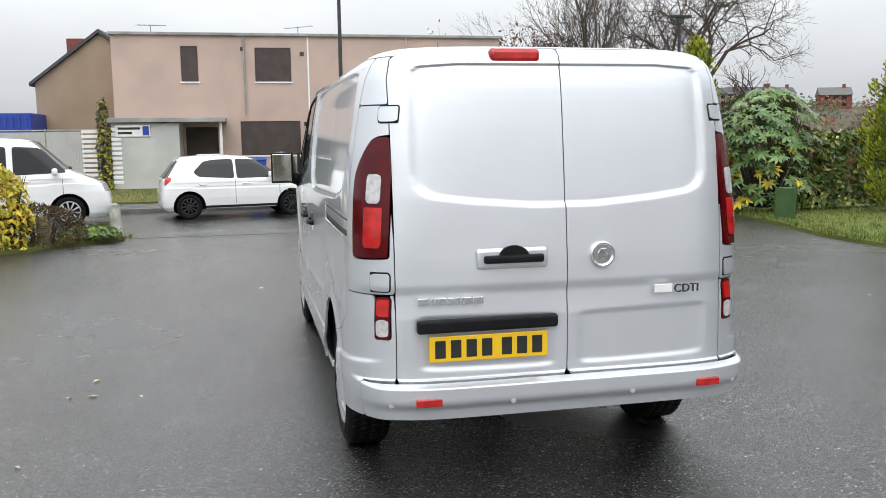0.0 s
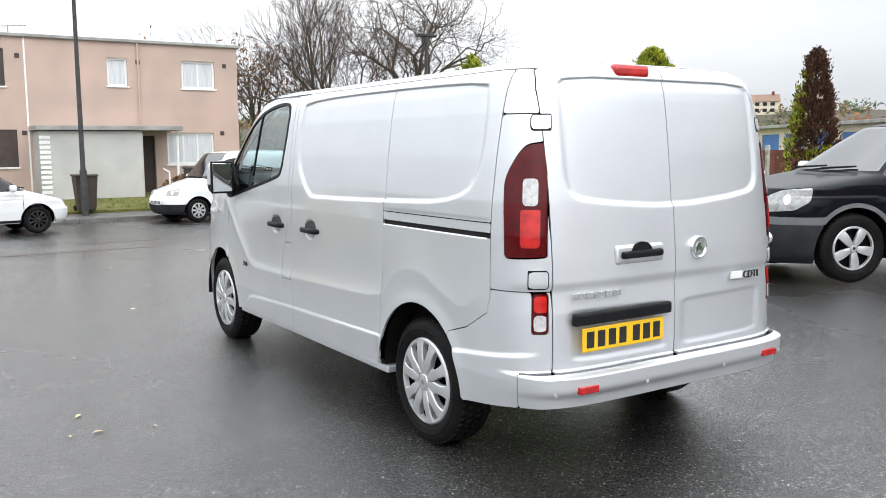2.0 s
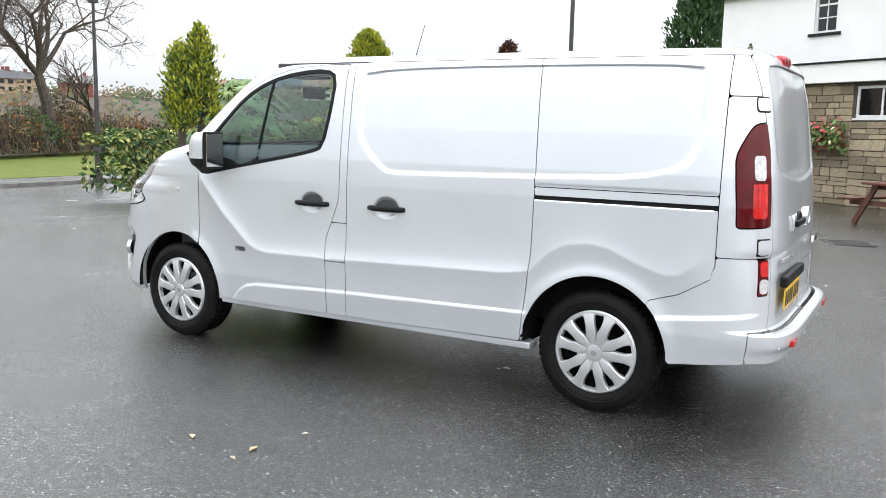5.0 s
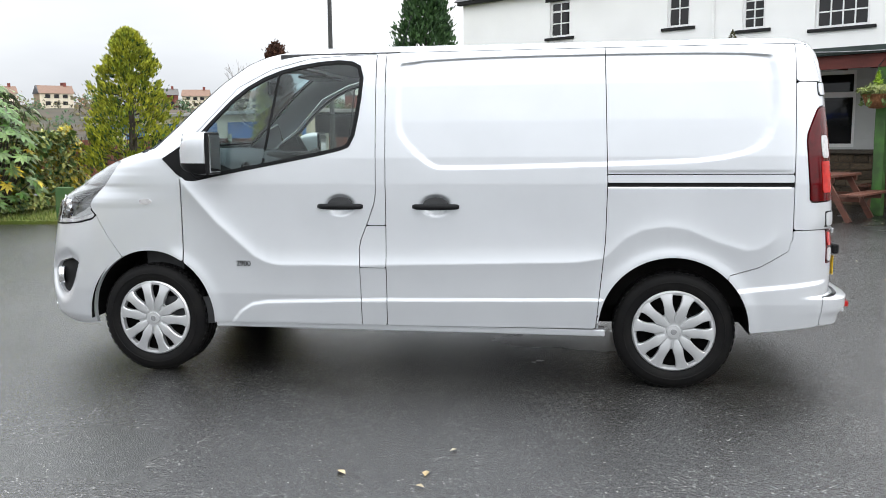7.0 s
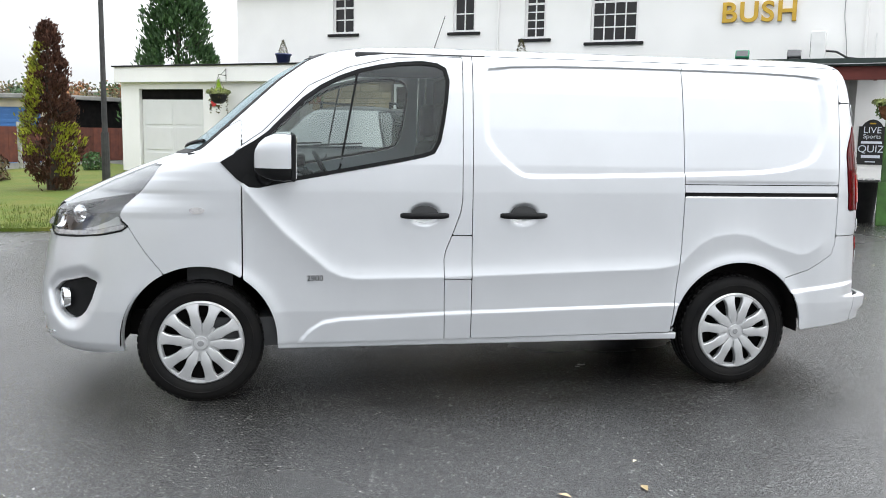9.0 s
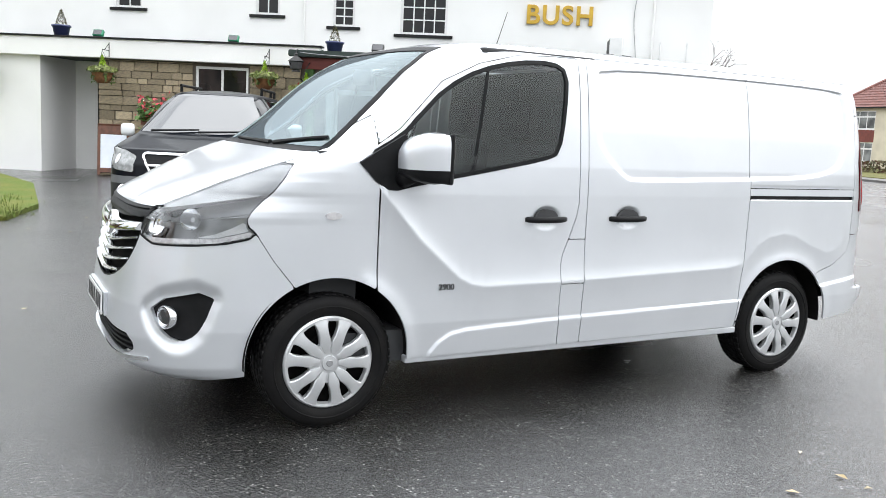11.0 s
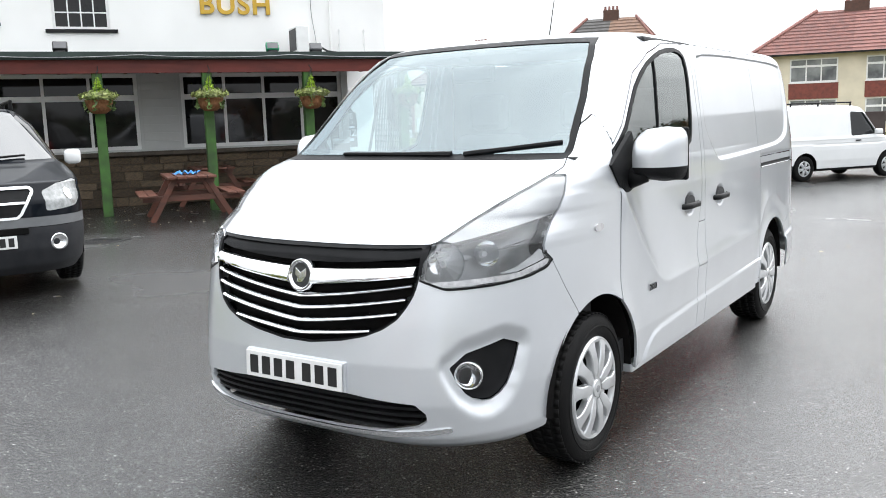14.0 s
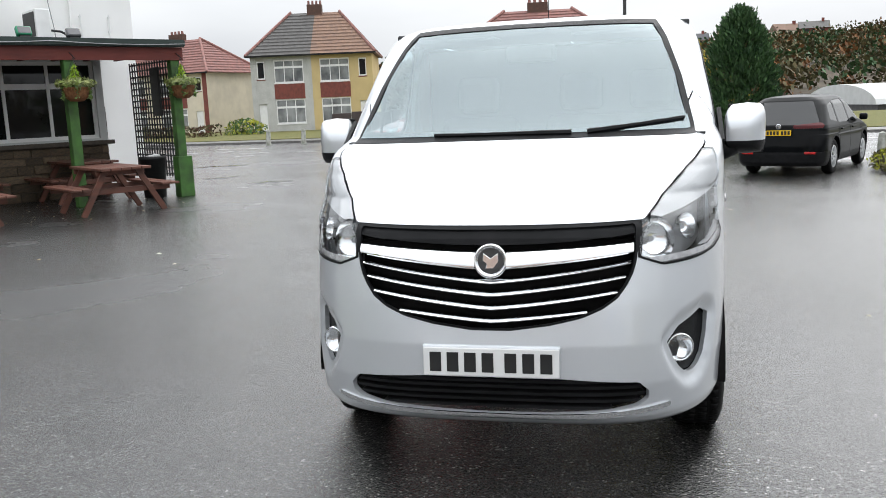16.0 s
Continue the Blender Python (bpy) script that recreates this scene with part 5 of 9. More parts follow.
        for p in windows[:2]:
            yy = min(q[0] for q in p) + 0.12
            bm = bmesh.new()
            a, b = sorted((side * (w - 0.04), side * (w + 0.015)))
            box(bm, (a, yy, belt - 0.14), (b, yy + 0.17, belt - 0.11), 0.008)
            part("door_handle", bm, trim or paint, top)
        for ys in seams:
            part("door_seam", ribbon(sh, [(ys, z) for z in np.linspace(0.36, belt - 0.03, 12)], 0.006, 0.0015, side), DARK_VOID, top)
        for zs_, y0, y1, hh, mat in strips:
            part("rubbing_strip", ribbon(sh, [(y, zs_) for y in np.linspace(y0, y1, 16)], hh, 0.012, side), mat, top)
        if rails:
            bm = bmesh.new()
            xr = side * (w - taper - 0.13)
            tube(bm, (xr, roof[0] - 0.35, H + 0.035), (xr, yr + rk + 0.55, H + 0.035), 0.018, 0.018, 8)
            for yy in (roof[0] - 0.38, (roof[0] + yr) / 2, yr + rk + 0.52):
                tube(bm, (xr, yy, H - 0.05), (xr, yy, H + 0.035), 0.022, 0.018, 8)
            part("roof_rail", bm, BLACK_PLASTIC, top)
    if grille:
        g = part("grille", sh.cut(gr, lip=0.02, lift=-0.01), BLACK_PLASTIC, top)
        cx = np.mean([q[1] for q in grille])
        part("grille_frame", sh.cut(np.minimum(0.012 - np.abs(gr), 1.0), lip=0.01, lift=0.006), CHROME, g)
        part("grille_bar", sh.cut(np.minimum(0.012 - np.abs(Z - cx), gr), lip=0.01, lift=0.002), CHROME, g)
        bm = bmesh.new()
        turned(bm, [(0.075, -0.01), (0.07, 0.008), (0.0, 0.01)], 24, Matrix.Translation((0, yf - hin * 0.45 + 0.005, cx)) @ Matrix.Diagonal((1, 1, 0.6, 1)) @ Matrix.Rotation(radians(-90), 4, "X"))
        part("emblem", bm, CHROME, g)
    for where, col in plate or ():
        if where == "front":
            number_plate(top, Matrix.Translation((0, yf + 0.012, 0.50)) @ pose(0, 0, 0, 0, 0, 180), col)
        else:
            number_plate(top, Matrix.Translation((0, yr - 0.012, where)), col)
    for x0, x1 in ((0.05, -0.5), (0.6, 0.05)) if hz1 > 0.9 else ():
        bm = bmesh.new()
        tube(bm, (x0, hy1 - 0.03, hz1 + 0.045), (x1, hy1 - 0.09, hz1 + 0.075), 0.014, 0.01, 6)
        part("wiper", bm, BLACK_PLASTIC, top)
    bm = boxes(((-w + 0.28, yr + 0.3, 0.22), (w - 0.28, yf - 0.4, 0.5)), ((-w + 0.3, yr + 0.35, 0.5), (w - 0.3, hy1 - 0.1, belt - 0.1)))
    part("underbody", bm, DARK_VOID, top)
    return top


def lie(x, y, rz):
    return pose(x, y, float(ground_z(np.array(x), np.array(y))), 0, 0, rz)


ESTATE = car("estate_car", "dark blue-black off-road estate car with grey bumpers, parked facing out", lie(6.89, 0.18, 65.5), NAVY_PAINT, 4.30, 1.80, 1.73, 2.71, 0.90,
    (0.99, 0.14, 1.14, 1.22), (0.42, -1.9), 1.10,
    [[(1.06, 1.12), (0.52, 1.59), (0.36, 1.635), (-0.02, 1.645), (-0.02, 1.11)], [(-0.10, 1.12), (-0.10, 1.64), (-0.98, 1.62), (-1.02, 1.12)], [(-1.10, 1.13), (-1.07, 1.61), (-1.75, 1.56), (-2.02, 1.16)]],
    0.365, 0.235, (5, 0.038, 0.0), 0.36, GREY_PLASTIC, 0.70, cap=CAP_SILVER, head=[(-1.68, 0.74), (-1.64, 0.92), (-1.40, 0.985), (-0.98, 1.01), (-1.0, 0.86), (-1.2, 0.77)],
    tail=[(1.40, 0.85), (1.22, 0.85), (1.24, 1.2), (1.38, 1.2)], grille=[(-0.40, 0.955), (0.40, 0.955), (0.43, 0.93), (0.31, 0.72), (0.28, 0.70), (-0.28, 0.70), (-0.31, 0.72), (-0.43, 0.93)],
    plate=[("front", PLATE_WHITE)], arch_trim=True, rails=True, clad=0.50, tread=True, lower=(0.615, DARK_PLASTIC), seams=(0.98, -0.06, -1.04), strips=((0.60, -0.88, 0.88, 0.045, GREY_PLASTIC),), reach=0.15, taper=0.25)
car("hatchback", "small white hatchback with black alloy wheels, parked by the kerb", lie(-1.78, 16.2, -79), WHITE_METAL, 3.85, 1.70, 1.50, 2.43, 0.80,
    (0.72, 0.10, 0.96, 1.05), (0.30, -1.2), 0.94,
    [[(1.02, 0.95), (0.50, 1.34), (0.36, 1.375), (-0.10, 1.40), (-0.10, 0.94)], [(-0.16, 0.94), (-0.16, 1.40), (-0.62, 1.385), (-0.86, 1.34), (-1.10, 1.10), (-0.98, 0.99)]],
    0.30, 0.205, (10, 0.014, 0.0), 0.35, cap=ALLOY_BLACK, head=[(-1.60, 0.66), (-1.55, 0.78), (-1.02, 0.86), (-1.1, 0.68)],
    tail=[(1.05, 0.78), (0.80, 0.92), (0.84, 1.0), (1.10, 0.98)], taper=0.20, seams=(0.92, -0.14), strips=((0.285, -0.85, 0.85, 0.03, DARK_PLASTIC),))
car("small_van", "small white van with dark bumpers, parked by the kerb", lie(4.5, 17.35, 101), WHITE_METAL, 4.0, 1.66, 1.80, 2.62, 0.74,
    (0.78, 0.12, 1.05, 1.0), (0.35, -1.5), 1.02,
    [[(0.98, 1.05), (0.48, 1.52), (0.34, 1.58), (-0.02, 1.60), (-0.02, 1.03)]], 0.295, 0.19, (8, 0.02, 0.0), 0.05, DARK_PLASTIC, 0.46, True, head=[(-1.60, 0.66), (-1.55, 0.80), (-1.05, 0.86), (-1.10, 0.68)],
    tail=[(1.35, 0.85), (1.25, 0.85), (1.25, 1.35), (1.35, 1.35)], plate=[("front", PLATE_WHITE)], rear_glass=False, taper=0.10, seams=(0.92, -0.08), strips=((0.56, -0.88, 0.86, 0.05, DARK_PLASTIC),))
car("white_van", "white panel van with alloy wheels and tinted side glass", lie(-6.9, 14.8, -80), WHITE_METAL, 4.9, 1.90, 1.95, 3.0, 0.90,
    (0.92, 0.12, 1.22, 1.62), (0.85, -2.2), 1.14,
    [[(1.50, 1.19), (1.08, 1.66), (0.95, 1.73), (0.45, 1.76), (0.45, 1.15)], [(0.33, 1.15), (0.33, 1.76), (-0.75, 1.76), (-0.75, 1.15)]], 0.335, 0.235, (10, 0.014, 0.0), 0.05, None, 0.4, True,
    head=[(-2.02, 0.72), (-1.98, 0.90), (-1.45, 0.98), (-1.48, 0.76)], rear_glass=False, taper=0.12, seams=(1.4, 0.39, -0.85), lower=None)
car("red_van", "small red van with black bumpers, parked across the car park", lie(5.45, -19.6, -42.6), RED_PAINT, 4.38, 1.81, 1.80, 2.73, 0.88,
    (0.86, 0.14, 1.12, 1.12), (0.40, -1.7), 1.08,
    [[(1.10, 1.11), (0.52, 1.56), (0.38, 1.61), (0.0, 1.63), (0.0, 1.09)]], 0.315, 0.2, (8, 0.022, 0.0), 0.05, DARK_PLASTIC, 0.50, True, head=[(-1.80, 0.76), (-1.74, 0.92), (-1.22, 1.0), (-1.28, 0.78)],
    tail=[(1.35, 0.85), (1.25, 0.85), (1.25, 1.35), (1.35, 1.35)], plate=[("front", PLATE_WHITE)], rear_glass=False, taper=0.10, seams=(1.0, -0.06), strips=((0.56, -0.9, 0.9, 0.045, DARK_PLASTIC),))
car("delivery_van", "white delivery van with a roof bar and steel wheels", lie(2.0, -19.1, 146), WHITE_METAL, 4.4, 1.70, 1.86, 2.73, 0.80,
    (0.82, 0.12, 1.12, 1.25), (0.62, -1.8), 1.08,
    [[(1.20, 1.11), (0.72, 1.58), (0.58, 1.64), (0.12, 1.67), (0.12, 1.07)]], 0.315, 0.19, (6, 0.03, 0.0), 0.05, BLACK_PLASTIC, 0.40, True, head=[(-1.72, 0.72), (-1.66, 0.90), (-1.20, 0.98), (-1.26, 0.76)],
    tail=[(1.42, 0.98), (1.28, 0.98), (1.28, 1.24), (1.42, 1.24)], plate=[(0.62, PLATE_YELLOW)], rear_glass=False, taper=0.10, rails=True)
CROSSOVER = car("crossover_car", "glossy black crossover car seen from behind", lie(-4.1, -15.75, 156.4), BLACK_PAINT, 4.55, 1.84, 1.67, 2.70, 0.92,
    (0.88, 0.14, 1.08, 1.15), (0.35, -1.8), 1.04,
    [[(1.05, 1.08), (0.45, 1.50), (0.0, 1.55), (0.0, 1.05)], [(-0.08, 1.05), (-0.08, 1.55), (-0.90, 1.52), (-1.0, 1.06)], [(-1.08, 1.07), (-1.0, 1.50), (-1.45, 1.44), (-1.62, 1.14)]],
    0.36, 0.235, (10, 0.018, 0.0), 0.55, BLACK_PLASTIC, 0.50, head=[(-1.80, 0.72), (-1.75, 0.84), (-1.2, 0.92), (-1.25, 0.76)], cap=CAP_SILVER,
    tail=[(1.95, 0.98), (1.28, 0.98), (1.20, 1.05), (1.30, 1.10), (1.95, 1.05)], plate=[(0.90, PLATE_YELLOW)], arch_trim=True, clad=0.4, tail_mat=LENS_RED, seams=(1.0, -0.04, -1.0), reach=0.16)

bm = bmesh.new()
turned(bm, [(0.05, -0.02), (0.055, 0.004), (0.045, 0.008), (0.0, 0.006)], 24, Matrix.Translation((0, -2.275, 1.03)) @ Matrix.Rotation(radians(90), 4, "X"))
part("emblem", bm, CHROME, CROSSOVER)
for sx in (-1, 1):
    x0, x1 = sorted((sx * 0.52, sx * 0.74))
    part("rear_reflector", boxes(((x0, -2.285, 0.46), (x1, -2.22, 0.51)), bevel=0.01), LENS_BRIGHT, CROSSOVER)
for sx in (-1, 1):
    bm = bmesh.new()
    turned(bm, [(0.075, -0.03), (0.075, 0.006), (0.062, 0.012), (0.055, 0.002), (0.0, -0.012)], 24, Matrix.Translation((sx * 0.60, 2.20, 0.47)) @ Matrix.Rotation(radians(-90), 4, "X") @ Matrix.Rotation(radians(sx * 12), 4, "Y"))
    part("fog_lamp", bm, CHROME, ESTATE, smooth=True)
part("bumper_slot", boxes(((-0.36, 2.235, 0.56), (0.36, 2.262, 0.615)), bevel=0.008), DARK_VOID, ESTATE)

# ---- the public house ----
WHITE_RENDER = surface("white_render", (0.90, 0.895, 0.88), (0.85, 0.845, 0.83), 0.8, rough=0.8, bump=0.15, bscale=60, fine=0.03)
GREY_RENDER = surface("pale_boards", (0.56, 0.57, 0.56), (0.50, 0.51, 0.50), 1.5, rough=0.7, bump=0.2, bscale=40)
BLACK_TRIM = surface("black_painted_trim", (0.010, 0.010, 0.011), (0.016, 0.016, 0.016), 6, rough=0.5, spec=0.25)
WHITE_FRAME = surface("white_window_frame", (0.80, 0.80, 0.79), (0.74, 0.74, 0.73), 5, rough=0.35)
PANE_DARK = surface("dark_window_pane", (0.008, 0.009, 0.010), (0.018, 0.017, 0.018), 0.9, rough=0.04)
RED_WOOD = surface("red_painted_fascia", (0.14, 0.026, 0.018), (0.09, 0.018, 0.013), 5, rough=0.6, bump=0.3, stretch=(0.3, 1, 1))
GREEN_WOOD = surface("green_painted_post", (0.055, 0.15, 0.028), (0.035, 0.075, 0.022), 4, rough=0.65, bump=0.4, bscale=40)
ROOF_FELT = surface("dark_green_roof_edge", (0.018, 0.03, 0.026), (0.03, 0.045, 0.04), 4, rough=0.6, bump=0.3)
BROWN_STONE = surface("brown_sandstone", (0.12, 0.085, 0.052), (0.07, 0.055, 0.04), 7, rough=0.85, bump=0.6, bscale=45, per=0.5, fine=0.2)
SANDSTONE = surface("coursed_sandstone", (0.36, 0.29, 0.19), (0.25, 0.21, 0.15), 7, rough=0.85, bump=0.6, bscale=45, per=0.4, fine=0.15)
MORTAR = surface("old_mortar", (0.10, 0.085, 0.068), (0.07, 0.06, 0.05), 9, rough=0.95, bump=0.4)
GOLD = surface("gold_letters", (0.60, 0.38, 0.04), (0.52, 0.32, 0.03), 8, rough=0.35, metal=0.4, coat=0.4)
TABLE_WOOD = surface("red_brown_stained_wood", (0.15, 0.055, 0.035), (0.09, 0.04, 0.028), 9, rough=0.55, bump=0.3, stretch=(0.25, 1, 1))
SLATE = surface("dark_slate", (0.05, 0.052, 0.06), (0.075, 0.075, 0.08), 5, rough=0.6, bump=0.4, per=0.15)
WICKER = surface("wicker", (0.26, 0.12, 0.05), (0.16, 0.07, 0.03), 25, rough=0.9, bump=0.8, bscale=120)

PUB = pose(14.5, -5.72, 0, 0, 0, -124)


def wall_with_holes(x0, x1, z0, z1, holes, y0, y1):
    """A wall in the xz plane between y0 and y1, with rectangular openings right through."""
    xs = sorted({x0, x1, *[v for h in holes for v in (h[0], h[1])]})
    zs = sorted({z0, z1, *[v for h in holes for v in (h[2], h[3])]})
    bm = bmesh.new()
    solid = {}
    for i in range(len(xs) - 1):
        for j in range(len(zs) - 1):
            cx, cz = (xs[i] + xs[i + 1]) / 2, (zs[j] + zs[j + 1]) / 2
            solid[i, j] = x0 <= cx <= x1 and z0 <= cz <= z1 and not any(h[0] < cx < h[1] and h[2] < cz < h[3] for h in holes)
    def quad(*p):
        bm.faces.new([bm.verts.new(v) for v in p])
    for (i, j), s in solid.items():
        if not s:
            continue
        a, b, c, d = xs[i], xs[i + 1], zs[j], zs[j + 1]
        quad((a, y0, c), (b, y0, c), (b, y0, d), (a, y0, d))
        quad((b, y1, c), (a, y1, c), (a, y1, d), (b, y1, d))
        for (di, dj), p in (((-1, 0), ((a, y1, c), (a, y0, c), (a, y0, d), (a, y1, d))), ((1, 0), ((b, y0, c), (b, y1, c), (b, y1, d), (b, y0, d))),
                            ((0, -1), ((a, y1, c), (b, y1, c), (b, y0, c), (a, y0, c))), ((0, 1), ((a, y0, d), (b, y0, d), (b, y1, d), (a, y1, d)))):
            if not solid.get((i + di, j + dj)):
                quad(*p)
    bmesh.ops.remove_doubles(bm, verts=bm.verts[:], dist=0.0005)
    return bm


def window(parent, x0, x1, z0, z1, y, cols, rows, frame_w=0.05, bar=0.025, depth=0.06, sill=None, lintel=None, transom=None, pane=None, curtain=None, frame=None):
    """A window in an opening at depth y: outer frame, glazing bars and panes."""
    w = new("window")
    w.parent = parent
    bm = boxes(((x0, y, z0), (x1, y + depth, z0 + frame_w)), ((x0, y, z1 - frame_w), (x1, y + depth, z1)), ((x0, y, z0 + frame_w), (x0 + frame_w, y + depth, z1 - frame_w)), ((x1 - frame_w, y, z0 + frame_w), (x1, y + depth, z1 - frame_w)))
    part("frame", bm, frame or WHITE_FRAME, w)
    xs = np.linspace(x0 + frame_w, x1 - frame_w, cols + 1)
    zs = list(np.linspace(z0 + frame_w, (transom or z1 - frame_w), rows + 1)) + ([z1 - frame_w] if transom else [])
    for x in xs[1:-1]:
        part("glazing_bar", boxes(((x - bar / 2, y + 0.008, z0 + frame_w), (x + bar / 2, y + depth - 0.01, z1 - frame_w))), frame or WHITE_FRAME, w)
    for z in zs[1:-1]:
        b2 = bar * (1.8 if transom and abs(z - transom) < 1e-6 else 1)
        part("glazing_bar", boxes(((x0 + frame_w, y + 0.011, z - b2 / 2), (x1 - frame_w, y + depth - 0.013, z + b2 / 2))), frame or WHITE_FRAME, w)
    for i in range(len(xs) - 1):
        for j in range(len(zs) - 1):
            part("pane", boxes(((xs[i], y + 0.03, zs[j]), (xs[i + 1], y + 0.036, zs[j + 1]))), pane or PANE_DARK, w)
    if curtain:
        for a, b in ((x0 + frame_w, x0 + frame_w + 0.3 * (x1 - x0)), (x1 - frame_w - 0.3 * (x1 - x0), x1 - frame_w)):
            part("curtain", boxes(((a, y + 0.026, z0 + frame_w), (b, y + 0.0295, z1 - frame_w))), curtain, w)
    if sill:
        part("sill", boxes(((x0 - sill[0], y - sill[1], z0 - sill[2]), (x1 + sill[0], y + 0.02, z0)), bevel=0.006), sill[3], w)
    if lintel:
        part("lintel", boxes(((x0 - lintel[0], y - lintel[1], z1 + 0.0), (x1 + lintel[0], y + 0.02, z1 + lintel[2])), bevel=0.006), lintel[3], w)
    return w


def stones(parent, x0, x1, z0, z1, y, course=0.15, seed=3, name="stone", cap=300, mat=None, wide=(0.16, 0.48)):
    """Coursed rubble laid on the face of a wall at y, each stone proud of the mortar, facing -y."""
    rng = random.Random(seed)
    shapes = []
    for k in range(10):
        bm = bmesh.new()
        box(bm, (-0.5, -0.5, -0.5), (0.5, 0.5, 0.5))
        bmesh.ops.bevel(bm, geom=bm.edges[:], offset=0.06, segments=1, affect="EDGES")
        for v in bm.verts:
            v.co += Vector((rng.uniform(-0.03, 0.03), rng.uniform(-0.12, 0.12), rng.uniform(-0.03, 0.03)))
        me = bpy.data.meshes.new("stone")
        bm.to_mesh(me)
        bm.free()
        me.materials.append(mat or SANDSTONE)
        shapes.append(me)
    z, count = z0, 0
    while z < z1 - 0.03 and count < cap:
        h = min(course * rng.choice((0.6, 0.8, 1.0, 1.3)), z1 - z)
        x = x0
        while x < x1 - 0.02 and count < cap:
            wd = min(rng.uniform(*wide), x1 - x)
            if x1 - x - wd < 0.08:
                wd = x1 - x
            ob = new(name, rng.choice(shapes))
            ob.parent = parent
            ob.matrix_basis = Matrix.Translation((x + wd / 2, y, z + h / 2)) @ Matrix.Diagonal((wd - 0.014, 0.06, h - 0.014, 1))
            x += wd
            count += 1
        z += h


def pub():
    top = thing("public_house", "white rendered public house with black trims and a stone-fronted bar", "building", at=PUB)
    ups = [(-6.95, -6.28, 4.0, 4.95, 2, 2), (-3.42, -2.82, 3.95, 4.86, 2, 2), (-1.52, -0.98, 3.74, 4.84, 2, 4), (0.12, 1.24, 3.62, 4.82, 4, 3)]
    holes = [(a, b, c, d) for a, b, c, d, *_ in ups]
    part("wall", wall_with_holes(-10.1, 7.32, 0, 5.25, holes, 0, 0.35), WHITE_RENDER, top)
    for x0, x1 in ((-10.1, -9.75), (6.97, 7.32)):
        part("wall", boxes(((x0, 0.35, 0), (x1, 8.0, 5.25))), WHITE_RENDER, top)
    part("wall", boxes(((-10.1, 8.0, 0), (7.32, 8.35, 5.25))), WHITE_RENDER, top)
    for k, (a, b, c, d, nc, nr) in enumerate(ups):
        wdw = window(top, a, b, c, d, 0.05, nc, nr, 0.06, 0.028, sill=(0.14, 0.10, 0.07, BLACK_TRIM), lintel=(0.14, 0.068, 0.13, BLACK_TRIM), transom=d - 0.27 if k != 1 else None)
    bm = bmesh.new()
    v = [bm.verts.new(p) for p in ((-10.3, -0.2, 5.28), (7.5, -0.2, 5.28), (7.5, 8.5, 5.28), (-10.3, 8.5, 5.28), (-10.3, 4.15, 8.3), (7.5, 4.15, 8.3))]
    for f in ((0, 1, 5, 4), (2, 3, 4, 5), (1, 2, 5), (3, 0, 4), (3, 2, 1, 0)):
        bm.faces.new([v[i] for i in f])
    part("roof", bm, SLATE, top)
    part("gutter", boxes(((-10.2, -0.18, 5.17), (7.4, -0.012, 5.27)), bevel=0.02), BLACK_TRIM, top)
    for x in (-2.2, 6.0):
        bm = bmesh.new()
        tube(bm, (x, -0.04, 2.9), (x, -0.04, 5.2), 0.028, 0.028, 8)
        part("downpipe", bm, WHITE_RENDER, top)
    for text, x, z in (("HOLLIN", 2.55, 4.60), ("BUSH", 3.07, 3.98)):
        cu = bpy.data.curves.new("sign_letters", "FONT")
        cu.body, cu.size, cu.extrude, cu.space_character, cu.bevel_depth = text, 0.60, 0.03, 1.12, 0.006
        cu.offset = 0.008
        ob = new("sign_letters", cu)
        cu.materials.append(GOLD)
        ob.parent = top
        ob["label"] = "raised gold letters"
        ob.matrix_basis = Matrix.Translation((x, -0.035, z)) @ pose(0, 0, 0, 90, 0, 0)
    # bar front with big windows over a stone plinth
    yb, s0 = -1.63, 3.39
    bar = [(s0 - 4.42, s0 - 1.80), (s0 - 0.98, s0 + 2.36)]
    part("wall", wall_with_holes(s0 - 4.6, s0 + 2.5, 1.0, 2.95, [(a, b, 1.12, 2.60) for a, b in bar], yb, yb + 0.25), GREY_RENDER, top)
    part("plinth", boxes(((s0 - 4.6, yb + 0.02, 0), (s0 + 2.5, yb + 0.25, 1.0))), MORTAR, top)
    part("end_wall", boxes(((s0 + 2.25, yb + 0.25, 0), (s0 + 2.5, 0, 2.95))), WHITE_RENDER, top)
    part("bar_sill", boxes(((s0 - 4.62, yb - 0.10, 1.0), (s0 + 2.6, yb + 0.02, 1.08)), bevel=0.008), MORTAR, top)
    # near-black sheet stands for the unlit room behind the bar windows
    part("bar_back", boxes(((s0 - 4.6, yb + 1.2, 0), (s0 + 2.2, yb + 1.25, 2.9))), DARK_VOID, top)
    window(top, *bar[0], 1.12, 2.60, yb + 0.06, 3, 1, 0.07, 0.06, transom=2.14)
    window(top, *bar[1], 1.12, 2.60, yb + 0.06, 4, 1, 0.07, 0.06, transom=2.14)
    for k in range(9):
        part("board", boxes(((s0 - 1.74, yb - 0.012, 1.12 + 0.165 * k), (s0 - 1.04, yb, 1.12 + 0.165 * k + 0.157)), bevel=0.003), GREY_RENDER, top)
    # flat-roofed wing with garage
    part("wall", wall_with_holes(s0 - 16.3, s0 - 11.35, 0, 2.68, [(s0 - 15.65, s0 - 13.4, 0, 2.48)], yb, yb + 0.25), WHITE_RENDER, top)
    part("wall", boxes(((s0 - 11.35, yb + 1.55, 0), (s0 - 9.94, yb + 1.8, 2.68))), WHITE_RENDER, top)
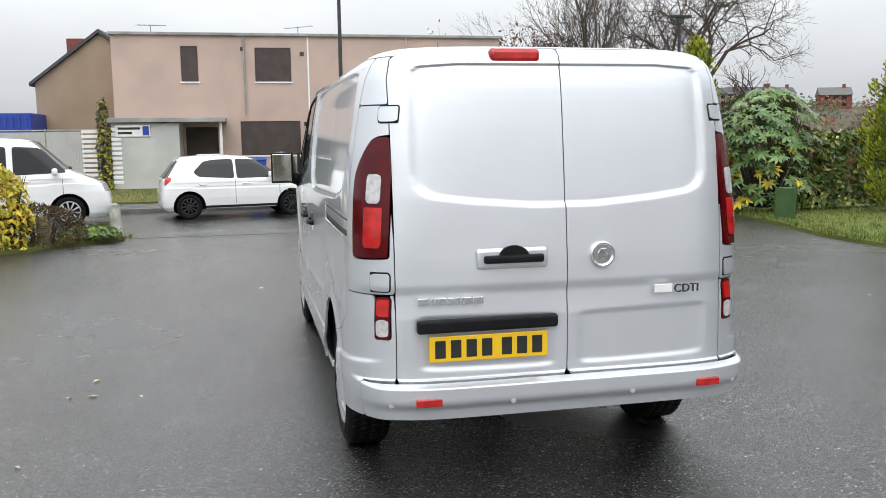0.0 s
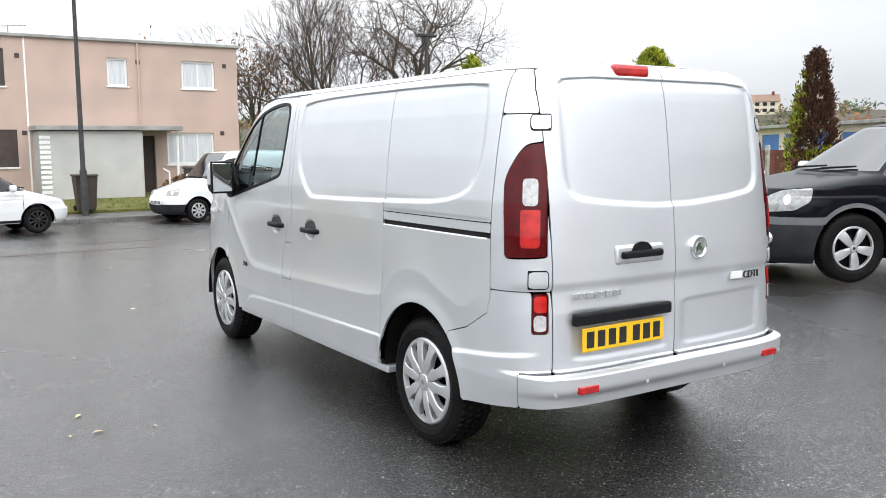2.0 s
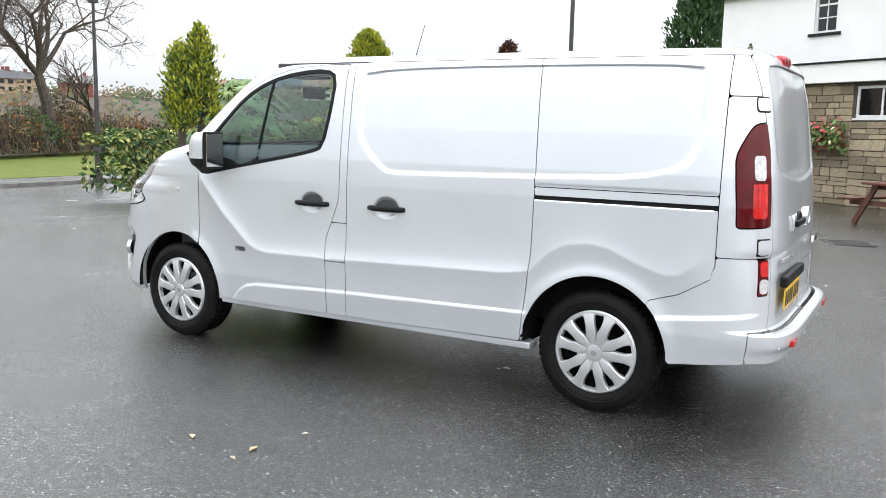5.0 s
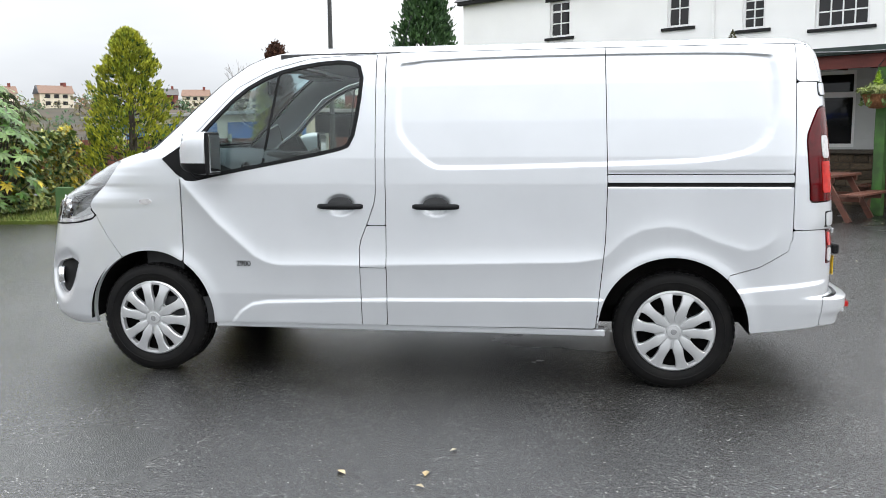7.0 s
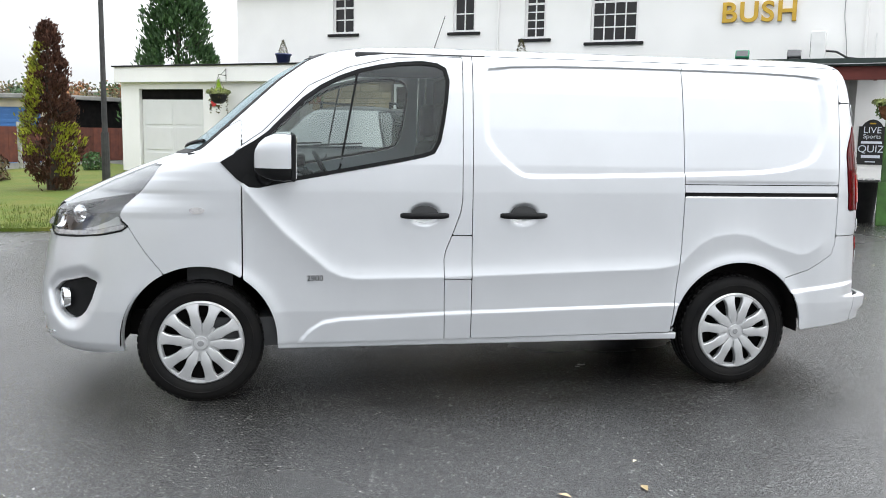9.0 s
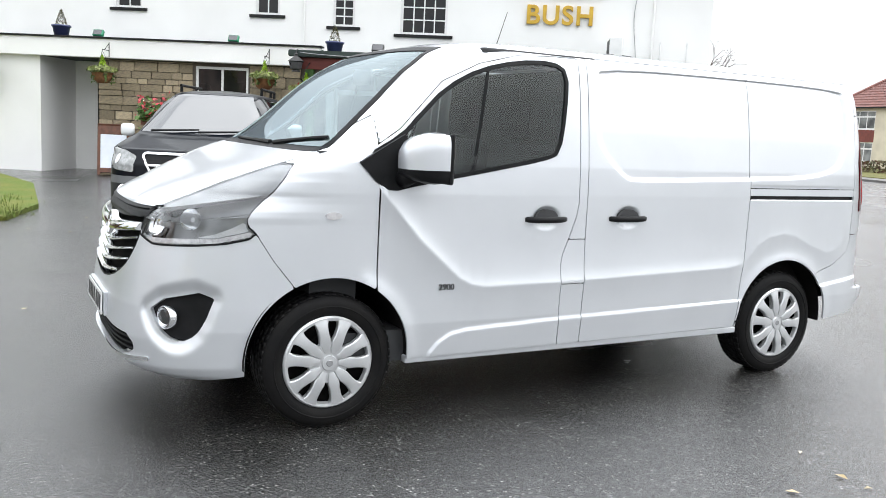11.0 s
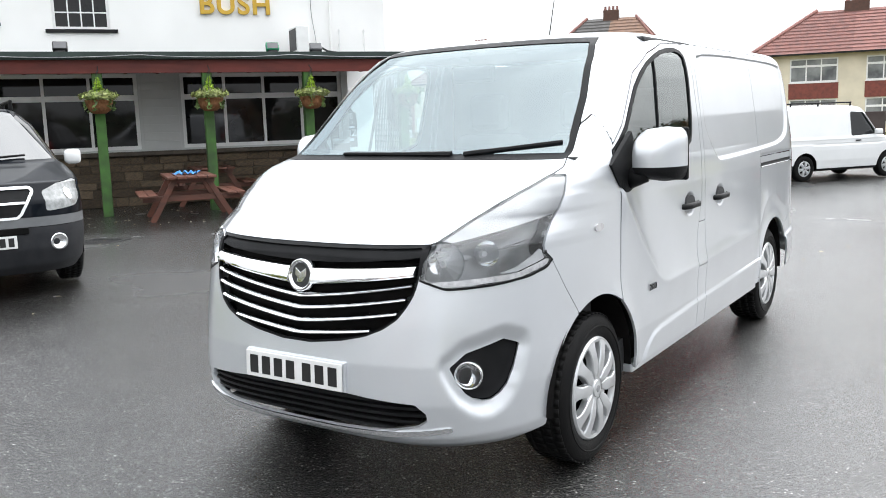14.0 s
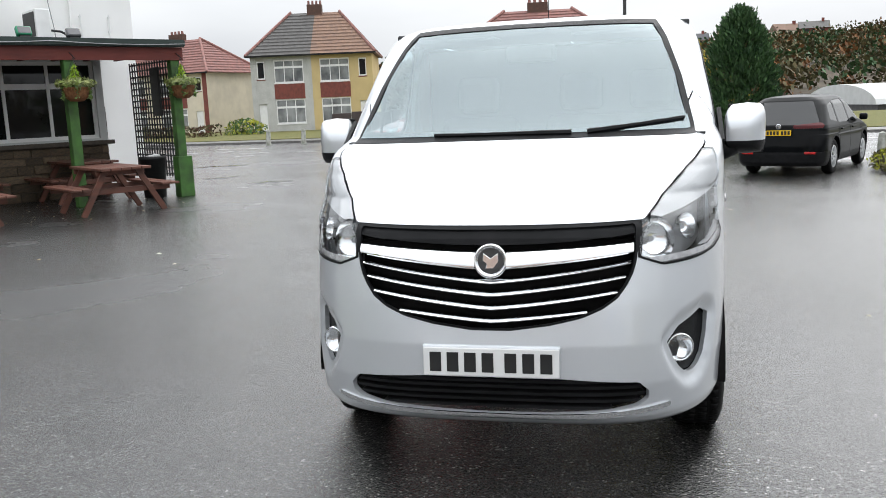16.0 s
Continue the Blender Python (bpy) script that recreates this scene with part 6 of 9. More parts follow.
    part("wall", boxes(((s0 - 11.60, yb + 0.25, 0), (s0 - 11.35, yb + 1.8, 2.68))), WHITE_RENDER, top)
    part("wall", boxes(((s0 - 9.94, yb + 0.25, 0), (s0 - 9.69, yb + 1.8, 2.68))), MORTAR, top)
    part("wall", wall_with_holes(s0 - 9.94, s0 - 4.6, 0, 2.68, [(s0 - 7.65, s0 - 6.41, 1.9, 2.58)], yb + 0.03, yb + 0.25), MORTAR, top)
    window(top, s0 - 7.65, s0 - 6.41, 1.9, 2.58, yb + 0.06, 2, 1, 0.06, 0.05, sill=(0.05, 0.06, 0.05, WHITE_FRAME))
    part("parapet", boxes(((s0 - 16.4, yb - 0.16, 2.66), (s0 - 4.75, yb + 0.05, 3.08)), bevel=0.01), WHITE_RENDER, top)
    part("parapet_cap", boxes(((s0 - 16.45, yb - 0.2, 3.08), (s0 - 4.7, yb + 0.1, 3.12)), bevel=0.008), BLACK_TRIM, top)
    part("flat_roof", boxes(((s0 - 16.4, yb + 0.05, 2.66), (s0 - 4.75, -0.01, 3.05)), ((s0 - 16.4, 0, 2.66), (-10.11, 5, 3.05))), ROOF_FELT, top)
    part("wall", boxes(((s0 - 16.3, yb + 0.25, 0), (s0 - 16.05, 5, 2.66))), WHITE_RENDER, top)
    g = part("garage_door", boxes(((s0 - 15.62, yb + 0.10, 0.02), (s0 - 13.43, yb + 0.14, 2.2))), WHITE_METAL, top, "white up-and-over garage door")
    for zz in (0.12, 0.82, 1.52):
        for xx in (s0 - 15.5, s0 - 14.43):
            part("door_panel", boxes(((xx, yb + 0.088, zz), (xx + 0.95, yb + 0.10, zz + 0.62)), bevel=0.006), WHITE_METAL, g)
    # near-black sheet paints the shade in the recess over the garage door
    part("dark_reveal", boxes(((s0 - 15.65, yb + 0.12, 2.2), (s0 - 13.4, yb + 0.16, 2.48))), DARK_VOID, top)
    part("side_door", boxes(((s0 - 10.75, yb + 1.50, 0), (s0 - 10.05, yb + 1.55, 2.3))), BLACK_TRIM, top)
    part("number_sign", boxes(((s0 - 13.12, yb - 0.02, 2.02), (s0 - 12.96, yb, 2.30)), bevel=0.004), RED_PAINT, top)
    # entrance between wing and bar: a near-black sheet paints its shaded inside on the wall
    part("entrance", boxes(((s0 - 5.2, yb + 0.0, 0), (s0 - 4.62, yb + 0.03, 2.4))), DARK_VOID, top)
    # service things on the flat roof
    return top


PUBLIC_HOUSE = pub()


def veranda():
    top = thing("veranda", "timber veranda with green posts, red fascia and a dark felt roof", "veranda", at=PUB)
    s0, yp, yb = 3.39, -3.63, -1.63
    posts = [s0 + v for v in (-4.45, -2.55, -0.70, 1.15, 3.05)]
    for x in posts:
        bm = bmesh.new()
        box(bm, (x - 0.085, yp - 0.085, 0.0), (x + 0.085, yp + 0.085, 2.72), 0.015)
        part("post", bm, GREEN_WOOD, top)
        for sgn in (-1, 1):
            bm = bmesh.new()
            tube(bm, (x + sgn * 0.02, yp - 0.10, 2.62), (x + sgn * 0.02, yp - 0.34, 2.50), 0.008, 0.008, 6)
        part("basket_bracket", bm, BLACK_TRIM, top)
    part("post_foot", boxes(((posts[-1] - 0.12, yp - 0.12, 0), (posts[-1] + 0.16, yp + 0.12, 0.75)), bevel=0.012), GREEN_WOOD, top)
    part("fascia", boxes(((s0 - 4.7, yp - 0.11, 2.49), (s0 + 3.2, yp - 0.085, 2.72)), bevel=0.004), RED_WOOD, top)
    part("beam", boxes(((s0 - 4.7, yp - 0.05, 2.56), (s0 + 3.2, yp + 0.05, 2.70))), RED_WOOD, top)
    bm = bmesh.new()
    v = [bm.verts.new(p) for p in ((s0 - 4.85, yp - 0.22, 2.72), (s0 + 3.22, yp - 0.22, 2.72), (s0 + 3.22, 0, 2.95), (s0 - 4.85, 0, 2.95),
                                   (s0 - 4.85, yp - 0.22, 2.85), (s0 + 3.22, yp - 0.22, 2.85), (s0 + 3.22, 0, 3.08), (s0 - 4.85, 0, 3.08))]
    for f in ((3, 2, 1, 0), (4, 5, 6, 7), (0, 1, 5, 4), (1, 2, 6, 5), (2, 3, 7, 6), (3, 0, 4, 7)):
        bm.faces.new([v[i] for i in f])
    bmesh.ops.bevel(bm, geom=bm.edges[:], offset=0.02, segments=2, affect="EDGES")
    part("roof", bm, ROOF_FELT, top)
    for x in np.arange(s0 - 4.4, s0 + 3.2, 0.6):
        bm = boxes(((x - 0.03, yp + 0.05, 2.60), (x + 0.03, yb, 2.72)))
        part("rafter", bm, RED_WOOD, top)
    # trellis closing the end
    tr = new("trellis")
    tr.parent = top
    x = posts[-1] + 0.02
    for k in range(17):
        y = yp + 0.15 + k * 0.115
        part("slat", boxes(((x, y - 0.016, 0.35), (x + 0.016, y + 0.016, 2.55))), BLACK_TRIM, tr)
    for k in range(19):
        z = 0.40 + k * 0.117
        part("slat", boxes(((x + 0.017, yp + 0.1, z - 0.016), (x + 0.033, yp + 2.03, z + 0.016))), BLACK_TRIM, tr)
    part("dark_sign", boxes(((x - 0.05, yp + 0.62, 1.5), (x - 0.003, yp + 0.95, 2.42)), bevel=0.01), INK, tr)
    return top


veranda()


def picnic_table(m, seed=0):
    top = thing("picnic_table", "red-brown stained wooden picnic table with attached benches", "table", "picnic tables", at=m)
    for k in range(5):
        x = -0.32 + 0.16 * k
        part("top_plank", boxes(((x - 0.072, -0.75, 0.70), (x + 0.072, 0.75, 0.74)), bevel=0.006), TABLE_WOOD, top)
    for sx in (-1, 1):
        for k in range(2):
            x = sx * (0.62 + 0.15 * k)
            part("bench_plank", boxes(((x - 0.068, -0.75, 0.42), (x + 0.068, 0.75, 0.455)), bevel=0.006), TABLE_WOOD, top)
    for y in (-0.52, 0.52):
        for sx in (-1, 1):
            bm = bmesh.new()
            q = Matrix.Translation((sx * 0.45, y, 0.35)) @ Matrix.Rotation(sx * 0.52 * -1, 4, "Y")
            box(bm, (-0.045, -0.025, -0.40), (0.045, 0.025, 0.40), 0.006, q)
            part("leg", bm, TABLE_WOOD, top)
        part("cross_beam", boxes(((-0.78, y + 0.026, 0.33), (0.78, y + 0.07, 0.42)), bevel=0.006), TABLE_WOOD, top)
        part("cleat", boxes(((-0.38, y + 0.026, 0.62), (0.38, y + 0.07, 0.70)), bevel=0.006), TABLE_WOOD, top)
    return top


TABLE_SPOTS = [(9.4, -4.85, -124), (7.9, -6.8, -126), (11.5, -2.6, -122), (11.2, -6.9, -124), (9.7, -8.6, -124), (21.2, 3.9, -34)]
first_table = picnic_table(pose(TABLE_SPOTS[0][0], TABLE_SPOTS[0][1], 0, 0, 0, TABLE_SPOTS[0][2]))
for tx, ty, tr_ in TABLE_SPOTS[1:]:
    copy_thing(first_table, pose(tx, ty, 0.12 if tx > 18 else 0, 0, 0, tr_))

# ---- houses across the roads ----
PEBBLEDASH = surface("pink_pebbledash", (0.53, 0.395, 0.335), (0.44, 0.34, 0.29), 0.8, rough=0.95, bump=0.8, bscale=48, fine=0.28)
GREY_DASH = surface("grey_pebbledash", (0.50, 0.50, 0.48), (0.42, 0.42, 0.40), 1.2, rough=0.95, bump=0.8, bscale=50, fine=0.22)
TAN_RENDER = surface("tan_render", (0.34, 0.26, 0.18), (0.30, 0.22, 0.15), 0.9, rough=0.9, bump=0.3)
BOARD_BROWN = surface("brown_window_board", (0.05, 0.036, 0.032), (0.065, 0.05, 0.045), 3, rough=0.6, bump=0.2)
NET = surface("net_curtain", (0.62, 0.64, 0.66), (0.5, 0.52, 0.55), 5, rough=0.9, stretch=(6, 1, 0.3))
CONCRETE = surface("grey_concrete", (0.36, 0.355, 0.34), (0.24, 0.24, 0.23), 2, rough=0.9, bump=0.5, bscale=30)
CREAM = surface("cream_render", (0.70, 0.63, 0.50), (0.60, 0.54, 0.43), 1, rough=0.9, bump=0.2)
YELLOW_R = surface("yellow_render", (0.58, 0.45, 0.22), (0.52, 0.40, 0.20), 1, rough=0.9, bump=0.2)
BRICK_DULL = surface("sooty_brick", (0.11, 0.06, 0.045), (0.08, 0.05, 0.04), 6, rough=0.9, bump=0.5)
BRICK_RED = surface("red_brick", (0.22, 0.065, 0.05), (0.15, 0.05, 0.042), 6, rough=0.85, bump=0.5)
TILE_RED = surface("red_roof_tile", (0.27, 0.125, 0.105), (0.19, 0.10, 0.09), 3, rough=0.75, bump=0.6, per=0.15)
TILE_GREY = surface("grey_roof_tile", (0.13, 0.125, 0.12), (0.10, 0.095, 0.09), 3, rough=0.75, bump=0.6, per=0.15)
TILE_BROWN = surface("brown_roof_tile", (0.26, 0.16, 0.11), (0.20, 0.13, 0.10), 3, rough=0.75, bump=0.6, per=0.15)
BLUE_STEEL = surface("blue_container_steel", (0.02, 0.06, 0.36), (0.02, 0.05, 0.28), 2, rough=0.5)
BLUE_DOOR = surface("blue_garage_door", (0.06, 0.19, 0.48), (0.05, 0.16, 0.42), 2, rough=0.5)
FENCE_BROWN = surface("red_brown_fence", (0.13, 0.042, 0.028), (0.09, 0.032, 0.024), 5, rough=0.8, bump=0.3, per=0.2)
OLD_POST = surface("weathered_white_post", (0.46, 0.46, 0.42), (0.22, 0.23, 0.19), 6, rough=0.9, bump=0.5)
LAMP_STEEL = surface("dark_lamp_steel", (0.03, 0.03, 0.032), (0.05, 0.05, 0.05), 6, rough=0.5)


def terrace():
    """Two flat-roofed pebbledashed houses, seen across the road; one is boarded up."""
    top = thing("terraced_house", "flat-roofed pink pebbledashed house pair, one half boarded up", "house", at=pose(0, 24.45, -0.14, 0, 0, -0.4))
    Hh = 5.12
    k = 1.16

    wins = [(-3.55, -3.0, 3.62, 4.78, "b"), (-1.15, 0.05, 3.62, 4.75, "b"), (-1.70, 0.30, 1.15, 2.30, "b"), (3.03, 3.66, 3.72, 4.62, "w1"), (5.42, 6.55, 3.70, 4.62, "w2"), (4.85, 6.45, 1.15, 2.22, "w3"),
            (-3.50, -2.45, 0.15, 2.12, "d"), (3.78, 4.45, 0.15, 2.12, "d")]
    part("wall", wall_with_holes(-5.72, 7.35, -0.4, Hh, [w[:4] for w in wins], 0, 0.3), PEBBLEDASH, top)
    for x0, x1 in ((-5.72, -5.42), (7.05, 7.35)):
        part("wall", boxes(((x0, 0.3, -0.4), (x1, 7.5, Hh))), PEBBLEDASH, top)
    part("wall", boxes(((-5.72, 7.5, -0.4), (7.35, 7.8, Hh))), PEBBLEDASH, top)
    part("roof", boxes(((-5.8, -0.10, Hh), (7.43, 7.9, Hh + 0.10)), bevel=0.02), CONCRETE, top)
    for a, b, c, d, kind in wins:
        if kind == "b":
            part("window_board", boxes(((a, 0.03, c), (b, 0.08, d)), bevel=0.006), BOARD_BROWN, top)
            part("sill", boxes(((a - 0.04, -0.04, c - 0.05), (b + 0.04, 0.06, c))), WHITE_FRAME, top)
        elif kind == "d":
            part("door", boxes(((a, 0.16, c), (b, 0.21, d))), BOARD_BROWN, top)
        else:
            window(top, a, b, c, d, 0.06, int(kind[1]), 1, 0.07, 0.06, sill=(0.05, 0.10, 0.05, WHITE_FRAME), pane=NET)
    part("divider", boxes(((0.60, -0.012, -0.3), (0.65, 0.0, Hh))), WHITE_FRAME, top)
    for x in (-1.5, 4.0):
        bm = bmesh.new()
        tube(bm, (x, -0.05, 2.5), (x, -0.05, Hh), 0.035, 0.035, 8)
        part("downpipe", bm, CONCRETE if x < 0 else PEBBLEDASH, top)
    for x, z in ((-1.55, 4.7), (0.42, 4.55), (4.0, 4.5), (6.9, 4.5), (0.5, 2.2), (6.75, 2.2)):
        part("air_brick", boxes(((x - 0.07, -0.02, z - 0.07), (x + 0.07, 0, z + 0.07)), bevel=0.01), BOARD_BROWN, top)
    # porches: a grey store and a canopy before each door
    for x0, xs, x1 in ((-5.62, -3.58, -2.15), (0.72, 3.70, 4.95)):
        p = new("porch")
        p.parent = top
        part("store", boxes(((x0, -1.5, -0.4), (xs, -0.01, 2.24)), bevel=0.01), GREY_DASH, p)
        part("canopy", boxes(((x0 - 0.1, -1.65, 2.26), (x1, -0.01, 2.40)), bevel=0.01), CONCRETE, p)
        bm = bmesh.new()
        tube(bm, (x1 - 0.15, -1.4, -0.3), (x1 - 0.15, -1.4, 2.26), 0.045, 0.045, 8)
        part("canopy_post", bm, WHITE_FRAME, p)
        for q in range(12):
            z = 0.35 + 0.15 * q
            part("vent_block", boxes(((x0 - 0.015, -1.52, z), (x0 + 0.28, -1.49, z + 0.09)), bevel=0.006), WHITE_FRAME, p)
    bm = bmesh.new()
    tube(bm, (4.3, -2.2, 0.1), (4.3, -2.2, 0.95), 0.025, 0.025, 8)
    tube(bm, (4.3, -2.2, 0.95), (4.3, -1.5, 1.05), 0.025, 0.025, 8)
    part("handrail", bm, WHITE_FRAME, top)
    # street name plate, its words as bars
    pl = part("street_sign", boxes(((-5.5, -1.54, 1.82), (-4.45, -1.51, 2.18)), bevel=0.005), PLATE_WHITE, top)
    part("sign_bars", boxes(((-5.42, -1.548, 2.04), (-4.75, -1.54, 2.11)), ((-5.42, -1.548, 1.90), (-5.0, -1.54, 1.97))), INK, pl)
    part("sign_corner", boxes(((-4.68, -1.548, 1.86), (-4.49, -1.54, 2.14))), BLUE_STEEL, pl)
    return top


terrace()


def gable_house():
    top = thing("gable_house", "tan rendered house end with a brick chimney behind the terrace", "house", at=pose(-8.55, 27.2, -0.2, 0, 0, -6))
    bm = bmesh.new()
    m = Matrix(((1, 0, 0, 0), (0, 0, 1, 0), (0, 1, 0, 0), (0, 0, 0, 1)))
    prism(bm, [(-0.14, -0.3), (4.4, -0.3), (4.4, 3.8), (2.13, 5.5), (-0.14, 3.8)], 6.0, m)
    part("wall", bm, TAN_RENDER, top)
    bm = bmesh.new()
    prism(bm, [(2.13, 5.52), (-0.3, 3.68), (-0.3, 3.80), (2.13, 5.64), (4.6, 3.83), (4.6, 3.71)], 6.4, Matrix.Translation((0, -0.15, 0)) @ m)
    part("roof", bm, SLATE, top)
    part("chimney", boxes(((0.85, 0.5, 4.2), (1.45, 1.1, 5.38)), bevel=0.02), BRICK_RED, top)
    return top


gable_house()


PANE_PALE = surface("curtained_pane", (0.30, 0.31, 0.31), (0.10, 0.105, 0.11), 0.9, rough=0.08)


def semi(at, left_mat, right_mat, roof_l, roof_r, label, w=11.0, d=8.5, bays=True, gable=False):
    """A pair of semi-detached houses with a hipped roof, facing -y."""
    top = thing("semi_detached_house", label, "house", "houses along the far road", at=at)
    h = 5.1
    for sx, mt in ((-1, left_mat), (1, right_mat)):
        a, b = sorted((0, sx * w / 2))
        big = (a + (1.0 if sx < 0 else 0.75), b - (0.75 if sx < 0 else 1.0))
        x0, x1 = (big[0] + 1.1, big[1]) if sx < 0 else (big[0], big[1] - 1.1)
        sm_ = (a + 0.55, a + 1.25) if sx < 0 else (b - 1.25, b - 0.55)
        holes = [(x0, x1, 0.85, 2.35), (x0, x1, 3.35, 4.75), (*sm_, 3.6, 4.7), (*sm_, 0.0, 2.1)]
        part("wall", wall_with_holes(a, b, -0.3, h, holes, -d / 2, -d / 2 + 0.3), mt, top)
        part("wall", boxes(((a if sx < 0 else b - 0.3, -d / 2 + 0.3, -0.3), (a + 0.3 if sx < 0 else b, d / 2, h))), mt, top)
        part("brick_band", boxes(((x0 - 0.05, -d / 2 - 0.02, 2.37), (x1 + 0.05, -d / 2, 3.33))), BRICK_RED, top)
        window(top, x0, x1, 0.85, 2.35, -d / 2 + 0.05, 3, 1, 0.08, 0.07, transom=1.85, sill=(0.05, 0.08, 0.06, WHITE_FRAME), pane=PANE_PALE)
        window(top, x0, x1, 3.35, 4.75, -d / 2 + 0.05, 3, 1, 0.08, 0.07, transom=4.3, sill=(0.05, 0.08, 0.06, WHITE_FRAME), pane=PANE_PALE)
        window(top, *sm_, 3.6, 4.7, -d / 2 + 0.05, 1, 1, 0.08, 0.06, sill=(0.05, 0.08, 0.06, BRICK_RED))
        part("door", boxes(((sm_[0], -d / 2 + 0.1, 0), (sm_[1], -d / 2 + 0.16, 2.1))), WHITE_FRAME, top)
        part("quoin", boxes(((b - 0.42 if sx > 0 else a, -d / 2 - 0.03, 0), (b if sx > 0 else a + 0.42, -d / 2, h)), bevel=0.01), BRICK_RED if gable else mt, top)
        # hipped roof half
        bm = bmesh.new()
        e = 0.35
        ridge = w / 2 - 3.2
        v = [bm.verts.new(p) for p in ((0, -d / 2 - e, h - 0.1), (sx * (w / 2 + e), -d / 2 - e, h - 0.1), (sx * (w / 2 + e), d / 2 + e, h - 0.1), (0, d / 2 + e, h - 0.1), (0, 0, h + 2.75), (sx * ridge, 0, h + 2.75))]
        for f in ((0, 1, 5, 4), (1, 2, 5), (2, 3, 4, 5), (0, 3, 2, 1)):
            bm.faces.new([v[i] for i in f])
        bmesh.ops.recalc_face_normals(bm, faces=bm.faces[:])
        part("roof", bm, roof_l if sx < 0 else roof_r, top)
        for k in range(13):
            t0 = k / 13
            z = h - 0.1 + 2.85 * t0
            y = -(d / 2 + e) * (1 - t0)
            xo = (w / 2 + e) + (ridge - w / 2 - e) * t0
            aa, bb = sorted((0, sx * xo))
            bm = bmesh.new()
            box(bm, (aa, y - 0.03, z - 0.01), (bb, y + 0.02, z + 0.05))
            part("tile_course", bm, roof_l if sx < 0 else roof_r, top)
            bm = bmesh.new()
            yy = (d / 2 + e) * (1 - t0)
            box(bm, (min(sx * (xo - 0.03), sx * (xo + 0.03)), -yy, z - 0.01), (max(sx * (xo - 0.03), sx * (xo + 0.03)), yy, z + 0.05))
            part("tile_course", bm, roof_l if sx < 0 else roof_r, top)
        for yy in (-1, 1):
            bm = bmesh.new()
            tube(bm, (sx * (w / 2 + e), yy * (d / 2 + e), h - 0.06), (sx * ridge, 0, h + 2.8), 0.11, 0.11, 8)
            part("hip_tiles", bm, TILE_RED, top)
    part("wall", boxes(((-w / 2 + 0.3, d / 2 - 0.3, -0.3), (w / 2 - 0.3, d / 2, h))), left_mat, top)
    ch = part("chimney", boxes(((-0.7, -0.35, h + 1.9), (0.7, 0.35, h + 3.25)), bevel=0.03), BRICK_DULL, top)
    for k in range(4):
        bm = bmesh.new()
        tube(bm, (-0.55 + 0.37 * k, 0, h + 3.23), (-0.55 + 0.37 * k, 0, h + 3.5), 0.12, 0.10, 10)
        part("chimney_pot", bm, TILE_RED, ch)
    part("gutter", boxes(((-w / 2 - 0.4, -d / 2 - 0.48, h - 0.16), (w / 2 + 0.4, -d / 2 - 0.36, h - 0.06))), BLACK_TRIM, top)
    return top


semi(pose(35.2, -56.8, -0.3, 0, 0, 165) @ Matrix.Diagonal((1.0, 0.72, 0.95, 1)), CREAM, CREAM, TILE_RED, TILE_RED, "cream rendered semi-detached house with a red tiled roof", gable=True)
semi(pose(22.4, -53.4, -0.3, 0, 0, 194) @ Matrix.Diagonal((0.74, 0.85, 1.08, 1)), GREY_DASH, YELLOW_R, TILE_GREY, TILE_BROWN, "semi-detached pair, grey and yellow, under a grey and brown roof")
semi(pose(7.0, -55.5, -0.3, 0, 0, 187), CREAM, CREAM, TILE_RED, TILE_RED, "cream rendered semi-detached pair with a plum-red tiled roof", gable=True)
semi(pose(41.6, -39.6, 0.0, 0, 0, 226) @ Matrix.Diagonal((0.8, 0.8, 0.60, 1)), BRICK_DULL, BRICK_DULL, TILE_GREY, TILE_GREY, "low brown brick house with a grey hipped roof")


def lamp_post(x, y, h, label, arm=None, r=0.065, zb=None):
    z = float(ground_z(np.array(x), np.array(y))) if zb is None else zb
    top = thing("street_lamp", label, "street lamp", "street lamps", at=pose(x, y, z))
    bm = bmesh.new()
    tube(bm, (0, 0, -0.1), (0, 0, 1.2), r * 1.5, r * 1.4, 12)
    tube(bm, (0, 0, 1.2), (0, 0, h), r, r * 0.6, 12)
    part("pole", bm, LAMP_STEEL, top)
    if arm:
        bm = bmesh.new()
        box(bm, (-0.10, -0.10, h - 0.05), (0.10, 0.10, h + 0.18), 0.02)
        box(bm, (-0.32, -0.12, h + 0.12), (0.32, 0.12, h + 0.20), 0.02)
        part("lantern", bm, LAMP_STEEL, top)
    return top


lamp_post(1.2, 19.2, 8.5, "tall thin dark street lamp post on the pavement", zb=-0.2)
lamp_post(10.3, 16.6, 4.9, "dark street lamp with a flat lantern", True)
lamp_post(15.9, 5.45, 9.0, "tall thin dark post beside the lawn", zb=0.1)
lamp_post(0.45, -31.5, 9.0, "tall brown post beside the far road", r=0.09)


def container():
    top = thing("shipping_container", "blue corrugated steel shipping container", "container", at=pose(-11.6, 25.0, -0.2, 0, 0, 0))
    part("box", boxes(((-3.2, 0, 0.1), (3.2, 2.4, 2.7)), bevel=0.03), BLUE_STEEL, top)
    for k in range(30):
        x = -3.1 + k * 0.21
        part("rib", boxes(((x, -0.035, 0.2), (x + 0.1, 0, 2.6)), bevel=0.01), BLUE_STEEL, top)
    return top


container()


